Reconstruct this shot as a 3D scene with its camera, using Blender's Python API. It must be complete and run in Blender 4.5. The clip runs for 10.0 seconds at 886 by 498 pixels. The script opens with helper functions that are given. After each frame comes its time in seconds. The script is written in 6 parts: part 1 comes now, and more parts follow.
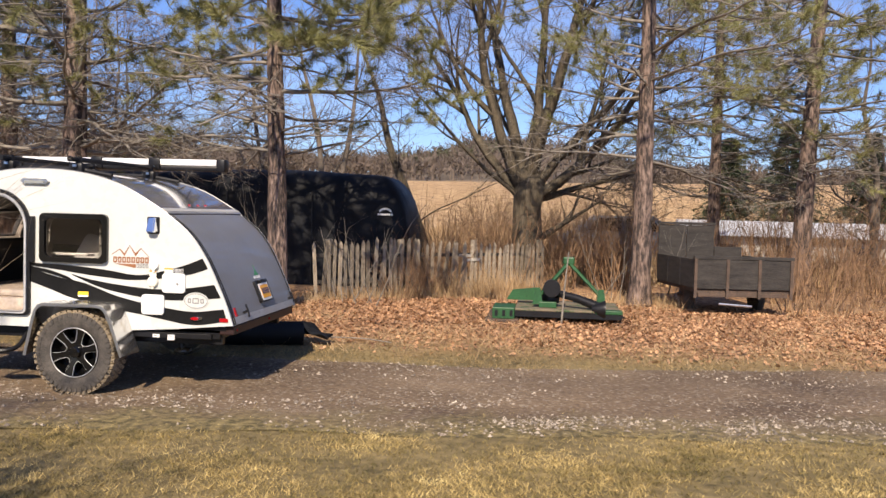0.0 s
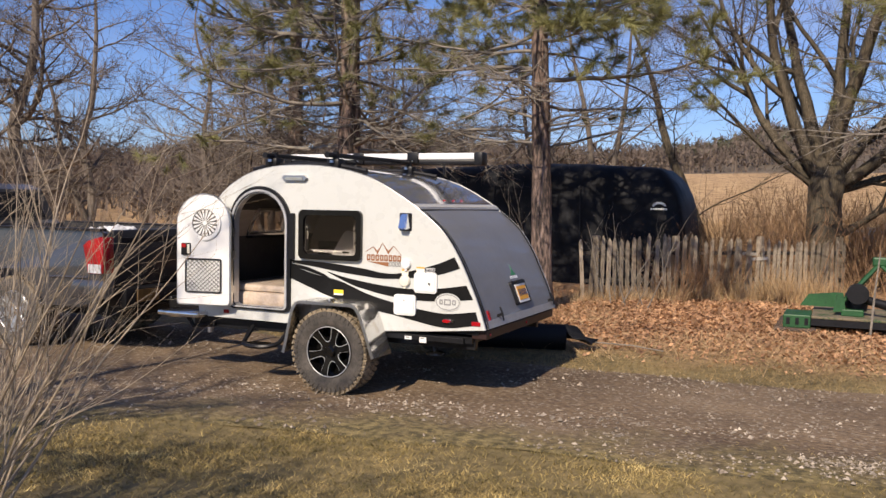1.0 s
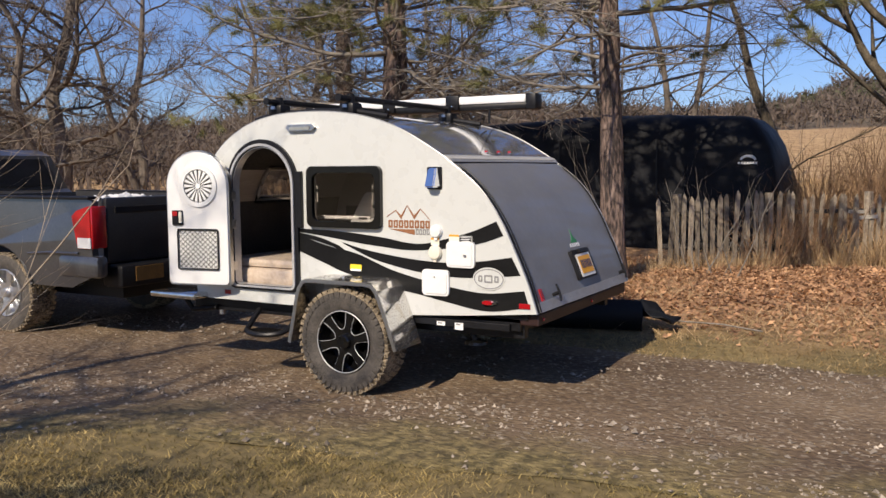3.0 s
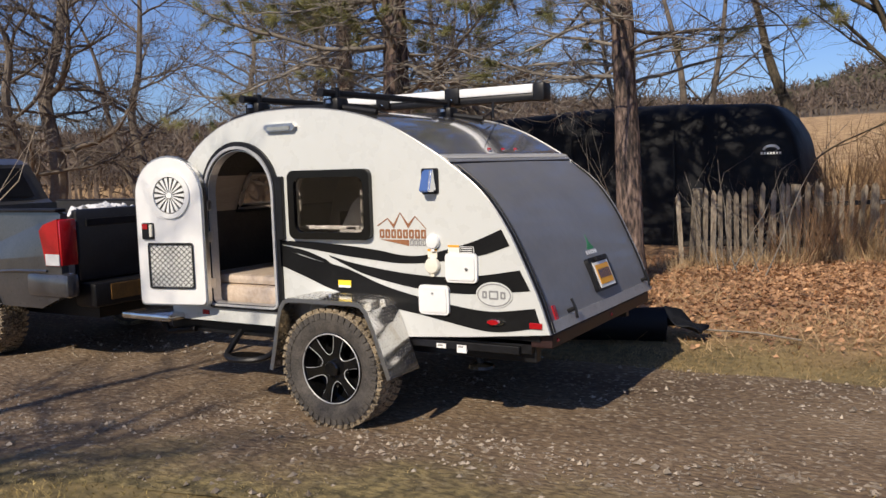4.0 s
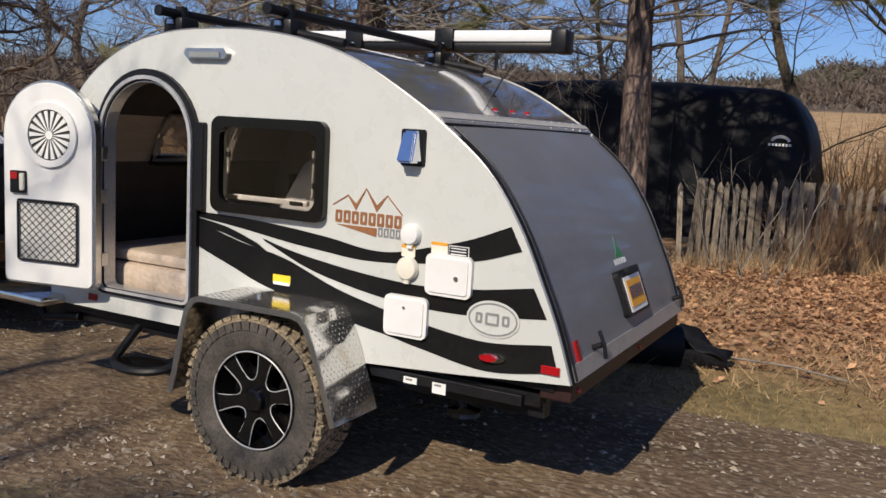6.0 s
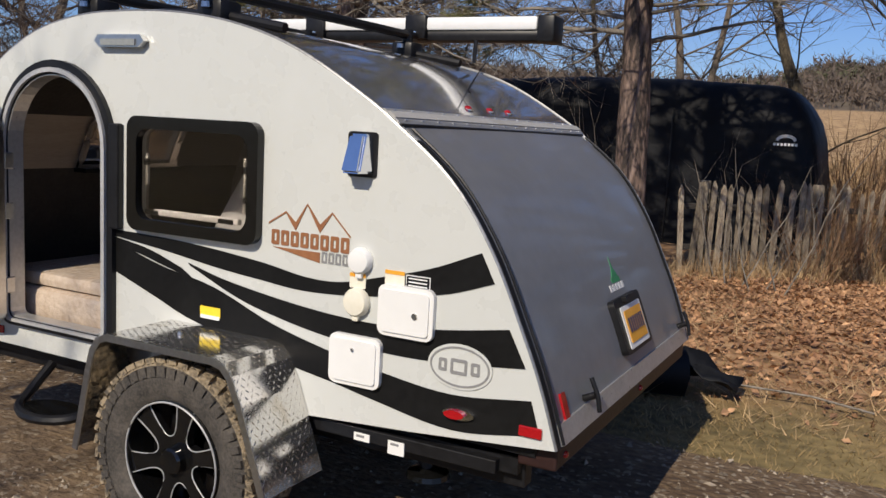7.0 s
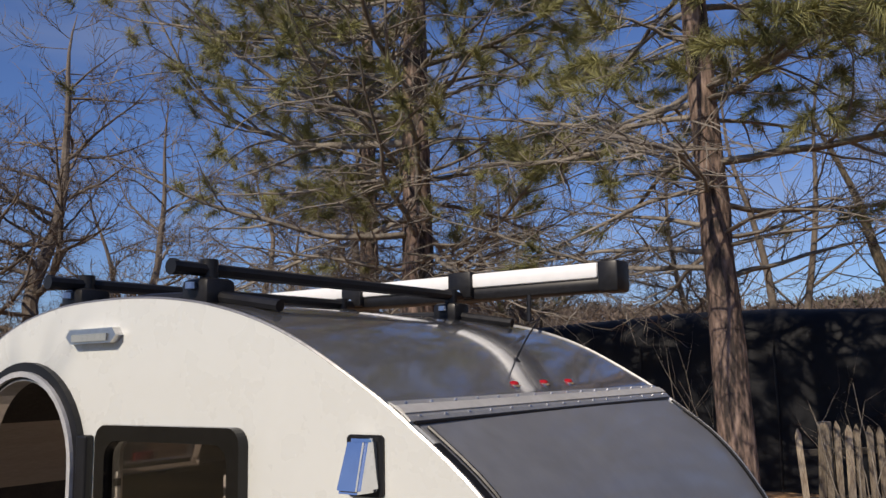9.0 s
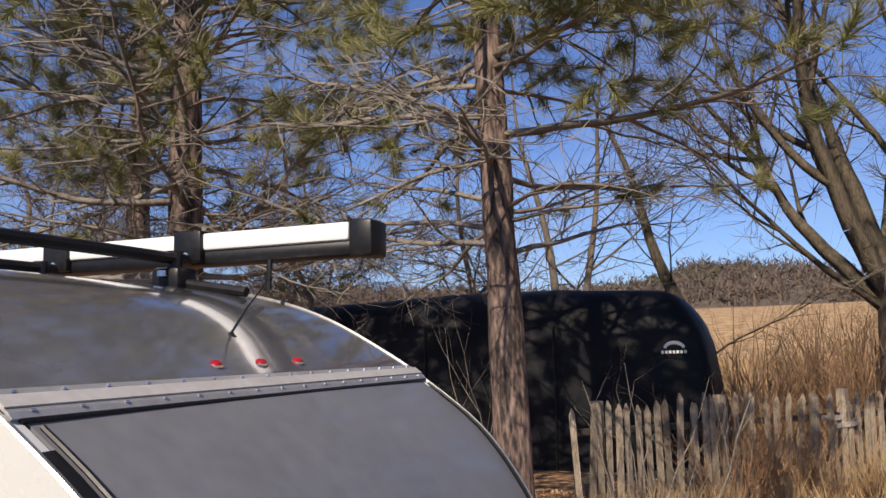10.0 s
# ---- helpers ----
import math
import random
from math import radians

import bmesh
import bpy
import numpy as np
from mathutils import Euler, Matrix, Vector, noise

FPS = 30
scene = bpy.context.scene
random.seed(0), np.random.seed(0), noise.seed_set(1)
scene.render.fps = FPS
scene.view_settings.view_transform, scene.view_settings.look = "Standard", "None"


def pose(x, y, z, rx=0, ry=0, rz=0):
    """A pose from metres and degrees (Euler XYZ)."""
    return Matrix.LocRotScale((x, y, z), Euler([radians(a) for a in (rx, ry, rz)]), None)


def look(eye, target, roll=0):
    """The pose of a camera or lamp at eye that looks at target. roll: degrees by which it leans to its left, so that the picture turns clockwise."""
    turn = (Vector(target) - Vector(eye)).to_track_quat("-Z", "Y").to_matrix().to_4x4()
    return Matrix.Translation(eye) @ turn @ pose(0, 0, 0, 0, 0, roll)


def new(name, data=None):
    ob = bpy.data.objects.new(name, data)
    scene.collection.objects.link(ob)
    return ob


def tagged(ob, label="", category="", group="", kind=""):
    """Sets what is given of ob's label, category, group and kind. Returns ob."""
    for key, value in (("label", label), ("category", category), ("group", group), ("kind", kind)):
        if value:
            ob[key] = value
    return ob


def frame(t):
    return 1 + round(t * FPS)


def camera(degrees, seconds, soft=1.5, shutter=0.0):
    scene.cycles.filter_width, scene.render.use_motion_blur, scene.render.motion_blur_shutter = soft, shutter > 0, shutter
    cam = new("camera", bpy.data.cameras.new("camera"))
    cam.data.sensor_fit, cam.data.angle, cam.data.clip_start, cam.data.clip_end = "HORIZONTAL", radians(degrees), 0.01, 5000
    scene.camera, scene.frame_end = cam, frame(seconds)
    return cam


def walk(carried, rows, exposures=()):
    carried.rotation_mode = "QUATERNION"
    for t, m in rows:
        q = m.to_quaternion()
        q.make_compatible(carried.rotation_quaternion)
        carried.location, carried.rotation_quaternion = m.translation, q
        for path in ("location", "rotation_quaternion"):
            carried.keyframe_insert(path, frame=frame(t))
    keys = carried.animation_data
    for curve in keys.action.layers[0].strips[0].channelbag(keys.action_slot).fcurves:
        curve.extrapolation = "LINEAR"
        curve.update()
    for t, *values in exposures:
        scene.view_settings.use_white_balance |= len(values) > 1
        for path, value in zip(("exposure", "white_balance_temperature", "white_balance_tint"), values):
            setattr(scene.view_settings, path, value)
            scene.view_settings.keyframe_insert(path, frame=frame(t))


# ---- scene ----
cam = camera(54.1, 10.0, soft=1.5)
PATH = [
    (0, (0.09, -0.004, 1.535), (-0.145, 1.981, 1.455), 1.5),
    (0.5, (0.049, 0.42, 1.515), (-0.588, 2.313, 1.401), 0.2),
    (1, (-0.006, 0.737, 1.529), (-0.84, 2.552, 1.425), 1.0),
    (1.5, (-0.06, 1.032, 1.529), (-0.864, 2.858, 1.394), 1.0),
    (2, (-0.092, 1.402, 1.482), (-0.957, 3.197, 1.307), -0.6),
    (2.5, (-0.217, 1.733, 1.446), (-1.186, 3.474, 1.268), -0.7),
    (2.7, (-0.317, 1.901, 1.423), (-1.289, 3.639, 1.237), -0.1),
    (3.8, (-0.564, 2.596, 1.494), (-1.583, 4.309, 1.33), -1.8),
    (4, (-0.663, 2.736, 1.461), (-1.671, 4.453, 1.271), -1.8),
    (4.5, (-0.933, 3.049, 1.479), (-1.864, 4.802, 1.238), -0.2),
    (5, (-1.084, 3.32, 1.46), (-2.019, 5.078, 1.277), 0.1),
    (5.5, (-1.253, 3.635, 1.497), (-2.226, 5.371, 1.307), 1.0),
    (5.7, (-1.339, 3.742, 1.471), (-2.298, 5.481, 1.232), 2.2),
    (6.8, (-1.647, 4.425, 1.446), (-2.533, 6.194, 1.155), 3.7),
    (7, (-1.644, 4.527, 1.475), (-2.555, 6.286, 1.2), 3.1),
    (7.5, (-1.754, 4.798, 1.466), (-2.679, 6.569, 1.371), 2.5),
    (8, (-1.9, 5.023, 1.596), (-2.948, 6.713, 1.807), 0.2),
    (8.5, (-1.879, 5.073, 1.63), (-3.059, 6.651, 1.975), -1.2),
    (9, (-1.82, 5.191, 1.588), (-2.917, 6.839, 1.873), -1.2),
    (9.5, (-1.804, 5.402, 1.544), (-2.678, 7.183, 1.794), -1.4),
    (10, (-1.904, 5.782, 1.57), (-2.596, 7.644, 1.805), -1.4),
]
walk(cam, [(t, look(eye, target, roll)) for t, eye, target, roll in PATH],
     exposures=[(0, 0.72, 6850, 14), (0.5, 0.48, 6850, 14), (1, 0.43, 6800, 14), (2.5, 0.35, 6750, 13), (4.0, 0.22, 6600, 11), (5.0, 0.22, 6530, 10), (5.7, 0.07, 6500, 10),
                (7.5, 0.03, 6500, 10), (9.0, 0.05, 6650, 12), (9.5, 0.16, 6700, 13), (10, 0.37, 6800, 14)])
# ---------------- light ----------------
SUN_UP = radians(38)
world = bpy.data.worlds.new("sky")
scene.world = world
world.use_nodes = True
wn, wl = world.node_tree.nodes, world.node_tree.links
sky = wn.new("ShaderNodeTexSky")
sky.sky_type, sky.sun_disc = "NISHITA", False
sky.sun_elevation, sky.sun_rotation = SUN_UP, radians(180)
sky.air_density, sky.dust_density, sky.ozone_density = 1.0, 0.4, 2.5
wcoord = wn.new("ShaderNodeTexCoord")
wmap = wn.new("ShaderNodeMapping")
wmap.inputs["Scale"].default_value = (1.0, 1.0, 3.5)
wnoise = wn.new("ShaderNodeTexNoise")
wnoise.inputs["Scale"].default_value, wnoise.inputs["Detail"].default_value = 2.2, 8
wramp = wn.new("ShaderNodeValToRGB")
wramp.color_ramp.elements[0].position, wramp.color_ramp.elements[1].position = 0.5, 0.78
wramp.color_ramp.elements[1].color = (0.46, 0.46, 0.46, 1)
wmix = wn.new("ShaderNodeMixRGB")
wmix.inputs[2].default_value = (5.6, 6.0, 6.9, 1)
wl.new(wcoord.outputs["Generated"], wmap.inputs["Vector"])
wl.new(wmap.outputs["Vector"], wnoise.inputs["Vector"])
wl.new(wnoise.outputs["Fac"], wramp.inputs["Fac"])
wl.new(wramp.outputs["Color"], wmix.inputs[0])
wtint = wn.new("ShaderNodeMixRGB")
wtint.blend_type = "MULTIPLY"
wtint.inputs[0].default_value, wtint.inputs[2].default_value = 1.0, (0.74, 0.92, 1.36, 1)
wl.new(sky.outputs["Color"], wtint.inputs[1])
wl.new(wtint.outputs["Color"], wmix.inputs[1])
wl.new(wmix.outputs["Color"], wn["Background"].inputs["Color"])
wn["Background"].inputs["Strength"].default_value = 0.071
sun_data = bpy.data.lights.new("sun", "SUN")
sun_data.energy, sun_data.angle, sun_data.color = 4.1, radians(0.53), (1.0, 0.89, 0.73)
sun = new("sun", sun_data)
sun.matrix_world = look((0, -math.cos(SUN_UP) * 40, math.sin(SUN_UP) * 40), (0, 0, 0))


# ---------------- materials ----------------
def mat(name, a, b, scale=4.0, rough=0.7, metal=0.0, bump=0.0, fine=8.0, stretch=(1, 1, 1), c=None, lo=0.35, hi=0.65, coat=0.0, vary=0.0):
    """Two or three colours mixed by coarse and fine noise, with relief from the fine one."""
    m = bpy.data.materials.new(name)
    m.use_nodes = True
    n, l = m.node_tree.nodes, m.node_tree.links
    p = n["Principled BSDF"]
    co, mp = n.new("ShaderNodeTexCoord"), n.new("ShaderNodeMapping")
    mp.inputs["Scale"].default_value = stretch
    l.new(co.outputs["Object"], mp.inputs["Vector"])
    n1, n2 = n.new("ShaderNodeTexNoise"), n.new("ShaderNodeTexNoise")
    for k, s, d in ((n1, scale, 5), (n2, scale * fine, 6)):
        k.inputs["Scale"].default_value, k.inputs["Detail"].default_value = s, d
        l.new(mp.outputs["Vector"], k.inputs["Vector"])
    add = n.new("ShaderNodeMath")
    add.operation = "MULTIPLY_ADD"
    l.new(n2.outputs["Fac"], add.inputs[0])
    add.inputs[1].default_value = 0.5
    half = n.new("ShaderNodeMath")
    half.operation = "MULTIPLY"
    half.inputs[1].default_value = 0.5
    l.new(n1.outputs["Fac"], half.inputs[0])
    l.new(half.outputs[0], add.inputs[2])
    r = n.new("ShaderNodeValToRGB")
    e = r.color_ramp.elements
    e[0].position, e[0].color, e[1].position, e[1].color = lo, (*a, 1), hi, (*b, 1)
    if c:
        k = e.new(min(0.98, hi + 0.12))
        k.color = (*c, 1)
    l.new(add.outputs[0], r.inputs["Fac"])
    out = r.outputs["Color"]
    if vary:
        info, hsv, sub = n.new("ShaderNodeNewGeometry"), n.new("ShaderNodeHueSaturation"), n.new("ShaderNodeMapRange")
        sub.inputs["To Min"].default_value, sub.inputs["To Max"].default_value = 1 - vary, 1 + vary
        l.new(info.outputs["Random Per Island"], sub.inputs["Value"])
        l.new(sub.outputs["Result"], hsv.inputs["Value"])
        l.new(out, hsv.inputs["Color"])
        out = hsv.outputs["Color"]
    l.new(out, p.inputs["Base Color"])
    p.inputs["Metallic"].default_value = metal
    rr = n.new("ShaderNodeMapRange")
    rr.inputs["To Min"].default_value, rr.inputs["To Max"].default_value = max(0.02, rough * 0.8), min(1, rough * 1.2)
    l.new(n2.outputs["Fac"], rr.inputs["Value"])
    l.new(rr.outputs["Result"], p.inputs["Roughness"])
    p.inputs["Coat Weight"].default_value = coat
    p.inputs["Coat Roughness"].default_value = 0.06
    if bump:
        bp = n.new("ShaderNodeBump")
        bp.inputs["Strength"].default_value, bp.inputs["Distance"].default_value = bump, 0.02
        l.new(n2.outputs["Fac"], bp.inputs["Height"])
        l.new(bp.outputs["Normal"], p.inputs["Normal"])
    return m


def glass(name, tint, rough=0.02, ior=1.45):
    m = bpy.data.materials.new(name)
    m.use_nodes = True
    p = m.node_tree.nodes["Principled BSDF"]
    p.inputs["Base Color"].default_value = (*tint, 1)
    p.inputs["Roughness"].default_value, p.inputs["IOR"].default_value = rough, ior
    p.inputs["Transmission Weight"].default_value = 1.0
    return m


def diamond_plate():
    """Bright aluminium with a film of dried mud."""
    m = mat("diamond_plate", (0.58, 0.53, 0.45), (0.74, 0.72, 0.69), 1.6, 0.13, 0.95, lo=0.36, hi=0.5)
    return m


WHITE = mat("gelcoat_white", (0.605, 0.618, 0.59), (0.63, 0.643, 0.615), 1.3, 0.28, coat=0.3)
DOORWHITE = mat("door_white", (0.80, 0.80, 0.78), (0.84, 0.84, 0.82), 2, 0.35)
GREY = mat("hatch_grey", (0.172, 0.176, 0.188), (0.212, 0.216, 0.228), 2.5, 0.38, coat=0.4, bump=0.02)
ROOF = mat("roof_grey_gloss", (0.10, 0.102, 0.112), (0.128, 0.13, 0.14), 2.5, 0.14, coat=0.9)
BLACK = mat("satin_black", (0.007, 0.007, 0.008), (0.014, 0.014, 0.016), 6, 0.4)
VINYL = mat("black_vinyl", (0.006, 0.006, 0.006), (0.010, 0.010, 0.010), 6, 0.5)
CHROME = mat("chrome", (0.75, 0.75, 0.76), (0.82, 0.82, 0.83), 3, 0.1, 1.0)
ALU = mat("brushed_aluminium", (0.52, 0.52, 0.52), (0.66, 0.66, 0.66), 8, 0.34, 1.0)
AWN = mat("awning_white", (0.78, 0.79, 0.78), (0.84, 0.84, 0.84), 4, 0.35)
RUBBER = mat("tyre_rubber", (0.036, 0.033, 0.030), (0.115, 0.10, 0.085), 14, 0.85, bump=0.15)
MUD = mat("muddy_rubber", (0.05, 0.043, 0.034), (0.34, 0.27, 0.18), 9, 0.95, bump=0.5, lo=0.40, hi=0.56)
RIM = mat("rim_black_gloss", (0.004, 0.004, 0.0045), (0.008, 0.008, 0.008), 8, 0.12, coat=0.3)
RED = mat("red_lens", (0.34, 0.006, 0.010), (0.43, 0.010, 0.014), 12, 0.18, coat=0.6)
ORANGE = mat("plate_orange", (0.78, 0.36, 0.03), (0.86, 0.42, 0.05), 12, 0.4)
# plate orange with the shade behind the truck put into its colour
SHADEDPLATE = mat("plate_shaded_orange", (0.13, 0.065, 0.014), (0.26, 0.13, 0.028), 12, 0.6)
YELLOW = mat("sticker_yellow", (0.85, 0.62, 0.03), (0.9, 0.68, 0.05), 12, 0.5)
BROWN = mat("print_brown", (0.25, 0.10, 0.045), (0.32, 0.14, 0.06), 12, 0.5)
INK = mat("print_grey", (0.22, 0.22, 0.22), (0.28, 0.28, 0.28), 12, 0.5)
GREENINK = mat("print_green", (0.03, 0.20, 0.08), (0.05, 0.28, 0.12), 12, 0.5)
CREAM = mat("cream_plastic", (0.80, 0.76, 0.62), (0.84, 0.80, 0.68), 8, 0.4)
LINING = mat("birch_lining", (0.27, 0.225, 0.195), (0.34, 0.29, 0.25), 3, 0.5, stretch=(1, 1, 8))
MATTRESS = mat("mattress_wrapped", (0.54, 0.42, 0.32), (0.68, 0.57, 0.46), 5, 0.22, bump=0.35)
TINT = glass("tinted_pane", (0.37, 0.35, 0.34))
PLATE = diamond_plate()
CLOTH = mat("black_cover_cloth", (0.004, 0.0045, 0.006), (0.010, 0.011, 0.014), 1.6, 0.6, bump=0.8, fine=3)
CLOTH.node_tree.nodes["Principled BSDF"].inputs["Specular IOR Level"].default_value = 0.22
TRUCK = mat("truck_grey_metallic", (0.07, 0.07, 0.076), (0.095, 0.095, 0.10), 6, 0.3, 0.5, coat=1.0)
SILVER = mat("wheel_silver", (0.6, 0.6, 0.6), (0.7, 0.7, 0.7), 6, 0.3, 0.9)
CLEAR = mat("clear_lens", (0.7, 0.7, 0.7), (0.78, 0.78, 0.78), 6, 0.12, coat=0.8)
PICKET = mat("weathered_picket", (0.16, 0.12, 0.085), (0.54, 0.46, 0.345), 3.0, 0.9, bump=0.4, stretch=(6, 6, 1), c=(0.66, 0.60, 0.50))
pn, pk = PICKET.node_tree.nodes, PICKET.node_tree.links
pinfo, phsv, prange = pn.new("ShaderNodeObjectInfo"), pn.new("ShaderNodeHueSaturation"), pn.new("ShaderNodeMapRange")
prange.inputs["To Min"].default_value, prange.inputs["To Max"].default_value = 0.45, 1.15
pk.new(pinfo.outputs["Random"], prange.inputs["Value"])
pk.new(prange.outputs["Result"], phsv.inputs["Value"])
pk.new(pn["Principled BSDF"].inputs["Base Color"].links[0].from_socket, phsv.inputs["Color"])
pk.new(phsv.outputs["Color"], pn["Principled BSDF"].inputs["Base Color"])
# reddish bark plates; dark streaks deepened to include branch shadows on the trunks
BARK = mat("pine_bark", (0.038, 0.028, 0.024), (0.19, 0.132, 0.105), 5, 0.95, bump=1.0, fine=3, stretch=(2.2, 2.2, 0.6), c=(0.32, 0.24, 0.195), lo=0.44, hi=0.55)
LIMB = mat("limb_bark", (0.11, 0.096, 0.08), (0.31, 0.272, 0.225), 8, 0.9, bump=0.4)
TWIG = mat("grey_twig", (0.09, 0.073, 0.06), (0.205, 0.168, 0.135), 3, 0.9)
BUSHTWIG = mat("bush_twig", (0.26, 0.20, 0.14), (0.46, 0.38, 0.28), 6, 0.75)
MAPLE = mat("maple_bark", (0.032, 0.026, 0.018), (0.15, 0.12, 0.08), 5, 0.95, bump=0.9, fine=4, stretch=(2.5, 2.5, 0.6))
NEEDLE = mat("pine_needle", (0.13, 0.137, 0.05), (0.31, 0.295, 0.11), 0.8, 0.6, vary=0.35)
SPRUCE = mat("dark_needle", (0.022, 0.034, 0.014), (0.05, 0.065, 0.026), 1, 0.7, vary=0.3)
BRUSH = mat("dry_brush", (0.14, 0.08, 0.045), (0.33, 0.20, 0.11), 1.2, 0.9, vary=0.3)
STRAW = mat("dry_straw", (0.29, 0.18, 0.09), (0.53, 0.38, 0.21), 1.2, 0.85, vary=0.3)
GRASS = mat("winter_grass", (0.12, 0.095, 0.028), (0.42, 0.31, 0.12), 1.4, 0.85, vary=0.5, c=(0.62, 0.50, 0.22), fine=5, lo=0.40, hi=0.57)
VERGE = mat("verge_straw", (0.15, 0.105, 0.042), (0.41, 0.29, 0.14), 1.6, 0.85, vary=0.35, c=(0.54, 0.39, 0.2))
LEAF = mat("fallen_leaf", (0.17, 0.08, 0.04), (0.58, 0.34, 0.18), 1.3, 0.8, vary=0.4, c=(0.70, 0.49, 0.31))
STONE = mat("gravel_stone", (0.16, 0.125, 0.09), (0.38, 0.32, 0.25), 1.0, 0.9, vary=0.6, c=(0.56, 0.51, 0.43))
FARWOOD = mat("far_bare_wood", (0.088, 0.066, 0.052), (0.15, 0.115, 0.09), 0.3, 0.95, vary=0.3)
FARPINE = mat("far_pine", (0.06, 0.066, 0.036), (0.115, 0.112, 0.062), 0.2, 0.95, vary=0.3)
JDGREEN = mat("mower_green", (0.008, 0.055, 0.016), (0.018, 0.10, 0.028), 5, 0.5, bump=0.1, c=(0.16, 0.15, 0.08))
RUST = mat("rusty_iron", (0.045, 0.033, 0.026), (0.13, 0.085, 0.06), 8, 0.9, bump=0.4)
OLDWOOD = mat("grey_boards", (0.014, 0.012, 0.011), (0.055, 0.048, 0.042), 3, 0.9, bump=0.4, stretch=(1, 1, 5))
PAINTED_BLACK = mat("gloss_black_frame", (0.004, 0.004, 0.004), (0.008, 0.008, 0.008), 6, 0.14)
ANOD = mat("anodised_strip", (0.42, 0.42, 0.42), (0.54, 0.54, 0.54), 8, 0.3, 0.5)
EDGE = mat("edge_trim_grey", (0.24, 0.24, 0.24), (0.34, 0.34, 0.34), 8, 0.35, 0.6)
# the truck's grey, painted near black for the shade on the tailgate
TAILGATE_SHADE = mat("tailgate_shade", (0.018, 0.018, 0.02), (0.028, 0.028, 0.031), 6, 0.35, 0.2, coat=0.3)
MACHINED = mat("machined_edge", (0.46, 0.46, 0.46), (0.58, 0.58, 0.58), 10, 0.42, 0.25)
SMOKED = mat("smoked_lens", (0.22, 0.23, 0.22), (0.32, 0.33, 0.32), 8, 0.15, coat=0.6)
DUSTY = mat("dusty_deck", (0.015, 0.07, 0.022), (0.19, 0.15, 0.10), 4, 0.9, bump=0.2, lo=0.36, hi=0.52)
ROOFWHITE = mat("shed_roof_white", (0.42, 0.42, 0.41), (0.62, 0.62, 0.61), 1, 0.5)
PATCH = mat("flaking_white", (0.20, 0.17, 0.13), (0.50, 0.46, 0.39), 9, 0.9, bump=0.3, lo=0.38, hi=0.55)
SIDING = mat("shed_siding", (0.35, 0.33, 0.30), (0.48, 0.46, 0.42), 1, 0.7)
# one dark tone for the ceiling and the lower front wall inside
DARKLINING = mat("dark_lining", (0.03, 0.026, 0.025), (0.055, 0.047, 0.044), 6, 0.9, bump=0.3)
RAILPALE = mat("rail_pale", (0.44, 0.425, 0.39), (0.54, 0.525, 0.49), 5, 0.45)
for dull, level in ((BLACK, 0.3), (VINYL, 0.18), (PAINTED_BLACK, 0.35)):
    dull.node_tree.nodes["Principled BSDF"].inputs["Specular IOR Level"].default_value = level


# ---------------- mesh helpers ----------------
from mathutils.geometry import tessellate_polygon


FIXED = {}  # things whose parts are written in the place's own coordinates


def hang(ob, parent):
    if parent is not None:
        ob.parent = parent
        if parent.name in FIXED:
            ob.matrix_parent_inverse = FIXED[parent.name]


def link_mesh(name, verts, faces, material, parent=None, label="", smooth=False):
    me = bpy.data.meshes.new(name)
    me.from_pydata([tuple(v) for v in verts], [], faces)
    me.materials.append(material)
    if smooth:
        me.polygons.foreach_set("use_smooth", [True] * len(me.polygons))
    ob = new(name, me)
    hang(ob, parent)
    return tagged(ob, label)


def part(name, bm, material, parent=None, label="", smooth=False):
    bmesh.ops.recalc_face_normals(bm, faces=bm.faces)
    me = bpy.data.meshes.new(name)
    bm.to_mesh(me)
    bm.free()
    me.materials.append(material)
    if smooth:
        me.polygons.foreach_set("use_smooth", [True] * len(me.polygons))
        me.set_sharp_from_angle(angle=radians(38))
    ob = new(name, me)
    hang(ob, parent)
    return tagged(ob, label)


def thing(name, at, label, category, group="", turn=0.0, fixed=True):
    ob = new(name)
    ob.matrix_basis = pose(*at, 0, 0, turn)
    if fixed:
        FIXED[ob.name] = pose(*at, 0, 0, turn).inverted()
    return tagged(ob, label, category, group)


def tri_mesh(name, tris, material, parent=None, label=""):
    """Loose triangles from an array of n x 3 x 3."""
    tris = np.asarray(tris, np.float32)
    n = len(tris)
    me = bpy.data.meshes.new(name)
    me.vertices.add(n * 3)
    me.vertices.foreach_set("co", tris.reshape(-1))
    me.loops.add(n * 3)
    me.loops.foreach_set("vertex_index", np.arange(n * 3, dtype=np.int32))
    me.polygons.add(n)
    me.polygons.foreach_set("loop_start", np.arange(0, n * 3, 3, dtype=np.int32))
    me.update(calc_edges=True)
    me.materials.append(material)
    ob = new(name, me)
    hang(ob, parent)
    return tagged(ob, label)


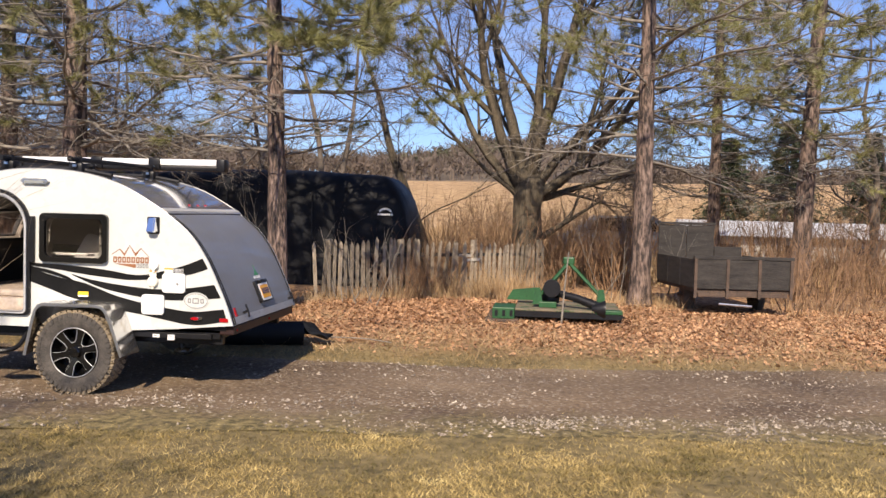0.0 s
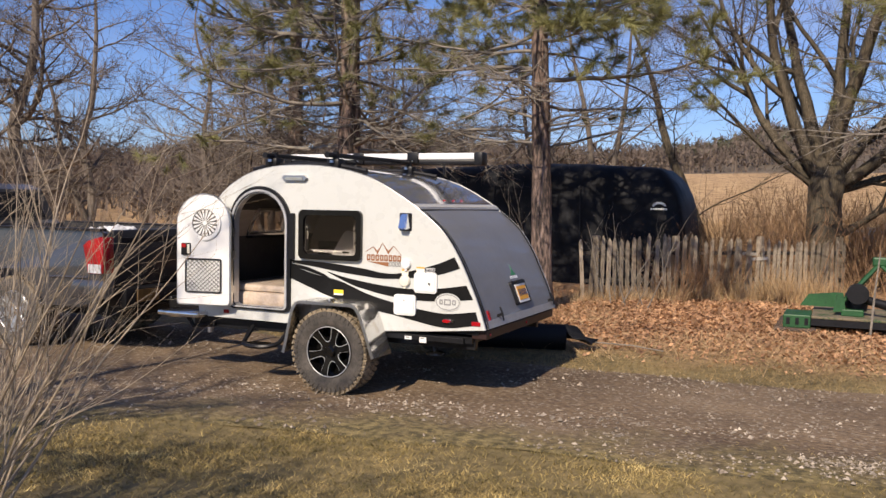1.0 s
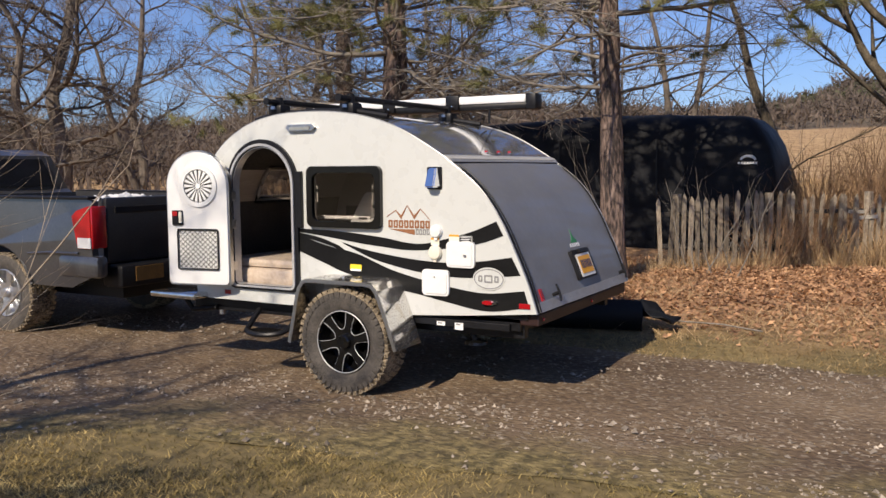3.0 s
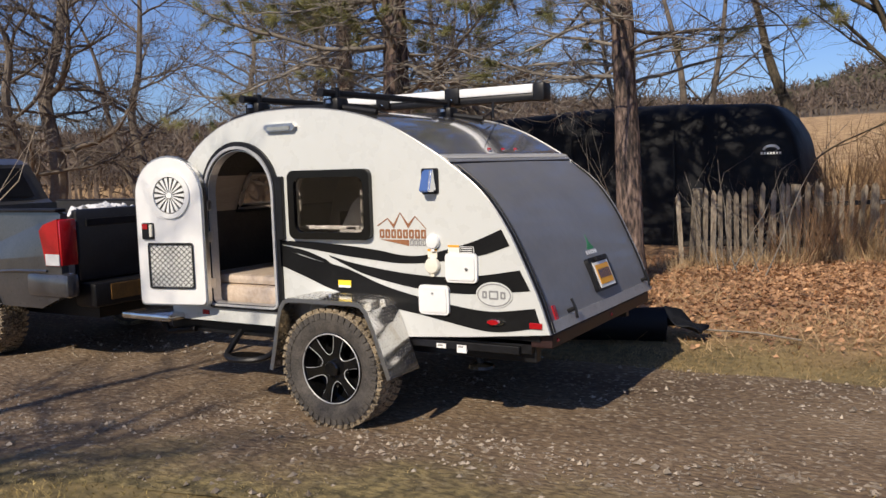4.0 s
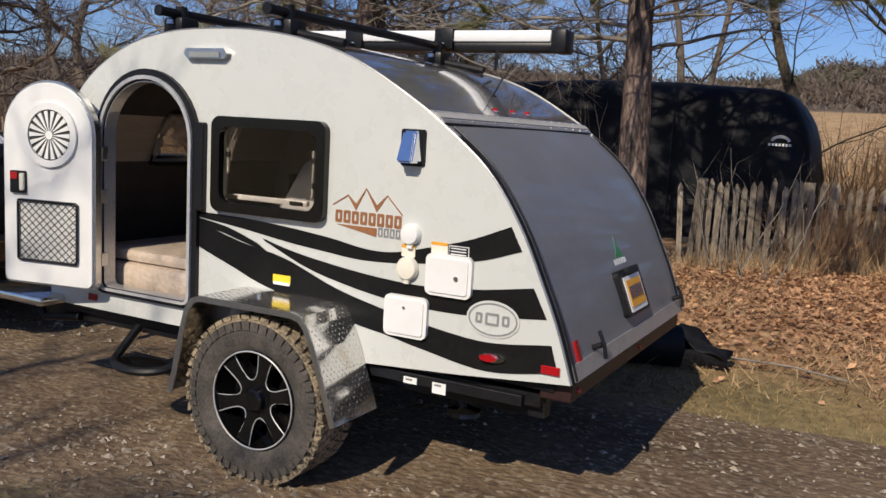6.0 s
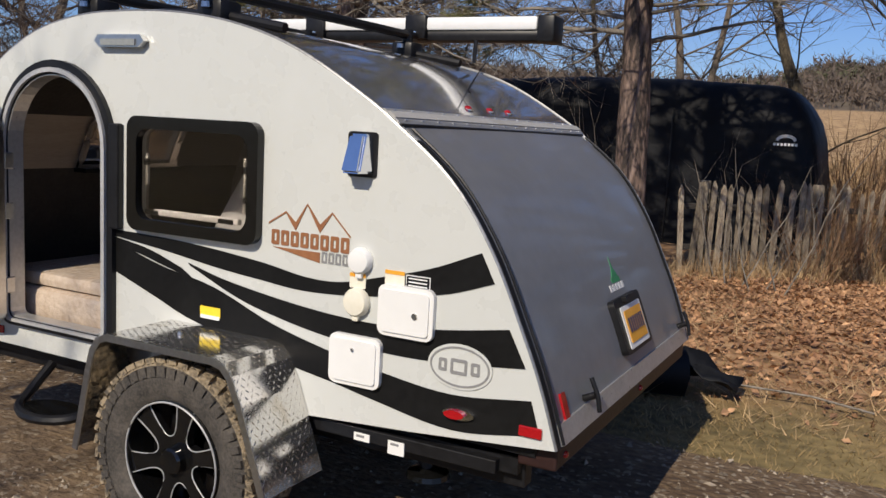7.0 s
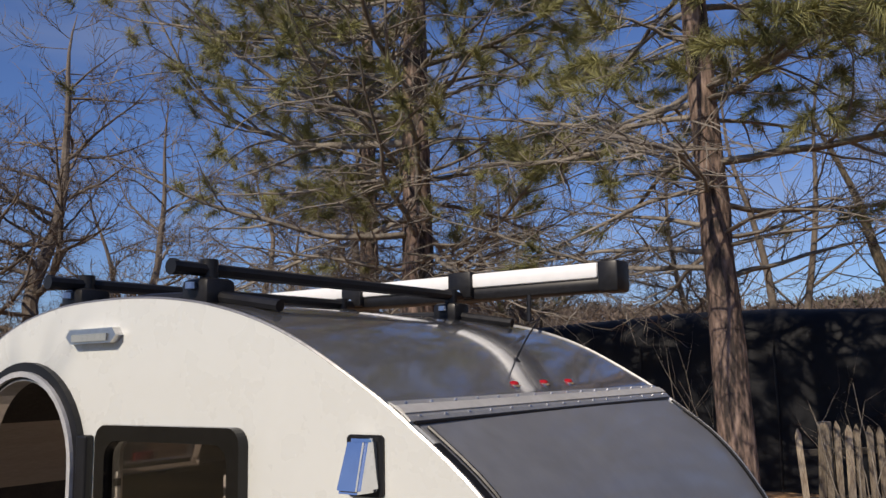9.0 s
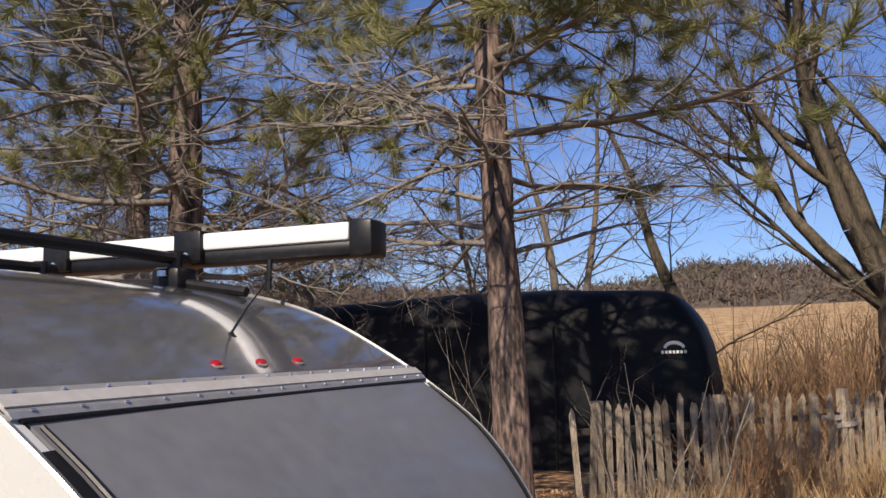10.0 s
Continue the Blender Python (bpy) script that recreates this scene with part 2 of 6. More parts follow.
def tubes(name, segs, material, parent=None, sides=4, label="", smooth=True):
    """Tapered prisms from rows of x0 y0 z0 r0 x1 y1 z1 r1."""
    s = np.asarray(segs, float).reshape(-1, 8)
    a, ra, b, rb = s[:, 0:3], s[:, 3], s[:, 4:7], s[:, 7]
    d = b - a
    d /= np.linalg.norm(d, axis=1, keepdims=True) + 1e-9
    ref = np.where(np.abs(d[:, 2:3]) < 0.9, [[0, 0, 1.0]], [[1.0, 0, 0]])
    u = np.cross(d, ref)
    u /= np.linalg.norm(u, axis=1, keepdims=True) + 1e-9
    v = np.cross(d, u)
    ang = np.arange(sides) * 2 * np.pi / sides
    ring = np.cos(ang)[None, :, None] * u[:, None] + np.sin(ang)[None, :, None] * v[:, None]
    lo = a[:, None] + ring * ra[:, None, None]
    hi = b[:, None] + ring * rb[:, None, None]
    co = np.concatenate([lo, hi], 1).astype(np.float32)
    n = len(s)
    base = (np.arange(n) * 2 * sides)[:, None, None]
    k = np.arange(sides)
    quad = np.stack([k, (k + 1) % sides, (k + 1) % sides + sides, k + sides], 1)[None]
    idx = (base + quad).reshape(-1).astype(np.int32)
    me = bpy.data.meshes.new(name)
    me.vertices.add(n * 2 * sides)
    me.vertices.foreach_set("co", co.reshape(-1))
    me.loops.add(len(idx))
    me.loops.foreach_set("vertex_index", idx)
    me.polygons.add(n * sides)
    me.polygons.foreach_set("loop_start", np.arange(0, len(idx), 4, dtype=np.int32))
    me.update(calc_edges=True)
    if smooth:
        me.polygons.foreach_set("use_smooth", np.ones(n * sides, bool))
    me.materials.append(material)
    ob = new(name, me)
    hang(ob, parent)
    return tagged(ob, label)


def add_box(bm, lo, hi, bevel=0.0, m=None):
    got = bmesh.ops.create_cube(bm, size=1.0)["verts"]
    c, s = (Vector(lo) + Vector(hi)) / 2, Vector(hi) - Vector(lo)
    bmesh.ops.scale(bm, vec=s, verts=got)
    bmesh.ops.translate(bm, vec=c, verts=got)
    if bevel:
        edges = list({e for v in got for e in v.link_edges})
        r = bmesh.ops.bevel(bm, geom=edges, offset=bevel, segments=2, affect="EDGES", profile=0.5)
        got = list({v for f in r["faces"] for v in f.verts} | {v for v in got if v.is_valid})
    if m is not None:
        bmesh.ops.transform(bm, matrix=m, verts=got)
    return got


def box(lo, hi, bevel=0.0, m=None):
    bm = bmesh.new()
    add_box(bm, lo, hi, bevel, m)
    return bm


def add_tube(bm, pts, r, sides=8, closed=False):
    """A round bar along points."""
    pts = [Vector(p) for p in pts]
    n, rings = len(pts), []
    for i, p in enumerate(pts):
        d = (pts[(i + 1) % n] - pts[i - 1]) if closed else pts[min(i + 1, n - 1)] - pts[max(i - 1, 0)]
        d.normalize()
        u = d.cross(Vector((0, 0, 1)) if abs(d.z) < 0.9 else Vector((1, 0, 0))).normalized()
        w = d.cross(u)
        rr = r[i] if isinstance(r, (list, tuple)) else r
        rings.append([bm.verts.new(p + rr * (math.cos(2 * math.pi * k / sides) * u + math.sin(2 * math.pi * k / sides) * w)) for k in range(sides)])
    for i in range(n if closed else n - 1):
        a, b = rings[i], rings[(i + 1) % n]
        for k in range(sides):
            bm.faces.new((a[k], a[(k + 1) % sides], b[(k + 1) % sides], b[k]))
    if not closed:
        bm.faces.new(rings[0])
        bm.faces.new(rings[-1])


def tube(pts, r, sides=8, closed=False):
    bm = bmesh.new()
    add_tube(bm, pts, r, sides, closed)
    return bm


def plate(outer, holes, y0, y1, bevel=0.0, put=None):
    """A plate in the x-z plane with holes, from y0 to y1. put maps (x, y, z) to a place."""
    loops = [list(outer)] + [list(h) for h in holes]
    flat = [p for lp in loops for p in lp]
    tris = tessellate_polygon([[Vector((x, z, 0)) for x, z in lp] for lp in loops])
    bm = bmesh.new()
    put = put or (lambda x, y, z: (x, y, z))
    f = [bm.verts.new(put(x, y0, z)) for x, z in flat]
    g = [bm.verts.new(put(x, y1, z)) for x, z in flat]
    for a, b, c in tris:
        for vs in (f, g):
            try:
                bm.faces.new((vs[a], vs[b], vs[c]))
            except ValueError:
                pass
    start = 0
    for lp in loops:
        n = len(lp)
        for i in range(n):
            a, b = start + i, start + (i + 1) % n
            bm.faces.new((f[a], f[b], g[b], g[a]))
        start += n
    return bm


def rrect(x0, z0, x1, z1, r, n=6):
    out = []
    for cx, cz, a0 in ((x1 - r, z1 - r, 0), (x0 + r, z1 - r, 90), (x0 + r, z0 + r, 180), (x1 - r, z0 + r, 270)):
        out += [(cx + r * math.cos(radians(a0 + 90 * k / n)), cz + r * math.sin(radians(a0 + 90 * k / n))) for k in range(n + 1)]
    return out


def arch(cx, z0, z1, r, n=20, foot=0.03):
    """A round-topped outline of half width r; z1 is where the round begins."""
    out = [(cx + r * math.cos(math.pi * k / n), z1 + r * math.sin(math.pi * k / n)) for k in range(n + 1)]
    for sx, a0 in ((-1, 180), (1, 270)):
        ox = cx + sx * (r - foot)
        out += [(ox + foot * math.cos(radians(a0 + 30 * k)), z0 + foot + foot * math.sin(radians(a0 + 30 * k))) for k in range(4)]
    return out


def ellipse(cx, cz, rx, rz, n=32):
    return [(cx + rx * math.cos(2 * math.pi * k / n), cz + rz * math.sin(2 * math.pi * k / n)) for k in range(n)]


def spline(pts, n=6):
    """Catmull-Rom through points of any dimension."""
    p = [np.array(q, float) for q in pts]
    p = [2 * p[0] - p[1]] + p + [2 * p[-1] - p[-2]]
    out = []
    for i in range(1, len(p) - 2):
        for k in range(n):
            t = k / n
            out.append(0.5 * (2 * p[i] + (p[i + 1] - p[i - 1]) * t + (2 * p[i - 1] - 5 * p[i] + 4 * p[i + 1] - p[i + 2]) * t * t
                              + (3 * p[i] - p[i - 1] - 3 * p[i + 1] + p[i + 2]) * t ** 3))
    out.append(p[-2])
    return [tuple(float(c) for c in q) for q in out]


def lathe(bm, prof, centre, axis="y", n=40):
    """Spins (radius, along) pairs about an axis through centre."""
    rings = []
    for r, h in prof:
        ring = []
        for k in range(n):
            a = 2 * math.pi * k / n
            c, s = r * math.cos(a), r * math.sin(a)
            v = {"y": (c, h, s), "z": (c, s, h), "x": (h, c, s)}[axis]
            ring.append(bm.verts.new(Vector(centre) + Vector(v)))
        rings.append(ring)
    for a, b in zip(rings, rings[1:]):
        for k in range(n):
            bm.faces.new((a[k], a[(k + 1) % n], b[(k + 1) % n], b[k]))
    return rings


def spun(prof, centre, axis="y", n=40, cap=True):
    bm = bmesh.new()
    rings = lathe(bm, prof, centre, axis, n)
    if cap:
        bm.faces.new(rings[0])
        bm.faces.new(rings[-1])
    return bm


def strip(line, y0, y1, thick, ny=2, bow=0.0):
    """A sheet that follows a line of (x, z), from y0 to y1, with thickness to its inner side."""
    n = len(line)
    bm = bmesh.new()
    rows = [[], []]
    for i, (x, z) in enumerate(line):
        a, b = line[max(i - 1, 0)], line[min(i + 1, n - 1)]
        t = Vector((b[0] - a[0], b[1] - a[1])).normalized()
        nx, nz = -t.y, t.x
        for side in (0, 1):
            row = []
            for k in range(ny + 1):
                f = k / ny
                o = bow * (1 - (2 * f - 1) ** 2) - side * thick
                row.append(bm.verts.new((x + nx * o, y0 + (y1 - y0) * f, z + nz * o)))
            rows[side].append(row)
    for side in (0, 1):
        for a, b in zip(rows[side], rows[side][1:]):
            for k in range(ny):
                bm.faces.new((a[k], a[k + 1], b[k + 1], b[k]))
    for i in range(n - 1):
        for k in (0, ny):
            bm.faces.new((rows[0][i][k], rows[0][i + 1][k], rows[1][i + 1][k], rows[1][i][k]))
    for i in (0, n - 1):
        for k in range(ny):
            bm.faces.new((rows[0][i][k], rows[0][i][k + 1], rows[1][i][k + 1], rows[1][i][k]))
    return bm


def rand_dir(rng):
    while True:
        v = Vector((rng.uniform(-1, 1), rng.uniform(-1, 1), rng.uniform(-1, 1)))
        if 0.01 < v.length < 1:
            return v.normalized()




# ---------------- ground ----------------
def smooth01(a, b, v):
    t = min(1.0, max(0.0, (v - a) / (b - a)))
    return t * t * (3 - 2 * t)


RIDGE = ((-95, 2.6), (-55, 3.2), (-45, 3.7), (-34, 5.0), (-25, 4.8), (-14, 4.0), (-9, 4.5), (-4, 5.5), (0, 5.4), (5, 4.4), (10, 3.5), (20, 3.0), (95, 2.6))


def ridge_top(a):
    """Height of the wooded skyline over the eye, in degrees, by bearing."""
    for (a0, e0), (a1, e1) in zip(RIDGE, RIDGE[1:]):
        if a <= a1:
            return e0 + (e1 - e0) * smooth01(a0, a1, a)
    return RIDGE[-1][1]


def height(x, y):
    """The lie of the land: flat yard, a slightly raised verge, a field that climbs to a wooded ridge."""
    r = math.hypot(x, y)
    a = math.degrees(math.atan2(x, y))
    h = 0.10 * smooth01(8.8, 12.0, y)
    h -= 1.0 * smooth01(24, 32, y) * smooth01(0, 10, x) * (1 - smooth01(55, 90, y))
    h += 6.6 * smooth01(26, 140, y + 0.15 * x) * (0.25 + 0.75 * smooth01(-42, -18, a))
    if r > 130:
        top = 215 * math.tan(radians(ridge_top(a))) - 4.6
        h += (top - h) * smooth01(138, 215, r) * smooth01(-80, 40, y)
    if r > 14:
        h += noise.noise((x * 0.02, y * 0.02, 3.0)) * min(0.8, (r - 14) * 0.02)
    return h


def ground_material():
    m = mat("ground_cover", (0.085, 0.066, 0.026), (0.31, 0.23, 0.098), 0.9, 0.95, bump=0.6, fine=14, c=(0.46, 0.36, 0.16))
    n, l = m.node_tree.nodes, m.node_tree.links
    p = n["Principled BSDF"]
    grass = p.inputs["Base Color"].links[0].from_socket
    co, sep, nz = n.new("ShaderNodeTexCoord"), n.new("ShaderNodeSeparateXYZ"), n.new("ShaderNodeTexNoise")
    l.new(co.outputs["Object"], sep.inputs[0])
    l.new(co.outputs["Object"], nz.inputs["Vector"])
    nz.inputs["Scale"].default_value, nz.inputs["Detail"].default_value = 1.1, 6
    fine = n.new("ShaderNodeTexNoise")
    fine.inputs["Scale"].default_value, fine.inputs["Detail"].default_value = 9, 7
    l.new(co.outputs["Object"], fine.inputs["Vector"])
    prev = grass
    for lo, hi, wob, colours in ((9.2, 10.4, 1.8, ((0.12, 0.065, 0.033), (0.36, 0.205, 0.10), (0.52, 0.34, 0.19))),
                                 (22, 34, 8.0, ((0.27, 0.16, 0.07), (0.48, 0.31, 0.145), (0.58, 0.40, 0.20))),
                                 (138, 150, 10.0, ((0.09, 0.07, 0.05), (0.15, 0.12, 0.085), (0.18, 0.14, 0.10)))):
        ma = n.new("ShaderNodeMath")
        ma.operation = "MULTIPLY_ADD"
        l.new(nz.outputs["Fac"], ma.inputs[0])
        ma.inputs[1].default_value = wob
        l.new(sep.outputs["Y"], ma.inputs[2])
        mr = n.new("ShaderNodeMapRange")
        mr.inputs["From Min"].default_value, mr.inputs["From Max"].default_value = lo + wob / 2, hi + wob / 2
        l.new(ma.outputs[0], mr.inputs["Value"])
        rp = n.new("ShaderNodeValToRGB")
        rp.color_ramp.elements[0].position, rp.color_ramp.elements[0].color = 0.34, (*colours[0], 1)
        rp.color_ramp.elements[1].position, rp.color_ramp.elements[1].color = 0.52, (*colours[1], 1)
        rp.color_ramp.elements.new(0.7).color = (*colours[2], 1)
        l.new((nz if lo > 20 else fine).outputs["Fac"], rp.inputs["Fac"])
        mx = n.new("ShaderNodeMixRGB")
        l.new(mr.outputs["Result"], mx.inputs[0])
        l.new(prev, mx.inputs[1])
        l.new(rp.outputs["Color"], mx.inputs[2])
        prev = mx.outputs["Color"]
    l.new(prev, p.inputs["Base Color"])
    return m


def axis_steps(lo, hi, fine_lo, fine_hi, step):
    out = list(np.arange(fine_lo, fine_hi + 1e-6, step))
    s, v = step, fine_hi
    while v < hi:
        s *= 1.16
        v += s
        out.append(v)
    s, v = step, fine_lo
    while v > lo:
        s *= 1.16
        v -= s
        out.insert(0, v)
    return out


gx, gy = axis_steps(-2500, 2500, -14, 14, 0.4), axis_steps(-2500, 2500, -4, 24, 0.4)
gv = [(x, y, height(x, y) - 0.012 + 0.012 * noise.noise((x * 1.3, y * 1.3, 0))) for y in gy for x in gx]
W = len(gx)
gf = [(j * W + i, j * W + i + 1, (j + 1) * W + i + 1, (j + 1) * W + i) for j in range(len(gy) - 1) for i in range(W - 1)]
tagged(link_mesh("ground", gv, gf, ground_material(), smooth=True), "winter lawn, leaf litter and straw field rising to a ridge", "ground", kind="structure")


def near_edge(x):
    return 6.02 + 0.14 * x + 0.18 * noise.noise((x * 0.9, 5, 0)) - 1.0 * (1 - smooth01(-5.6, -4.1, x))


def far_edge(x):
    return 8.78 + 0.2 * x * (x > 0) + 0.04 * x * (x <= 0) + 0.16 * noise.noise((x * 0.8, 9, 0)) + 0.6 * (1 - smooth01(-7, -4.5, x))


def gravel_material():
    m = mat("gravel_dirt", (0.086, 0.054, 0.031), (0.225, 0.156, 0.093), 0.8, 0.95, bump=1.0, fine=34, c=(0.33, 0.255, 0.165), lo=0.38, hi=0.60, stretch=(0.8, 1.1, 1))
    n, l = m.node_tree.nodes, m.node_tree.links
    p = n["Principled BSDF"]
    base = p.inputs["Base Color"].links[0].from_socket
    co, v = n.new("ShaderNodeTexCoord"), n.new("ShaderNodeTexVoronoi")
    v.inputs["Scale"].default_value = 42
    l.new(co.outputs["Object"], v.inputs["Vector"])
    hue = n.new("ShaderNodeSeparateColor")
    l.new(v.outputs["Color"], hue.inputs[0])
    r = n.new("ShaderNodeValToRGB")
    r.color_ramp.elements[0].position, r.color_ramp.elements[0].color = 0.82, (0, 0, 0, 1)
    r.color_ramp.elements[1].position, r.color_ramp.elements[1].color = 0.95, (0.6, 0.6, 0.6, 1)
    l.new(hue.outputs[0], r.inputs["Fac"])
    mx = n.new("ShaderNodeMixRGB")
    l.new(r.outputs["Color"], mx.inputs[0])
    l.new(base, mx.inputs[1])
    mx.inputs[2].default_value = (0.36, 0.30, 0.22, 1)
    # grass and tan soil creep in from the lawn side
    sep, nz = n.new("ShaderNodeSeparateXYZ"), n.new("ShaderNodeTexNoise")
    nz.inputs["Scale"].default_value, nz.inputs["Detail"].default_value = 1.6, 8
    l.new(co.outputs["Object"], sep.inputs[0])
    l.new(co.outputs["Object"], nz.inputs["Vector"])
    turn = n.new("ShaderNodeMapRange")
    turn.inputs["From Min"].default_value, turn.inputs["From Max"].default_value = -5.6, -4.1
    turn.inputs["To Min"].default_value, turn.inputs["To Max"].default_value = -5.0, -6.0
    l.new(sep.outputs["X"], turn.inputs["Value"])
    prev = sep.outputs["Y"]
    for sock, k in ((sep.outputs["X"], -0.14), (turn.outputs["Result"], 1.0), (nz.outputs["Fac"], 1.9)):
        ma = n.new("ShaderNodeMath")
        ma.operation = "MULTIPLY_ADD"
        l.new(sock, ma.inputs[0])
        ma.inputs[1].default_value = k
        l.new(prev, ma.inputs[2])
        prev = ma.outputs[0]
    near = n.new("ShaderNodeMapRange")
    near.inputs["From Min"].default_value, near.inputs["From Max"].default_value = 1.05, 1.75
    near.inputs["To Min"].default_value, near.inputs["To Max"].default_value = 0.85, 0.0
    l.new(prev, near.inputs["Value"])
    creep = n.new("ShaderNodeMixRGB")
    l.new(near.outputs["Result"], creep.inputs[0])
    l.new(mx.outputs["Color"], creep.inputs[1])
    tan = n.new("ShaderNodeValToRGB")
    tan.color_ramp.elements[0].position, tan.color_ramp.elements[0].color = 0.4, (0.075, 0.062, 0.022, 1)
    tan.color_ramp.elements[1].position, tan.color_ramp.elements[1].color = 0.62, (0.27, 0.21, 0.085, 1)
    soil = n.new("ShaderNodeTexNoise")
    soil.inputs["Scale"].default_value, soil.inputs["Detail"].default_value = 14, 6
    l.new(co.outputs["Object"], soil.inputs["Vector"])
    l.new(soil.outputs["Fac"], tan.inputs["Fac"])
    l.new(tan.outputs["Color"], creep.inputs[2])
    l.new(creep.outputs["Color"], p.inputs["Base Color"])
    return m


dv, df, NX, NY = [], [], 300, 26
for i in range(NX + 1):
    x = -34 + 60 * i / NX
    a, b = near_edge(x), far_edge(x)
    for j in range(NY + 1):
        f = j / NY
        y = a + (b - a) * f
        crown = 0.012 * math.sin(math.pi * f) ** 0.5 - 0.014 * (math.exp(-((f - 0.28) / 0.08) ** 2) + math.exp(-((f - 0.78) / 0.08) ** 2))
        dv.append((x, y, height(x, y) + crown - 0.008 * (j in (0, NY)) + 0.008 * noise.noise((x * 2.2, y * 2.2, 7))))
for i in range(NX):
    for j in range(NY):
        k = i * (NY + 1) + j
        df.append((k, k + NY + 1, k + NY + 2, k + 1))
tagged(link_mesh("driveway", dv, df, gravel_material(), smooth=True), "packed brown gravel driveway with pale stones", "driveway", kind="structure")


# ---------------- the teardrop camper ----------------
Y0, Y1 = 6.80, 8.54
camper = thing("teardrop_camper", (-3.66, 7.66, 0), "white and grey teardrop camper with its side door open", "camper")
TOP = [(-5.16, 0.52), (-5.19, 0.80), (-5.17, 1.05), (-5.11, 1.28), (-5.02, 1.46), (-4.90, 1.60), (-4.755, 1.70), (-4.58, 1.775), (-4.36, 1.818),
       (-4.14, 1.828), (-3.92, 1.822), (-3.70, 1.794), (-3.50, 1.743), (-3.33, 1.674), (-3.15, 1.574), (-3.02, 1.49), (-2.81, 1.325), (-2.665, 1.13),
       (-2.555, 0.91), (-2.485, 0.75), (-2.426, 0.578)]
prof = spline(TOP, 5)
outline = prof + [(-2.9, 0.535), (-3.3, 0.508), (-4.2, 0.502), (-5.1, 0.505)]
DX, DZ = -4.505, 1.335
door_hole = arch(DX, 0.63, DZ, 0.262)
win_hole = rrect(-4.072, 1.078, -3.548, 1.422, 0.05)
part("side_wall", plate(outline, [door_hole, win_hole], Y0, Y0 + 0.035), WHITE, camper, "glossy off-white side wall")
far_win = rrect(-4.065, 1.085, -3.555, 1.415, 0.05)
part("side_wall", plate(outline, [far_win], Y1 - 0.035, Y1), WHITE, camper, "glossy off-white side wall")
for lo in (Y0 + 0.037, Y1 - 0.047):
    holes = [win_hole, door_hole] if lo < 7 else [far_win]
    inner = [(x * 0.975 - 0.095, z * 0.975 + 0.01) for x, z in outline]
    part("lining", plate(inner, holes, lo, lo + 0.01), LINING, camper, "birch ply wall lining")
i_h = min(range(len(prof)), key=lambda i: abs(prof[i][0] + 3.03) + abs(prof[i][1] - 1.49))
roof_line, hatch_line = prof[:i_h + 1], prof[i_h:]
# the front wall curves into the roof and holds a window
FW0, FW1 = 7.36, 7.96
ia, ib = (min(i for i in range(i_h) if prof[i][1] >= zz) for zz in (1.205, 1.475))
part("roof", strip(roof_line[ib:], Y0 + 0.012, Y1 - 0.012, 0.03, 6, 0.006), ROOF, camper, "glossy dark grey roof skin", True)
part("front_wall", strip(roof_line[:ia + 1], Y0 + 0.012, Y1 - 0.012, 0.03, 6, 0.006), ROOF, camper, "", True)
in_line = [(x * 0.975 - 0.095, z * 0.97) for x, z in roof_line]
part("ceiling_lining", strip(in_line[ib:], Y0 + 0.05, Y1 - 0.05, 0.008), DARKLINING, camper, "dark ceiling lining")
part("front_lining", strip(in_line[:ia + 1], Y0 + 0.05, Y1 - 0.05, 0.008), DARKLINING, camper, "dark lower front lining")
for a, b in ((Y0 + 0.012, FW0), (FW1, Y1 - 0.012)):
    part("front_wall", strip(roof_line[ia:ib + 1], a, b, 0.03, 3), ROOF, camper, "", True)
    part("front_lining", strip(in_line[ia:ib + 1], max(a, Y0 + 0.05), min(b, Y1 - 0.05), 0.008), LINING, camper, "grey-brown front wall lining")
fw = part("front_window", tube([(x + 0.035, FW0, z) for x, z in in_line[ia:ib + 1]] + [(x + 0.035, FW1, z) for x, z in in_line[ia:ib + 1][::-1]], 0.016, 6, True), LINING, camper, "tinted front window")
part("pane", strip([(x - 0.008, z) for x, z in in_line[ia:ib + 1]], FW0, FW1, 0.004), TINT, fw).visible_shadow = False
part("ledge", box((in_line[ia][0] + 0.02, FW0 - 0.02, in_line[ia][1] - 0.02), (in_line[ia][0] + 0.10, FW1, in_line[ia][1])), BLACK, fw)
hatch = part("hatch", strip(hatch_line, Y0 + 0.045, Y1 - 0.045, 0.03, 6, 0.004), GREY, camper, "satin grey rear galley hatch, closed", True)
for y in (Y0 - 0.004, Y1 + 0.004):
    part("edge_trim", tube([(x, y + (0.010 if y < 7 else -0.010), z) for x, z in prof], 0.0065, 6), EDGE, camper, "silver roof edge trim", True)
for y, nm in ((Y0 + 0.028, "seal"), (Y1 - 0.028, "seal")):
    part(nm, strip([(x + 0.004, z + 0.004) for x, z in hatch_line[2:]], y - 0.016, y + 0.010, 0.03, 1), BLACK, hatch, "black rubber hatch seal")
for y in (Y0 + 0.05, Y1 - 0.05):
    part("hatch_edge", tube([(x + 0.008, y, z + 0.006) for x, z in hatch_line[1:]], 0.005, 6), BLACK, hatch, "thin dark hatch edge", True)
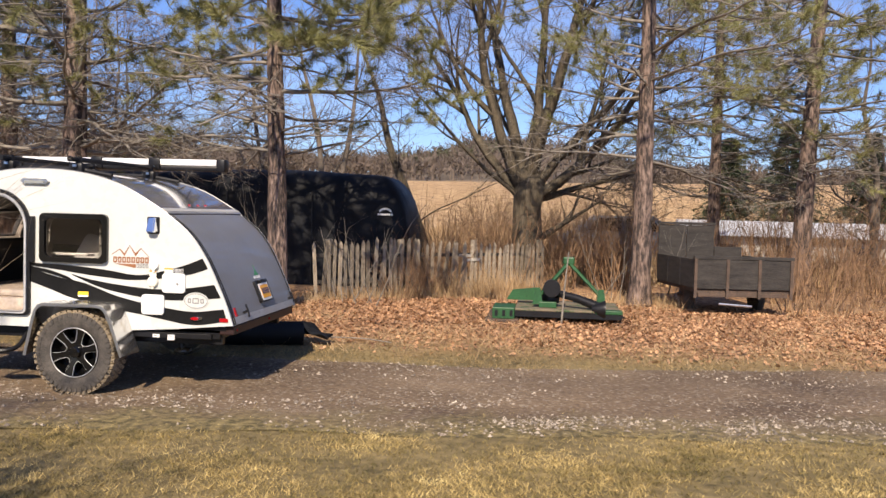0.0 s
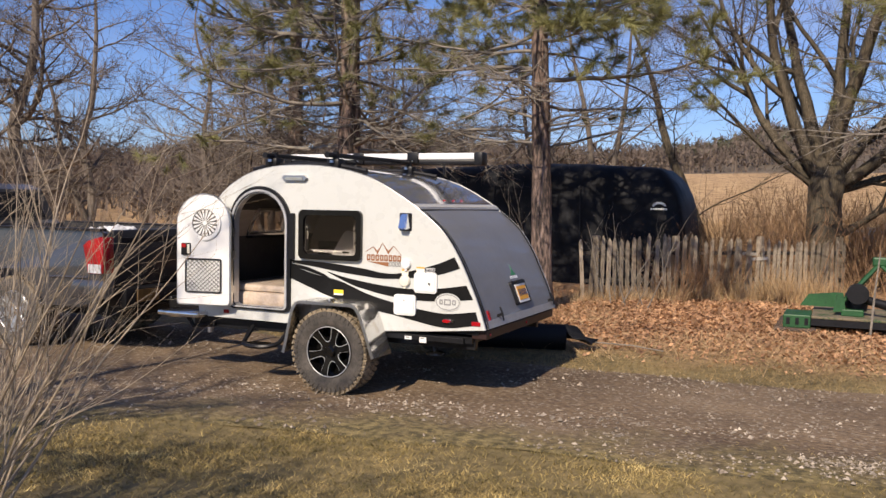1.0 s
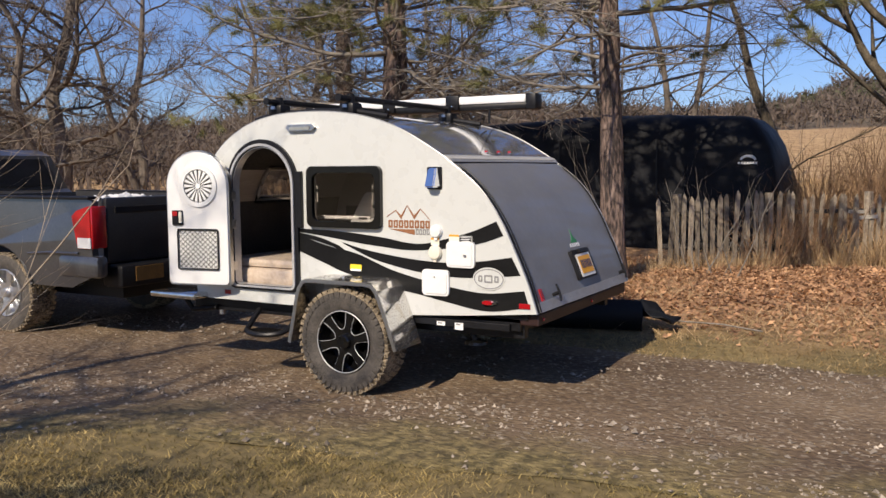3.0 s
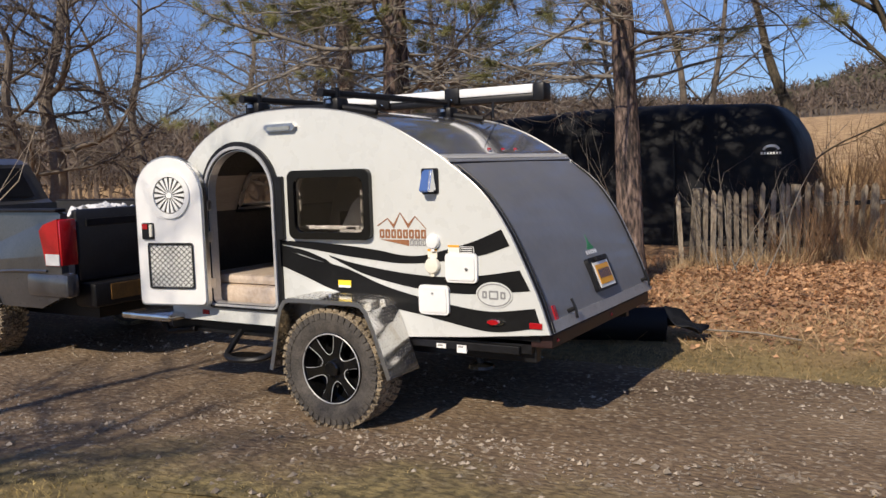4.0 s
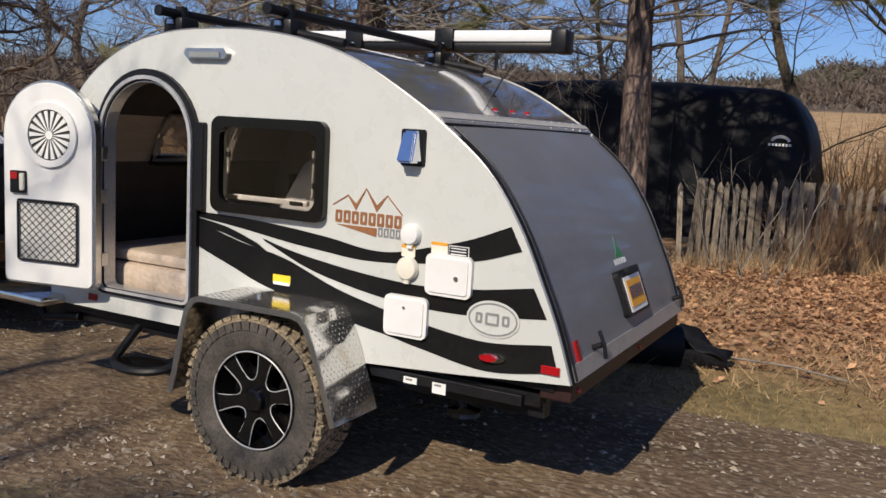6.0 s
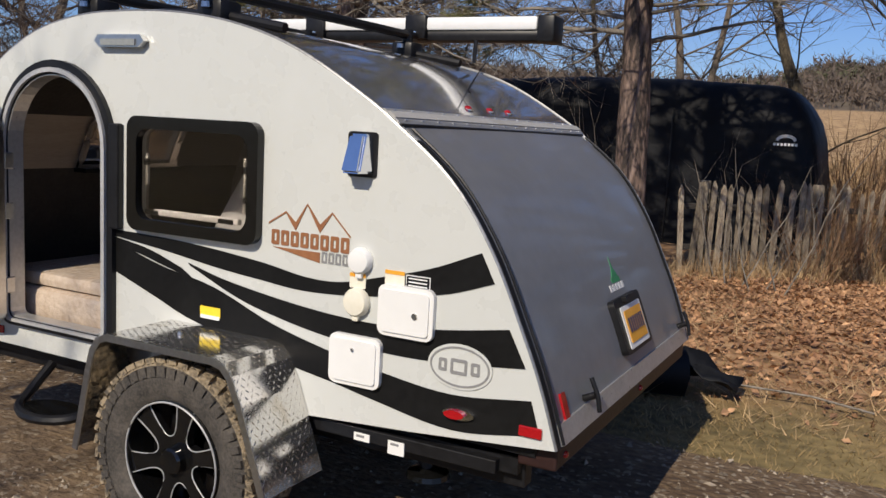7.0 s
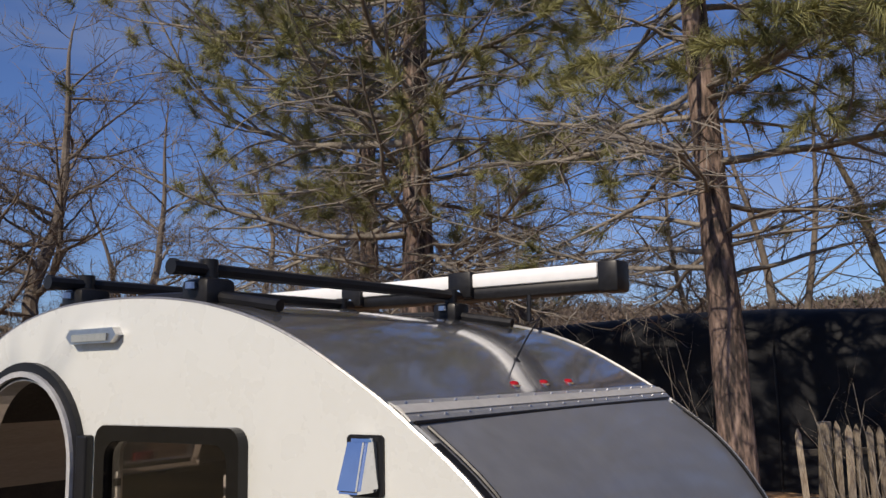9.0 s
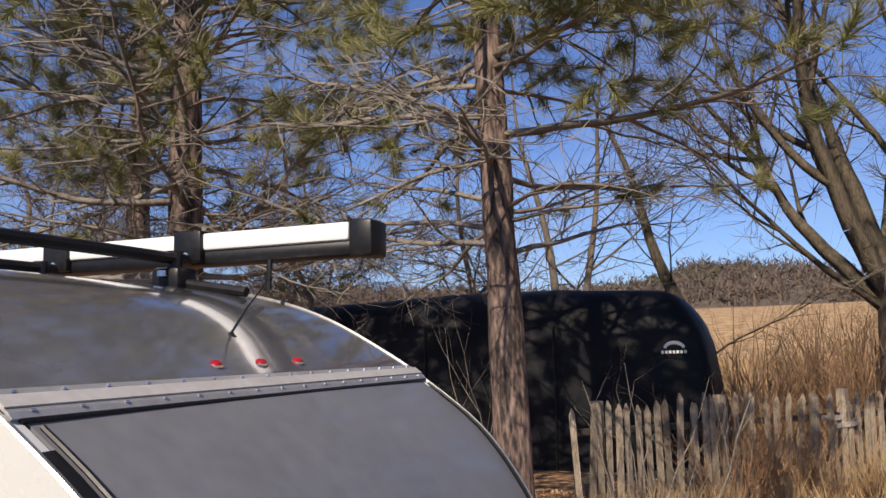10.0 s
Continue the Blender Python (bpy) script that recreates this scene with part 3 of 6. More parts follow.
# hinge rail across the roof
(hx, hz), (hx2, hz2) = prof[i_h - 1], prof[i_h + 2]
tx, tz = hx2 - hx, hz2 - hz
tl = math.hypot(tx, tz)
tx, tz = tx / tl, tz / tl
hx, hz = hx + tx * 0.026, hz + tz * 0.026
rail = part("hinge_rail", strip([(hx - tx * 0.045 - tz * 0.006, hz - tz * 0.045 + tx * 0.006), (hx - tx * 0.02 - tz * 0.012, hz - tz * 0.02 + tx * 0.012), (hx + tx * 0.022 - tz * 0.012, hz + tz * 0.022 + tx * 0.012), (hx + tx * 0.034 - tz * 0.008, hz + tz * 0.034 + tx * 0.008)], Y0 + 0.012, Y1 - 0.014, 0.006), ANOD, camper, "aluminium hatch hinge rail")
part("rail_cover", strip([(hx + tx * d - tz * 0.0155, hz + tz * d + tx * 0.0155) for d in (-0.019, -0.004, 0.012)], Y0 + 0.010, Y1 - 0.012, 0.003), RAILPALE, rail, "pale rail cover")
part("hinge_knuckle", tube([(hx + tx * 0.036 - tz * 0.004, Y0 + 0.03, hz + tz * 0.036 + tx * 0.004), (hx + tx * 0.036 - tz * 0.004, Y1 - 0.03, hz + tz * 0.036 + tx * 0.004)], 0.005, 8), BLACK, rail, smooth=True)
for k in range(16):
    y = Y0 + 0.06 + k * (Y1 - Y0 - 0.12) / 15
    for d in (-0.028, 0.022):
        part("screw", spun([(0.0055, 0), (0.004, 0.004)], (hx + tx * d - tz * 0.011, y, hz + tz * d + tx * 0.011), "z", 6), ALU, rail)
# clearance lamps on the roof behind the rail, and a rod aerial
for y in (7.49, 7.68, 7.86):
    lx, lz = hx - tx * 0.095, hz - tz * 0.095
    lamp = part("clearance_lamp", spun([(0.021, 0), (0.021, 0.005), (0.017, 0.007)], (lx, y, lz - 0.006), "z", 14), CHROME, camper, "small red clearance lamp on a chrome base", True)
    part("lens", spun([(0.016, 0.005), (0.016, 0.011), (0.011, 0.016), (0.003, 0.018)], (lx, y, lz - 0.006), "z", 14), RED, lamp, smooth=True)
aer = part("aerial_base", spun([(0.022, 0), (0.018, 0.02), (0.006, 0.035)], (-3.235, 7.74, 1.60), "z", 12), BLACK, camper, "black rod aerial", True)
part("aerial_rod", tube([(-3.235, 7.74, 1.63), (-3.225, 7.80, 1.70), (-3.205, 7.88, 1.785)], [0.004, 0.003, 0.002], 5), BLACK, aer)
pale = mat("pale_plastic", (0.62, 0.62, 0.62), (0.75, 0.75, 0.75), 8, 0.4)

# open door leaf: hinged at the front edge of the doorway, swung right round
LEAFT = 0.045
ha, hb = Vector((-4.755, 6.70, 0)), Vector((-5.235, 6.60, 0))
lu = (hb - ha).normalized()
ln = Vector((-lu.y, lu.x, 0))
if ln.y > 0:
    ln = -ln


def on_leaf(s, d, z):
    """s metres from the hinge edge, d out of the face."""
    q = ha + lu * s + ln * d
    return (q.x, q.y, z)


LW = (hb - ha).length
PS = LW / 2 - 0.02
leaf = part("door", plate(arch(LW / 2, 0.625, 1.325, LW / 2), [], 0, -LEAFT, put=on_leaf), DOORWHITE, camper, "white arched door leaf standing open")
bmod = leaf.modifiers.new("bevel", "BEVEL")
bmod.width, bmod.segments, bmod.limit_method, bmod.angle_limit = 0.012, 3, "ANGLE", radians(50)
part("edge_band", plate(arch(LW / 2, 0.615, 1.325, LW / 2 + 0.012), [arch(LW / 2, 0.628, 1.325, LW / 2 - 0.003)], -0.012, -LEAFT - 0.006, put=on_leaf), ALU, leaf, "aluminium door edge")
part("porthole_ring", plate(ellipse(PS, 1.33, 0.150, 0.150), [ellipse(PS, 1.33, 0.118, 0.118)], 0.014, 0.001, put=on_leaf), DOORWHITE, leaf)
PORTGLASS = mat("porthole_glass_dark", (0.03, 0.03, 0.028), (0.06, 0.058, 0.05), 10, 0.3)
part("porthole", plate(ellipse(PS, 1.33, 0.119, 0.119), [], 0.004, 0.001, put=on_leaf), PORTGLASS, leaf, "round porthole with pleated white shade")
for k in range(18):
    a0 = 2 * math.pi * k / 18
    pts = [(PS + r * math.cos(a), 1.33 + r * math.sin(a)) for r, a in ((0.012, a0), (0.112, a0 - 0.1), (0.112, a0 + 0.1))]
    part("pleat", plate(pts, [], 0.010, 0.005, put=on_leaf), DOORWHITE, leaf)
part("hub_button", plate(ellipse(PS, 1.33, 0.02, 0.02, 14), [], 0.013, 0.009, put=on_leaf), DOORWHITE, leaf)
latch = part("latch", plate(rrect(LW - 0.13, 1.05, LW - 0.045, 1.155, 0.008), [], 0.014, 0.001, put=on_leaf), BLACK, leaf, "black door latch with red tab")
part("latch_pull", plate(rrect(LW - 0.128, 1.065, LW - 0.108, 1.145, 0.006), [], 0.026, 0.013, put=on_leaf), CREAM, latch, "cream latch pull")
part("latch_tab", plate(rrect(LW - 0.09, 1.115, LW - 0.05, 1.148, 0.004), [], 0.02, 0.013, put=on_leaf), RED, latch, "red tab")
net = part("net_rim", tube([on_leaf(s, 0.010, z) for s, z in rrect(0.075, 0.735, LW - 0.085, 1.02, 0.012, 3)], 0.006, 6, True), BLACK, leaf, "black elastic net pocket")
cords, NS, NZ = [], 8, 8
x0, x1, z0, z1 = 0.075, LW - 0.085, 0.735, 1.02
for k in range(-NZ, NS + 1):
    for sgn in (1, -1):
        pts = []
        for j in range(NZ + 1):
            s = x0 + (x1 - x0) * ((k + j) if sgn > 0 else (NS - k - j)) / NS
            pts.append((s, z0 + (z1 - z0) * j / NZ))
        for (sa, za), (sb, zb) in zip(pts, pts[1:]):
            if min(sa, sb) >= x0 - 1e-6 and max(sa, sb) <= x1 + 1e-6:
                cords.append((*on_leaf(sa, 0.010, za), 0.0024, *on_leaf(sb, 0.010, zb), 0.0024))
tubes("net_mesh", cords, BLACK, net, 4)
for z in (0.72, 1.02, 1.22):
    hg = part("hinge", tube([(-4.775, 6.755, z), (-4.775, 6.755, z + 0.075)], 0.014, 8), ALU, camper, "door hinge", True)
    part("hinge_leaf", box((-4.80, 6.76, z + 0.005), (-4.76, 6.798, z + 0.07), 0.003), ALU, hg)

# door frame and its inner reveal
dframe = part("door_frame", plate(arch(DX, 0.595, DZ, 0.318, foot=0.05), [arch(DX, 0.628, DZ, 0.264)], Y0 - 0.022, Y0 - 0.001), BLACK, camper, "black rubber doorway surround")
part("door_frame_trim", plate(arch(DX, 0.612, DZ, 0.289, foot=0.04), [arch(DX, 0.624, DZ, 0.272)], Y0 - 0.034, Y0 - 0.022), MACHINED, dframe, "bright aluminium inner ring")
part("door_reveal", plate(arch(DX, 0.626, DZ, 0.266), [arch(DX, 0.632, DZ, 0.260)], Y0 - 0.02, Y0 + 0.045), ANOD, dframe)
part("door_stay", box((-4.198, Y0 - 0.03, 1.045), (-4.150, Y0 - 0.001, 1.43), 0.006), BLACK, camper, "black upright door buffer")

# side window, opened pane held off by its frame
wf = part("window", plate(rrect(-4.100, 1.054, -3.503, 1.462, 0.045), [rrect(-4.054, 1.096, -3.547, 1.418, 0.05)], Y0 - 0.034, Y0 - 0.001), PAINTED_BLACK, camper, "black-framed tinted side window")
part("pane", plate(rrect(-4.056, 1.094, -3.545, 1.420, 0.045), [], Y0 - 0.018, Y0 - 0.013), TINT, wf, "dark tinted pane").visible_shadow = False
for x, za, zb in ((-4.026, 1.22, 1.33), (-3.578, 1.15, 1.34)):
    part("side_strip", box((x - 0.005, Y0 - 0.008, za), (x + 0.005, Y0 + 0.004, zb), 0.002), RAILPALE, wf, "pale strip inside the pane")
for x, z in ((-4.03, 1.30), (-3.572, 1.30), (-3.572, 1.20), (-3.572, 1.40)):
    part("window_catch", box((x - 0.010, Y0 - 0.010, z - 0.012), (x + 0.010, Y0 + 0.006, z + 0.012), 0.003), BLACK, wf)
for x in (-4.0, -3.655):
    part("window_catch", box((x - 0.035, Y0 - 0.010, 1.112), (x + 0.035, Y0 + 0.004, 1.130), 0.004), BLACK, wf)
part("pane", plate(far_win, [], Y1 - 0.012, Y1 - 0.008), TINT, camper).visible_shadow = False
part("window_sill", box((-3.99, Y0 - 0.008, 1.112), (-3.60, Y0 + 0.012, 1.134), 0.004), AWN, wf, "pale inner sill")

# inside: deck, mattress, rear cabinet, shelf
part("deck", box((-5.1, Y0 + 0.04, 0.53), (-2.5, Y1 - 0.05, 0.585)), BLACK, camper)
part("mattress", box((-5.0, Y0 + 0.08, 0.59), (-3.15, Y1 - 0.08, 0.735), 0.03), MATTRESS, camper, "beige mattress wrapped in plastic", True)
part("mattress_topper", box((-4.98, Y0 + 0.10, 0.737), (-3.2, Y1 - 0.1, 0.80), 0.025), MATTRESS, camper, smooth=True)
cab = part("cabinet", box((-3.42, Y0 + 0.05, 0.95), (-3.10, Y1 - 0.05, 1.46), 0.01), LINING, camper, "brown rear cabinet inside the camper")
part("cabinet_panel", box((-3.455, 7.1, 1.0), (-3.425, 7.5, 1.18), 0.006), DOORWHITE, cab, "white panel")
part("pillow", box((-3.62, 6.9, 1.0), (-3.44, 7.12, 1.2), 0.05), DOORWHITE, camper, "white pillow", True)
bm = box((-0.13, -0.06, -0.24), (0.13, 0.06, 0.24), 0.055)
bm.transform(Matrix.Translation((-3.92, 7.22, 1.03)) @ Matrix.Rotation(radians(24), 4, "Y") @ Matrix.Rotation(radians(-12), 4, "X"))
part("pillow", bm, AWN, camper, "white pillow propped on the mattress", True)
part("dark_panel", box((-5.0, Y1 - 0.075, 0.80), (-3.45, Y1 - 0.055, 1.12), 0.004), BLACK, camper, "dark lower wall panel")

# decals
def band(up, down, label=""):
    u, d = spline(up, 6), spline(down, 6)
    return part("stripe", plate(u + d[::-1], [], Y0 - 0.0025, Y0 - 0.0005), VINYL, camper, label)


band([(-4.186, 1.040), (-3.85, 1.03), (-3.513, 1.000), (-3.324, 0.972), (-3.19, 0.972), (-3.053, 1.002), (-2.86, 1.055), (-2.692, 1.122)],
     [(-4.186, 1.015), (-3.95, 0.990), (-3.70, 0.957), (-3.50, 0.938), (-3.322, 0.925), (-3.10, 0.938), (-2.822, 0.980), (-2.645, 1.036)], "black vinyl swoosh stripe")
band([(-3.83, 0.958), (-3.66, 0.918), (-3.414, 0.882), (-3.20, 0.862), (-3.015, 0.858), (-2.80, 0.876), (-2.590, 0.909)],
     [(-3.82, 0.948), (-3.60, 0.862), (-3.40, 0.815), (-3.204, 0.785), (-3.0, 0.770), (-2.80, 0.775), (-2.532, 0.802)])
band([(-4.186, 0.992), (-3.95, 0.930), (-3.709, 0.885), (-3.45, 0.795), (-3.202, 0.738), (-3.007, 0.705), (-2.765, 0.682), (-2.508, 0.711)],
     [(-4.186, 0.882), (-3.98, 0.812), (-3.80, 0.752), (-3.406, 0.672), (-3.20, 0.640), (-3.045, 0.612), (-2.758, 0.572), (-2.476, 0.612)])
part("stripe", plate(spline([(-4.186, 1.012), (-4.02, 0.985), (-3.86, 0.935)], 5) + [(-3.80, 0.90)] + spline([(-3.95, 0.935), (-4.06, 0.962), (-4.186, 0.985)], 5), [], Y0 - 0.003, Y0 - 0.0006), VINYL, camper)
# round maker's badge, drawn plainly
part("badge_field", plate(ellipse(-2.742, 0.772, 0.108, 0.070), [], Y0 - 0.0042, Y0 - 0.0032), WHITE, camper)
badge = part("badge", plate(ellipse(-2.742, 0.772, 0.100, 0.062), [ellipse(-2.742, 0.772, 0.094, 0.056)], Y0 - 0.006, Y0 - 0.0045), INK, camper, "oval grey maker's badge")
for lo, hi in (((-2.812, 0.752), (-2.784, 0.792)), ((-2.772, 0.748), (-2.716, 0.796)), ((-2.704, 0.752), (-2.674, 0.792))):
    part("badge_bar", plate(rrect(*lo, *hi, 0.006, 3), [rrect(lo[0] + 0.009, lo[1] + 0.01, hi[0] - 0.009, hi[1] - 0.01, 0.002, 2)], Y0 - 0.006, Y0 - 0.0045), INK, badge)
# mountain line emblem and two rows of bars
peaks = [(-3.475, 1.138), (-3.405, 1.180), (-3.365, 1.146), (-3.320, 1.212), (-3.268, 1.148), (-3.222, 1.192), (-3.15, 1.122)]
em = part("emblem", plate([(x, z) for x, z in peaks] + [(x, z - (0.026 if i in (2, 4) else 0.006)) for i, (x, z) in list(enumerate(peaks))[::-1]], [], Y0 - 0.0028, Y0 - 0.0005), BROWN, camper, "brown mountain line emblem")
for k in range(8):
    x = -3.462 + k * 0.0395
    part("emblem_bar", plate(rrect(x, 1.066, x + 0.032, 1.116, 0.005, 2), [rrect(x + 0.011, 1.078, x + 0.021, 1.104, 0.002, 2)], Y0 - 0.0028, Y0 - 0.0005), BROWN, em)
part("emblem_wedge", plate([(-3.455, 1.058), (-3.265, 1.058), (-3.265, 1.024)], [], Y0 - 0.0028, Y0 - 0.0005), BROWN, em)
for k in range(4):
    x = -3.258 + k * 0.027
    part("emblem_bar", plate(rrect(x, 1.026, x + 0.021, 1.062, 0.003, 2), [rrect(x + 0.006, 1.033, x + 0.015, 1.055, 0.001, 2)], Y0 - 0.0028, Y0 - 0.0005), INK, em)
st = part("warning_sticker", plate(rrect(-3.768, 0.778, -3.676, 0.814, 0.003, 2), [], Y0 - 0.0045, Y0 - 0.0032), YELLOW, camper, "yellow warning sticker")
part("sticker_panel", plate(rrect(-3.765, 0.771, -3.679, 0.784, 0.002, 2), [], Y0 - 0.006, Y0 - 0.0046), DOORWHITE, st)
st = part("warning_sticker", plate(rrect(-2.94, 0.985, -2.855, 1.028, 0.003, 2), [], Y0 - 0.0045, Y0 - 0.0032), DOORWHITE, camper, "small black and white sticker")
part("sticker_panel", plate(rrect(-2.937, 0.988, -2.858, 1.025, 0.002, 2), [], Y0 - 0.006, Y0 - 0.0046), BLACK, st)
for z in (0.994, 1.005, 1.016):
    part("sticker_bar", plate(rrect(-2.93, z, -2.865, z + 0.004, 0.001, 2), [], Y0 - 0.007, Y0 - 0.0061), DOORWHITE, st)
for x0, x1, z0, z1 in ((-3.015, -2.945, 0.99, 1.035), (-3.145, -3.085, 0.962, 1.01)):
    st = part("warning_sticker", plate(rrect(x0, z0, x1, z1, 0.003, 2), [], Y0 - 0.0045, Y0 - 0.0032), CREAM, camper, "cream sticker with an orange head")
    part("sticker_panel", plate(rrect(x0, z1 - 0.012, x1, z1, 0.002, 2), [], Y0 - 0.006, Y0 - 0.0046), ORANGE, st)

# fittings on the side
def hatchlet(x0, z0, x1, z1, lockx, lockz, lr):
    ob = part("access_hatch", plate(rrect(x0, z0, x1, z1, 0.026), [], Y0 - 0.020, Y0 - 0.001), DOORWHITE, camper, "white square access hatch")
    b = ob.modifiers.new("bevel", "BEVEL")
    b.width, b.segments, b.limit_method = 0.006, 2, "ANGLE"
    part("access_door", plate(rrect(x0 + 0.014, z0 + 0.014, x1 - 0.014, z1 - 0.014, 0.014), [], Y0 - 0.026, Y0 - 0.020), DOORWHITE, ob)
    part("lock", spun([(lr, Y0 - 0.032), (lr, Y0 - 0.026)], (lockx, 0, lockz), "y", 12), ALU, ob)


hatchlet(-3.028, 0.832, -2.832, 0.992, -2.892, 0.908, 0.009)
hatchlet(-3.204, 0.648, -3.012, 0.812, -3.11, 0.768, 0.005)
for x, z, r, mt, lab in ((-3.105, 1.052, 0.042, DOORWHITE, "round white inlet cap"), (-3.112, 0.918, 0.046, CREAM, "round cream inlet cap")):
    cap = part("inlet_cap", spun([(r, Y0 - 0.001), (r, Y0 - 0.018), (r * 0.85, Y0 - 0.028), (r * 0.3, Y0 - 0.032)], (x, 0, z), "y", 28), mt, camper, lab, True)
    part("cap_tab", box((x - 0.012, Y0 - 0.02, z - r - 0.014), (x + 0.012, Y0 - 0.004, z - r + 0.006), 0.004), mt, cap)
# porch lamp hood
bm = bmesh.new()
q = [(-3.163, 0, 1.325), (-3.071, 0, 1.325), (-3.078, 0, 1.445), (-3.157, 0, 1.445)]
base = [bm.verts.new((x, Y0 - 0.001, z)) for x, _, z in q]
frnt = [bm.verts.new((x + (0.012 if i in (0, 3) else -0.012), Y0 - (0.075 if i < 2 else 0.035), z)) for i, (x, _, z) in enumerate(q)]
for i in range(4):
    bm.faces.new((base[i], base[(i + 1) % 4], frnt[(i + 1) % 4], frnt[i]))
bm.faces.new(base)
bm.faces.new(frnt)
bmesh.ops.bevel(bm, geom=bm.edges[:], offset=0.008, segments=2, affect="EDGES")
hd = part("porch_lamp", bm, CHROME, camper, "chrome hooded porch lamp", True)
part("backplate", plate(rrect(-3.170, 1.312, -3.062, 1.452, 0.012), [], Y0 - 0.006, Y0 - 0.0005), BLACK, hd)
# slim lamp over the door
vl = part("slim_lamp", plate([(-4.272, 1.722), (-4.247, 1.700), (-4.052, 1.700), (-4.027, 1.722), (-4.045, 1.744), (-4.255, 1.744)], [], Y0 - 0.028, Y0 - 0.001), ALU, camper, "slim silver lamp over the doorway")
part("diffuser", plate([(-4.235, 1.706), (-4.065, 1.706), (-4.065, 1.728), (-4.235, 1.728)], [], Y0 - 0.034, Y0 - 0.028), SMOKED, vl)
for x, z, w, h, lab in ((-2.503, 0.621, 0.036, 0.016, "red reflector"), (-4.86, 0.560, 0.028, 0.016, "red reflector")):
    part("reflector", box((x - w, Y0 - 0.010, z - h), (x + w, Y0 - 0.001, z + h), 0.003), RED, camper, lab)
mk = part("marker_lamp", plate(ellipse(-2.735, 0.628, 0.052, 0.017, 20), [], Y0 - 0.012, Y0 - 0.001), CHROME, camper, "red side marker lamp in chrome bezel")
part("lens", plate(ellipse(-2.745, 0.628, 0.034, 0.013, 16), [], Y0 - 0.024, Y0 - 0.012), RED, mk)

# rear: plate, decal, handles, lamps, bumper
def on_hatch(s, y, d):
    """s along the hatch line from its foot, y across, d out of it."""
    k = len(hatch_line) - 1
    left = s
    while k > 0:
        a, b = Vector(hatch_line[k]), Vector(hatch_line[k - 1])
        L = (b - a).length
        if left <= L or k == 1:
            t = (b - a) / L
            q = a + t * left
            return (q.x + t.y * d, y, q.y - t.x * d)
        left -= L
        k -= 1


def hatch_plate(y0, s0, y1, s1, d0, d1, r=0.006):
    return plate(rrect(y0, s0, y1, s1, r, 3), [], d0, d1, put=lambda a, d, s: on_hatch(s, a, d))


lp = part("licence_plate_holder", hatch_plate(7.56, 0.115, 7.89, 0.32, 0.002, 0.030, 0.02), BLACK, hatch, "black licence plate holder")
pl = part("licence_plate", hatch_plate(7.60, 0.130, 7.85, 0.285, 0.031, 0.034), DOORWHITE, hatch, "orange licence plate in a white frame")
part("plate_face", hatch_plate(7.62, 0.150, 7.83, 0.268, 0.0345, 0.037), ORANGE, pl)
for k in range(7):
    part("plate_bar", hatch_plate(7.635 + k * 0.027, 0.185, 7.651 + k * 0.027, 0.24, 0.0375, 0.039, 0.002), mat("plate_navy", (0.03, 0.035, 0.09), (0.04, 0.045, 0.11), 9, 0.5) if k == 0 else bpy.data.materials["plate_navy"], pl)
part("plate_lamp", hatch_plate(7.66, 0.296, 7.79, 0.318, 0.030, 0.048), BLACK, lp)
dc = part("decal", hatch_plate(7.70, 0.375, 7.80, 0.395, 0.0035, 0.0055), GREENINK, hatch, "small green decal")
part("decal_peak", plate([(7.715, 0.396), (7.79, 0.396), (7.762, 0.43), (7.752, 0.475), (7.742, 0.43)], [], 0.0035, 0.0055, put=lambda a, d, s: on_hatch(s, a, d)), GREENINK, dc)
for k in range(5):
    part("decal_bar", hatch_plate(7.655 + k * 0.036, 0.345, 7.679 + k * 0.036, 0.371, 0.0035, 0.0055, 0.002), pale, dc)
for y in (Y0 + 0.30, Y1 - 0.14):
    hd = part("hatch_catch", tube([on_hatch(0.08, y, 0.004), on_hatch(0.085, y, 0.045)], 0.012, 10), BLACK, hatch, "black T-handle catch", True)
    part("catch_lever", tube([on_hatch(0.03, y, 0.045), on_hatch(0.085, y, 0.052), on_hatch(0.14, y, 0.045)], 0.008, 8), BLACK, hd, smooth=True)
part("hatch_sill", strip([on_hatch(s, 0, 0.012)[::2] for s in (0.062, 0.04, 0.02, 0.0)], Y0 + 0.05, Y1 - 0.02, 0.012), ANOD, hatch, "aluminium lower hatch band")
for y in (Y0 + 0.13,):
    part("reflector", hatch_plate(y - 0.018, 0.05, y + 0.018, 0.14, 0.002, 0.010), RED, hatch, "upright red reflector")
bp = part("bumper", box((-2.56, Y0 + 0.05, 0.495), (-2.436, Y1 - 0.03, 0.566), 0.008), mat("bumper_brown", (0.016, 0.006, 0.006), (0.034, 0.012, 0.010), 8, 0.5), camper, "dark red-brown rear cross member")
for y in (Y0 + 0.12, 7.76):
    part("tail_lamp", spun([(0.012, 0), (0.010, 0.008), (0.004, 0.011)], (-2.436, y, 0.53), "x", 12), RED, bp, smooth=True)

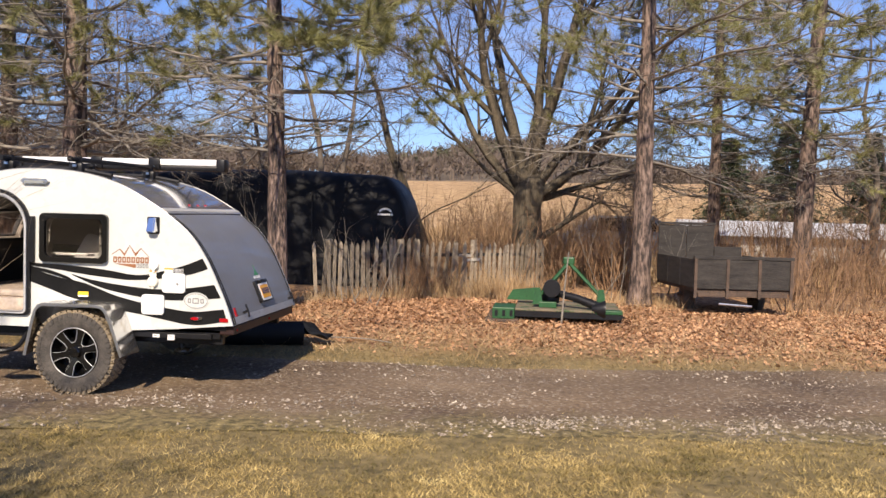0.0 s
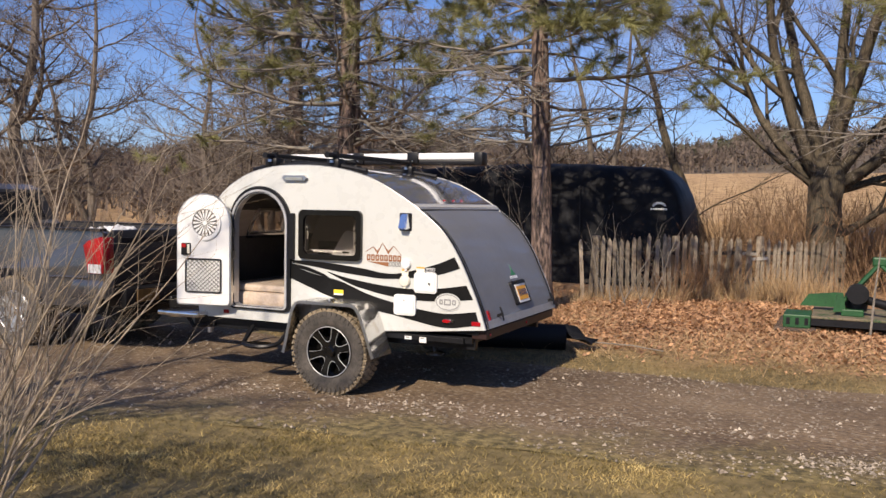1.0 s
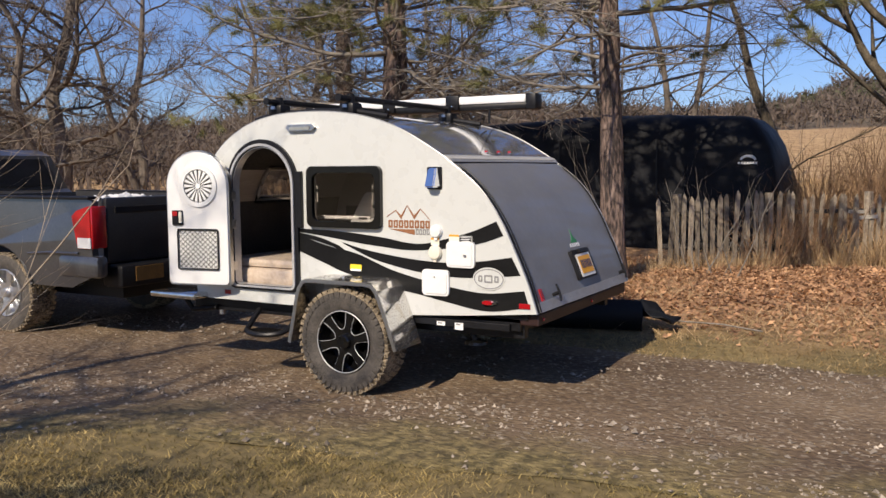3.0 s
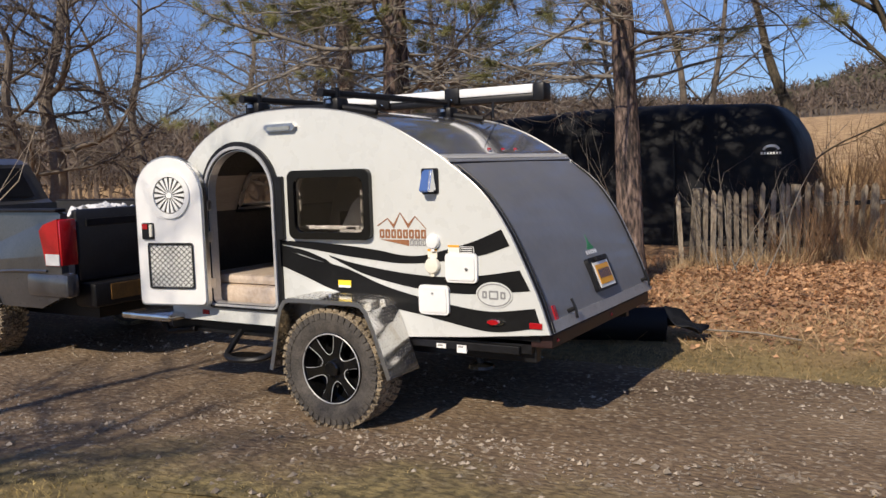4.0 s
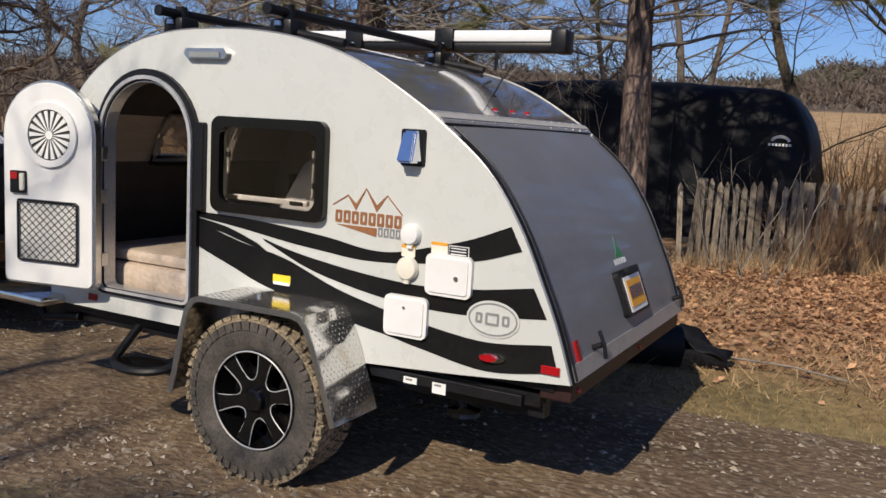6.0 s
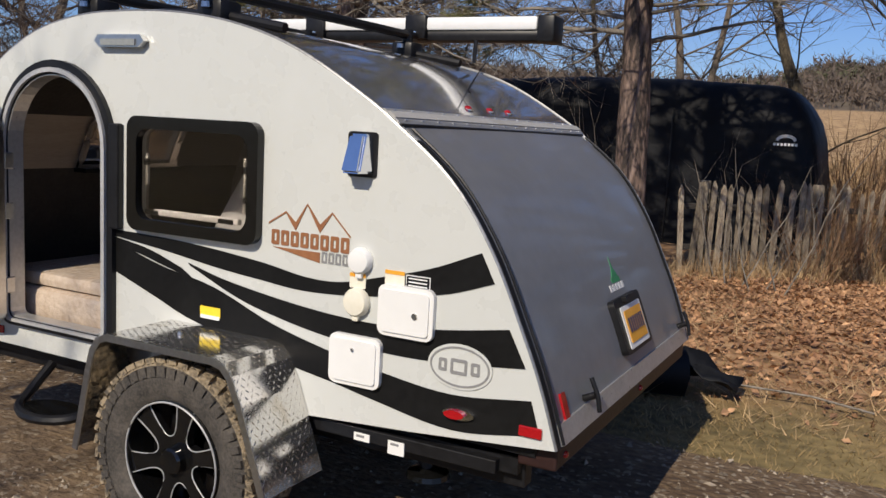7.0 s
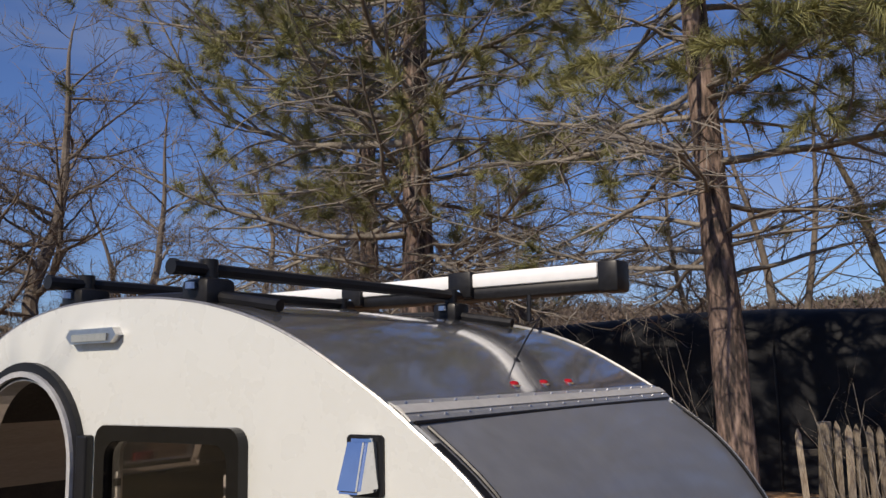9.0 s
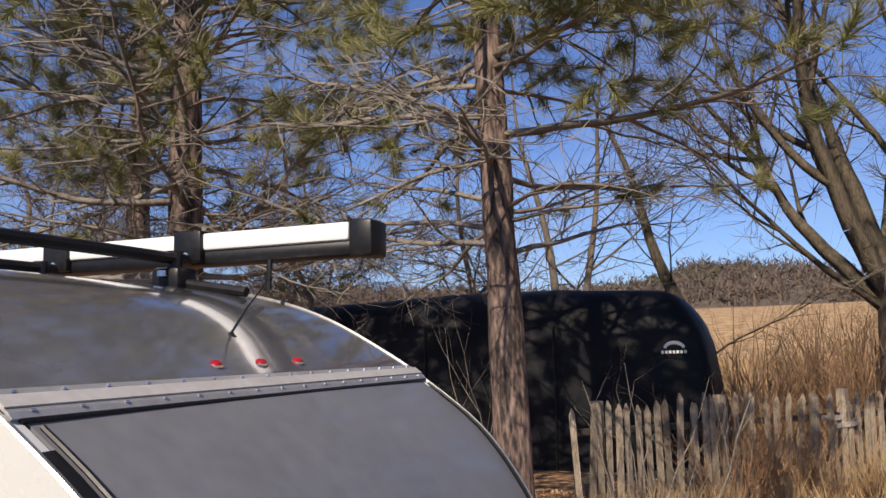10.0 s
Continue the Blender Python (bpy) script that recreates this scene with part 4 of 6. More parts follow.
# chassis, stabilisers, step, tongue
for y in (Y0 + 0.10, Y1 - 0.16):
    part("chassis_rail", box((-5.3, y, 0.40), (-2.55, y + 0.06, 0.50), 0.006), BLACK, camper, "black steel chassis rail")
part("underbody", box((-5.1, Y0 + 0.06, 0.455), (-2.56, Y1 - 0.06, 0.505)), BLACK, camper)
part("axle", tube([(-3.66, 6.62, 0.345), (-3.66, 8.72, 0.345)], 0.035, 10), BLACK, camper)
for x, y in ((-2.84, Y0 + 0.18), (-2.80, Y1 - 0.18)):
    jk = part("stabiliser", tube([(x - 0.13, y, 0.45), (x - 0.09, y, 0.345)], 0.022, 8), BLACK, camper, "folded black stabiliser leg", True)
    part("stabiliser_foot", spun([(0.075, 0.0), (0.07, 0.016), (0.03, 0.03)], (x - 0.085, y, 0.325), "z", 14), PAINTED_BLACK, jk)
for x, tall in ((-3.095, 0.024), (-2.965, 0.042)):
    lab = part("chassis_label", box((x - 0.03, Y0 + 0.0255, 0.478 - tall), (x + 0.03, Y0 + 0.029, 0.480), 0.0), DOORWHITE, camper, "white chassis label")
    part("print_bar", box((x - 0.02, Y0 + 0.0245, 0.466), (x + 0.01, Y0 + 0.0252, 0.474)), INK, lab)
part("side_rail", box((-3.32, Y0 + 0.03, 0.452), (-2.62, Y0 + 0.09, 0.496), 0.004), BLACK, camper)
stp = part("step", tube(spline([(-4.62, 6.86, 0.44), (-4.61, 6.74, 0.345), (-4.56, 6.66, 0.318), (-4.435, 6.62, 0.312), (-4.31, 6.66, 0.318), (-4.26, 6.74, 0.345), (-4.25, 6.86, 0.44)], 4), 0.02, 8), BLACK, camper, "black tubular fold-out step", True)
part("step_tread", plate([(-4.435 + 0.14 * math.cos(k * 0.3142), 6.71 + 0.085 * math.sin(k * 0.3142)) for k in range(20)], [], 0.308, 0.326, put=lambda x, y, z: (x, z, y)), PAINTED_BLACK, stp, "glossy black oval tread")
tg = part("tongue", box((-6.25, 7.61, 0.42), (-5.1, 7.71, 0.50), 0.008), BLACK, camper, "black steel tongue with coupler")
part("coupler", box((-6.36, 7.605, 0.45), (-6.20, 7.715, 0.54), 0.02), BLACK, tg)
part("tongue_jack", tube([(-5.75, 7.66, 0.20), (-5.75, 7.66, 0.85)], 0.03, 10), ALU, tg)
ft = part("front_step", box((-5.52, 6.66, 0.50), (-5.06, 6.98, 0.545), 0.015), PLATE, camper, "bright tread-plate corner step", True)
part("front_bracket", tube([(-5.3, 6.80, 0.50), (-5.26, 6.84, 0.40), (-5.05, 6.88, 0.42)], 0.022, 8), BLACK, ft)

# fenders of bent tread plate, and wheels
FL = [(-4.07, 0.315), (-4.045, 0.42), (-4.005, 0.60), (-3.982, 0.68), (-3.95, 0.725), (-3.905, 0.742), (-3.45, 0.742), (-3.40, 0.73), (-3.365, 0.695), (-3.325, 0.61), (-3.225, 0.335)]


def lozenges(line, ya, yb, gap=0.026):
    """Small raised bars, crossed row by row, along a bent sheet."""
    out, run, row = [], 0.0, 0
    for (xa, za), (xb, zb) in zip(line, line[1:]):
        L = math.hypot(xb - xa, zb - za)
        t = Vector(((xb - xa) / L, 0, (zb - za) / L))
        nrm = Vector((-t.z, 0, t.x))
        while run < L:
            c0 = Vector((xa, 0, za)) + t * run
            y = ya + (gap / 2 if row % 2 else 0) + 0.006
            k = row
            while y < yb:
                c = c0 + Vector((0, y, 0)) + nrm * 0.0006
                a = radians(45 if k % 2 else -45)
                u = t * math.cos(a) + Vector((0, 1, 0)) * math.sin(a)
                v = nrm.cross(u)
                p = [c + u * 0.010, c + v * 0.0026, c - u * 0.010, c - v * 0.0026]
                top = c + nrm * 0.0008
                out += [[tuple(p[q]), tuple(p[(q + 1) % 4]), tuple(top)] for q in range(4)]
                y += gap
                k += 1
            run += gap * 0.75
            row += 1
        run -= L
    return np.array(out, np.float32)


def fender(ya, yb):
    ob = part("fender", strip(FL, ya, yb, 0.004), PLATE, camper, "bright tread-plate fender, mud-splashed")
    yo = ya if ya < 7 else yb
    part("fender_lip", strip(FL, yo - 0.003, yo + 0.003, 0.024, 1), ALU, ob)
    tri_mesh("tread_bar", lozenges([(x, z + 0.0005) for x, z in FL], yo - 0.002 if ya < 7 else yo - 0.01, yo + 0.01 if ya < 7 else yo + 0.002, 0.02), ALU, ob)["kind"] = "stuff"
    tri_mesh("tread_bar", lozenges(FL, min(ya, yb) + 0.012, max(ya, yb) - 0.006), PLATE, ob)["kind"] = "stuff"
    part("fender_bolt", spun([(0.009, 0), (0.008, 0.008), (0.003, 0.012)], (-3.72, (ya + yb) / 2, 0.743), "z", 10), ALU, ob)
    return ob


fender(6.505, 6.797)
fender(8.545, 8.835)
TR = 0.345


def wheel(name, parent, c, out, R, w, rimr, tyre_mat, rim_mat, lip_mat, spokes=6, label=""):
    """A tyre with lugs on a cast wheel; out is -1 or 1, the side that faces away from the axle."""
    x, y, z = c
    yo, yi = y, y - out * w
    tp = [(rimr, yo - out * 0.012), (rimr + 0.02, yo), (R * 0.80, yo + out * 0.012), (R * 0.93, yo + out * 0.002), (R * 0.972, yo - out * 0.022), (R * 0.975, y - out * w / 2),
          (R * 0.972, yi + out * 0.022), (R * 0.93, yi - out * 0.002), (R * 0.8, yi - out * 0.01), (rimr, yi)]
    ty = part("wheel", spun(tp, (x, 0, z), "y", 56, False), tyre_mat, parent, label, True)
    bm = bmesh.new()
    lathe(bm, [(R * 0.90, yo + out * 0.004), (R * 0.945, yo + out * 0.0015), (R * 0.974, yo - out * 0.020), (R * 0.977, y - out * w / 2), (R * 0.974, yi + out * 0.020), (R * 0.945, yi - out * 0.001), (R * 0.90, yi - out * 0.004)], (x, 0, z), "y", 56)
    N = 44
    for k in range(N):
        a = 2 * math.pi * k / N
        for row, off, wide in ((0.10, 0, 0.026), (0.32, 0.5, 0.019), (0.52, 0.1, 0.019), (0.70, 0.6, 0.019), (0.91, 0.2, 0.026)):
            aa = a + off * 2 * math.pi / N
            m = Matrix.Translation((x, 0, z)) @ Matrix.Rotation(-aa, 4, "Y") @ Matrix.Translation((R * 0.988, yo - out * w * row, 0)) @ Matrix.Rotation(0.3 * (1 if row < 0.5 else -1), 4, "X")
            add_box(bm, (-0.012, -wide, -0.0165), (0.006, wide, 0.0165), 0, m)
        m = Matrix.Translation((x, 0, z)) @ Matrix.Rotation(-a, 4, "Y") @ Matrix.Translation((R * 0.955, yo - out * 0.004, 0))
        add_box(bm, (-0.020, -0.007, -0.012), (0.014, 0.007, 0.012), 0, m)
    part("tread", bm, MUD, ty, "mud-caked all-terrain tread")
    bm = bmesh.new()
    lathe(bm, [(R * 0.825, yo + out * 0.0125), (R * 0.875, yo + out * 0.009), (R * 0.93, yo + out * 0.0045)], (x, 0, z), "y", 56)
    for k in range(N if parent is camper else 0):
        m = Matrix.Translation((x, 0, z)) @ Matrix.Rotation(-2 * math.pi * (k + 0.5) / N, 4, "Y") @ Matrix.Translation((R * 0.875, yo + out * 0.010, 0))
        add_box(bm, (-R * 0.045, -0.006, -0.011), (R * 0.05, 0.006, 0.011), 0, m)
    part("sidewall", bm, tyre_mat, ty)
    part("rim_barrel", spun([(rimr + 0.002, yo - out * 0.006), (rimr - 0.006, yo - out * 0.004), (rimr - 0.012, yo - out * 0.03), (rimr - 0.03, yo - out * 0.09), (rimr - 0.03, yo - out * 0.10), (0.02, yo - out * 0.10)], (x, 0, z), "y", 48, False), rim_mat, ty, "", True)
    part("rim_lip", tube([(x + (rimr - 0.004) * math.cos(2 * math.pi * k / 48), yo + out * 0.001, z + (rimr - 0.004) * math.sin(2 * math.pi * k / 48)) for k in range(48)], 0.0034, 6, True), lip_mat, ty, "", True)
    for k in range(spokes):
        a = 2 * math.pi * k / spokes + 0.25
        sp = [(0.035, -0.030), (rimr * 0.36, -rimr * 0.19), (rimr * 0.48, -rimr * 0.125), (rimr * 0.62, -rimr * 0.12), (rimr * 0.78, -rimr * 0.135), (rimr - 0.010, -rimr * 0.18),
              (rimr - 0.010, rimr * 0.18), (rimr * 0.78, rimr * 0.135), (rimr * 0.62, rimr * 0.12), (rimr * 0.48, rimr * 0.125), (rimr * 0.36, rimr * 0.19), (0.035, 0.030)]
        put = lambda u, d, v, a=a: (x + u * math.cos(a) - v * math.sin(a), yo - out * (0.012 + d + 0.02 * (1 - u / rimr)), z + u * math.sin(a) + v * math.cos(a))
        part("spoke", plate(sp, [], 0.0, 0.03, put=put), rim_mat, ty)
        h = math.pi / spokes
        half = [(rimr * 0.925, rimr * 0.33), (rimr * 0.76, rimr * 0.27), (rimr * 0.60, rimr * 0.205), (rimr * 0.48, rimr * 0.14), (rimr * 0.41, rimr * 0.07)]
        U = half + [(rimr * 0.39, 0.0)] + [(u, -v) for u, v in half[::-1]]
        win = [put(u * math.cos(h) - v * math.sin(h), -0.001, u * math.sin(h) + v * math.cos(h)) for u, v in spline(U, 3)]
        part("window_edge", tube(win, 0.0022, 5), lip_mat, ty)
    part("hub_cap", spun([(0.045, yo - out * 0.03), (0.045, yo - out * 0.002), (0.038, yo + out * 0.006), (0.012, yo + out * 0.008)], (x, 0, z), "y", 20), rim_mat, ty, "", True)
    return ty


wheel("wheel", camper, (-3.655, 6.545, TR), -1, TR, 0.205, 0.203, RUBBER, RIM, MACHINED, 6, "muddy all-terrain tyre on a black six-spoke wheel")
wheel("wheel", camper, (-3.655, 8.795, TR), 1, TR, 0.205, 0.203, RUBBER, RIM, MACHINED, 6, "muddy all-terrain tyre on a black six-spoke wheel")

# roof rack and awning
rack = thing("roof_rack", (-4.2, 7.66, 1.82), "black roof rack with two cross bars on the camper roof", "roof rack")
for x in (-4.50, -3.88):
    part("cross_bar", tube([(x, 6.855, 1.917), (x, 8.42, 1.925)], 0.021, 8), BLACK, rack, "black square cross bar", True)
    zr = 1.826 if x < -4 else 1.815
    part("bar_cap", tube([(x, 6.845, 1.917), (x, 6.862, 1.917)], 0.025, 10), BLACK, rack)
    for y in (6.99, 8.34):
        ft = part("rack_foot", box((x - 0.06, y - 0.06, zr - 0.012), (x + 0.06, y + 0.06, zr + 0.075), 0.02), BLACK, rack, "", True)
        part("rack_clamp", tube([(x, y, zr + 0.05), (x, y, 1.95)], 0.028, 10), BLACK, ft, "", True)
        part("rack_knob", spun([(0.018, 0), (0.016, 0.02)], (x, y - 0.07, zr + 0.04), "z", 10), ALU, ft)
for y in (6.99, 8.34):
    part("rack_rail", tube([(-4.72, y, 1.80), (-4.55, y, 1.835), (-4.15, y, 1.846), (-3.85, y, 1.835), (-3.58, y, 1.79)], 0.018, 8), BLACK, rack, "low black roof rail", True)
awn = thing("awning", (-4.2, 8.5, 1.9), "rolled awning in a white and black case on the rack", "awning")
part("case", box((-5.35, 8.435, 1.905), (-3.215, 8.545, 1.965), 0.02), BLACK, awn, "black lower case", True)
part("cover", box((-5.33, 8.425, 1.958), (-3.23, 8.535, 2.022), 0.012), AWN, awn, "white upper cover", True)
for x in (-5.36, -3.185):
    part("end_cap", box((x - 0.045, 8.418, 1.900), (x + 0.045, 8.552, 2.028), 0.015), BLACK, awn, "", True)
for x in (-4.50, -3.88):
    b = part("bracket", box((x - 0.06, 8.405, 1.915), (x + 0.06, 8.56, 2.032), 0.01), BLACK, awn, "", True)
    part("bolt", spun([(0.012, 8.40), (0.012, 8.415)], (x, 0, 1.94), "y", 8), CHROME, b)
part("leg_end", tube([(-3.55, 8.44, 1.91), (-3.55, 8.43, 1.80)], 0.010, 6), BLACK, awn)


# ---------------- covered camper behind the fence ----------------
cover = thing("covered_camper", (-6.1, 17.4, height(-6, 17.4)), "long camper under a tight black cloth cover", "camper")
zb = height(-6, 17.4) - 0.05


def cover_skin():
    bm = bmesh.new()
    rows, xs = [], np.linspace(-9.9, -2.53, 90)
    for x in xs:
        e = min((x + 9.9) / 0.9, (-2.53 - x) / 0.75, 1.0)
        top = 1.05 + 1.24 * (1 - (1 - e) ** 2.4) ** 0.5 + 0.05 * math.sin(x * 0.9)
        half = 1.12 * (0.90 + 0.10 * (1 - (1 - e) ** 2) ** 0.5)
        row = []
        for k in range(41):
            t = math.pi * k / 40
            cx, sz = math.cos(t), math.sin(t)
            y = 17.42 - half * math.copysign(abs(cx) ** 0.32, cx)
            z = zb + (top - zb) * abs(sz) ** 0.42
            w = 0.030 * noise.noise((x * 2.2, y * 1.5, z * 2.6)) + 0.012 * noise.noise((x * 7, y * 5, z * 3))
            row.append(bm.verts.new((x + (w if e < 1 else 0), y + w * math.copysign(1, -cx), z + w * 0.6 * sz)))
        rows.append(row)
    for a, b in zip(rows, rows[1:]):
        for k in range(40):
            bm.faces.new((a[k], a[k + 1], b[k + 1], b[k]))
    bm.faces.new(rows[0])
    bm.faces.new(rows[-1])
    return bm


part("cloth", cover_skin(), CLOTH, cover, "wrinkled black cloth", True)
yl = 16.235
lg = part("logo_arc", plate([(-2.95 + 0.125 * math.cos(a), 1.545 + 0.085 * math.sin(a)) for a in np.linspace(0.15, 3.0, 14)] + [(-2.95 + 0.095 * math.cos(a), 1.535 + 0.055 * math.sin(a)) for a in np.linspace(3.0, 0.15, 14)], [], yl, yl - 0.004), DOORWHITE, cover, "white arc mark with bars")
for k in range(7):
    part("logo_bar", plate(rrect(-3.10 + k * 0.043, 1.485, -3.07 + k * 0.043, 1.52, 0.004, 2), [], yl, yl - 0.004), DOORWHITE, lg)
for x in (-4.4, -6.1, -7.8):
    part("strap", tube([(x, 16.27, 0.1), (x + 0.02, 16.25, 1.0), (x, 16.29, 1.9)], 0.012, 5), BLACK, cover)

# ---------------- picket fence ----------------
FA, FB = Vector((-3.62, 13.68, 0)), Vector((0.06, 17.02, 0))
fdir = (FB - FA).normalized()
fturn = math.degrees(math.atan2(fdir.y, fdir.x))
fence = thing("picket_fence", (FA.x, FA.y, height(FA.x, FA.y)), "weathered grey picket fence with worn white paint, leaning pickets", "fence", turn=fturn, fixed=False)
FLEN = (FB - FA).length


def picket_mesh(seed):
    rng = random.Random(seed)
    w, h = 0.030 + rng.uniform(-0.004, 0.004), 0.92 + rng.uniform(-0.05, 0.05)
    bm = plate([(-w, -0.05), (w, -0.05), (w + rng.uniform(-0.004, 0.003), h - 0.06), (rng.uniform(-0.008, 0.008), h), (-w + rng.uniform(-0.003, 0.004), h - 0.065)], [], -0.011, 0.011)
    bmesh.ops.recalc_face_normals(bm, faces=bm.faces)
    me = bpy.data.meshes.new("picket")
    bm.to_mesh(me)
    bm.free()
    me.materials.append(PICKET)
    return me


pm = [picket_mesh(s) for s in range(6)]
rf = random.Random(12)
for k in range(int(FLEN / 0.108)):
    s = 0.03 + k * 0.108
    if k == 19:
        continue
    ob = new("picket", pm[rf.randrange(6)])
    ob.parent = fence
    ob.matrix_basis = pose(s + rf.uniform(-0.012, 0.012), -0.03, rf.uniform(-0.02, 0.03) + 0.04 * math.sin(s * 1.2), rf.uniform(-2, 3), rf.gauss(0, 1.4) + (9 if k in (11, 23) else 0), rf.uniform(-3, 3))
for z in (0.25, 0.68):
    part("rail", box((0, -0.015, z), (FLEN, 0.03, z + 0.06), 0.004), OLDWOOD, fence)
for s in (0.30, 1.7, 3.3, FLEN - 0.06):
    part("post", box((s - 0.045, 0.03, -0.3), (s + 0.045, 0.12, 0.98), 0.006), PICKET, fence)

for s, z, w, tilt in ((3.0, 0.70, 0.26, 2), (3.2, 0.62, 0.3, -3)):
    part("patch_board", box((-w / 2, -0.062, -0.026), (w / 2, -0.044, 0.026), 0.003, pose(s, 0, z, 0, tilt, 0)), PATCH, fence, "flaking white repair board")

# ---------------- rotary mower ----------------
mower = thing("rotary_mower", (0.27, 12.35, height(0.2, 12.3)), "green tractor-mounted rotary mower resting on the leaves", "mower")
mz0 = height(0.2, 12.3)
X0, X1, YA, YB = -0.60, 1.13, 11.75, 13.0
bm = bmesh.new()
add_box(bm, (X0 + 0.30, YA, mz0 + 0.16), (X1, YB, mz0 + 0.19), 0.008)
part("deck", bm, DUSTY, mower, "green steel deck under tan dust")
part("deck_edge", box((0.78, YA - 0.01, mz0 + 0.15), (X1 + 0.01, YA + 0.16, mz0 + 0.20), 0.008), JDGREEN, mower)
part("deck_edge", box((0.02, YA + 0.2, mz0 + 0.19), (0.26, YA + 0.6, mz0 + 0.27), 0.01), JDGREEN, mower)
part("side_skirt", plate([(X0 + 0.3, mz0 + 0.08), (X1 - 0.02, mz0 + 0.08), (X1 + 0.03, mz0 + 0.12), (X1, mz0 + 0.158), (X0 + 0.3, mz0 + 0.158)], [], YA + 0.002, YA + 0.014), BLACK, mower, "dark steel skirt")
part("side_skirt", box((X1 - 0.012, YA + 0.02, mz0 + 0.04), (X1, YB, mz0 + 0.158)), BLACK, mower)
sk = part("side_skid", box((X0, YA - 0.10, mz0 + 0.05), (X0 + 0.30, YA + 0.5, mz0 + 0.205), 0.012), JDGREEN, mower, "green side skid")
for x in (X0 + 0.06, X0 + 0.16, X0 + 0.26):
    part("skid_slot", box((x - 0.025, YA - 0.106, mz0 + 0.09), (x + 0.015, YA - 0.099, mz0 + 0.17)), BLACK, sk)
part("skid_shoe", box((X0 - 0.10, YA - 0.12, mz0 + 0.0), (X0 + 0.36, YB - 0.1, mz0 + 0.05), 0.02), RUST, mower, "worn skid shoe")
apex = (0.42, 12.35, mz0 + 0.80)
for pts in ([(0.02, 12.0, mz0 + 0.34), apex], [(0.86, 12.0, mz0 + 0.36), apex], [(0.03, 12.7, mz0 + 0.24), apex]):
    part("frame_bar", tube(pts, 0.026, 6), JDGREEN, mower, "green A-frame bar")
part("frame_head", box((0.34, 12.3, mz0 + 0.77), (0.50, 12.40, mz0 + 0.88), 0.02), JDGREEN, mower)
for x in (0.0, 0.86):
    part("hitch_lug", plate([(x - 0.07, mz0 + 0.235), (x + 0.07, mz0 + 0.235), (x + 0.035, mz0 + 0.46), (x - 0.035, mz0 + 0.46)], [], 11.98, 12.02), JDGREEN, mower)
part("rear_brace", plate([(-0.45, mz0 + 0.235), (0.05, mz0 + 0.235), (-0.02, mz0 + 0.42), (-0.36, mz0 + 0.38)], [], 12.5, 12.54), JDGREEN, mower)
part("gearbox", spun([(0.13, 0), (0.14, 0.10), (0.11, 0.2), (0.05, 0.26)], (0.17, 12.2, mz0 + 0.24), "z", 18), BLACK, mower, "black gearbox", True)
part("belt_guard", spun([(0.12, 11.92), (0.12, 12.02)], (0.19, 0, mz0 + 0.46), "y", 20), BLACK, mower, "", True)
part("drive_shaft", tube([(0.2, 12.1, mz0 + 0.40), (0.55, 11.95, mz0 + 0.33), (0.86, 11.85, mz0 + 0.22)], [0.05, 0.055, 0.07], 12), BLACK, mower, "black shielded drive shaft", True)
part("shaft_bell", spun([(0.05, -0.1), (0.12, 0.06), (0.12, 0.08)], (0.83, 11.80, mz0 + 0.21), "x", 16), BLACK, mower, "", True)
part("prop_stick", tube([(0.325, 11.62, mz0 - 0.02), (0.36, 11.66, mz0 + 0.55), (0.40, 11.7, mz0 + 0.98)], [0.014, 0.012, 0.007], 6), LIMB, None)
stick = bpy.data.objects["prop_stick"]
stick.name = "sapling"
tagged(stick, "thin bare sapling in front of the mower", "sapling")

# ---------------- old utility trailer ----------------
UT = Matrix.Translation((2.33, 13.35, height(2.4, 13.4))) @ Matrix.Rotation(radians(9), 4, "Z")
ut = thing("utility_trailer", (2.33, 13.35, height(2.4, 13.4)), "old utility trailer with dark weathered board sides", "trailer", turn=9, fixed=False)
part("bed", box((0.02, 0.02, 0.36), (1.46, 1.95, 0.42), 0.0), RUST, ut)
for k in range(3):
    part("side_board", box((0.012 + k * 0.487, -0.02, 0.42), (0.478 + k * 0.487, 0.01, 0.86), 0.006), OLDWOOD, ut)
part("top_rail", box((-0.03, -0.035, 0.865), (1.50, 0.035, 0.915), 0.006), OLDWOOD, ut)
for k in range(4):
    part("stake", box((-0.005 + k * 0.487 - 0.02, -0.045, 0.28), (k * 0.487 + 0.02, -0.021, 0.87), 0.004), RUST, ut)
for k in range(3):
    part("end_board", box((-0.02, 0.03 + k * 0.65, 0.42), (0.008, 0.66 + k * 0.65, 0.86), 0.006), OLDWOOD, ut)
    part("end_board", box((1.462, 0.03 + k * 0.65, 0.42), (1.49, 0.66 + k * 0.65, 0.86), 0.006), OLDWOOD, ut)
for k in range(3):
    part("headboard", box((0.0 + k * 0.487, 1.96, 0.36), (0.478 + k * 0.487, 1.99, 1.36 if k < 2 else 1.0), 0.006), OLDWOOD, ut)
part("headboard_rail", box((-0.02, 1.94, 1.365), (0.98, 2.01, 1.41), 0.006), OLDWOOD, ut)
part("frame_rail", box((0.05, 0.0, 0.30), (1.42, 0.06, 0.36), 0.005), RUST, ut)
part("axle", tube([(0.02, 0.9, 0.26), (1.48, 0.9, 0.26)], 0.03, 8), RUST, ut)
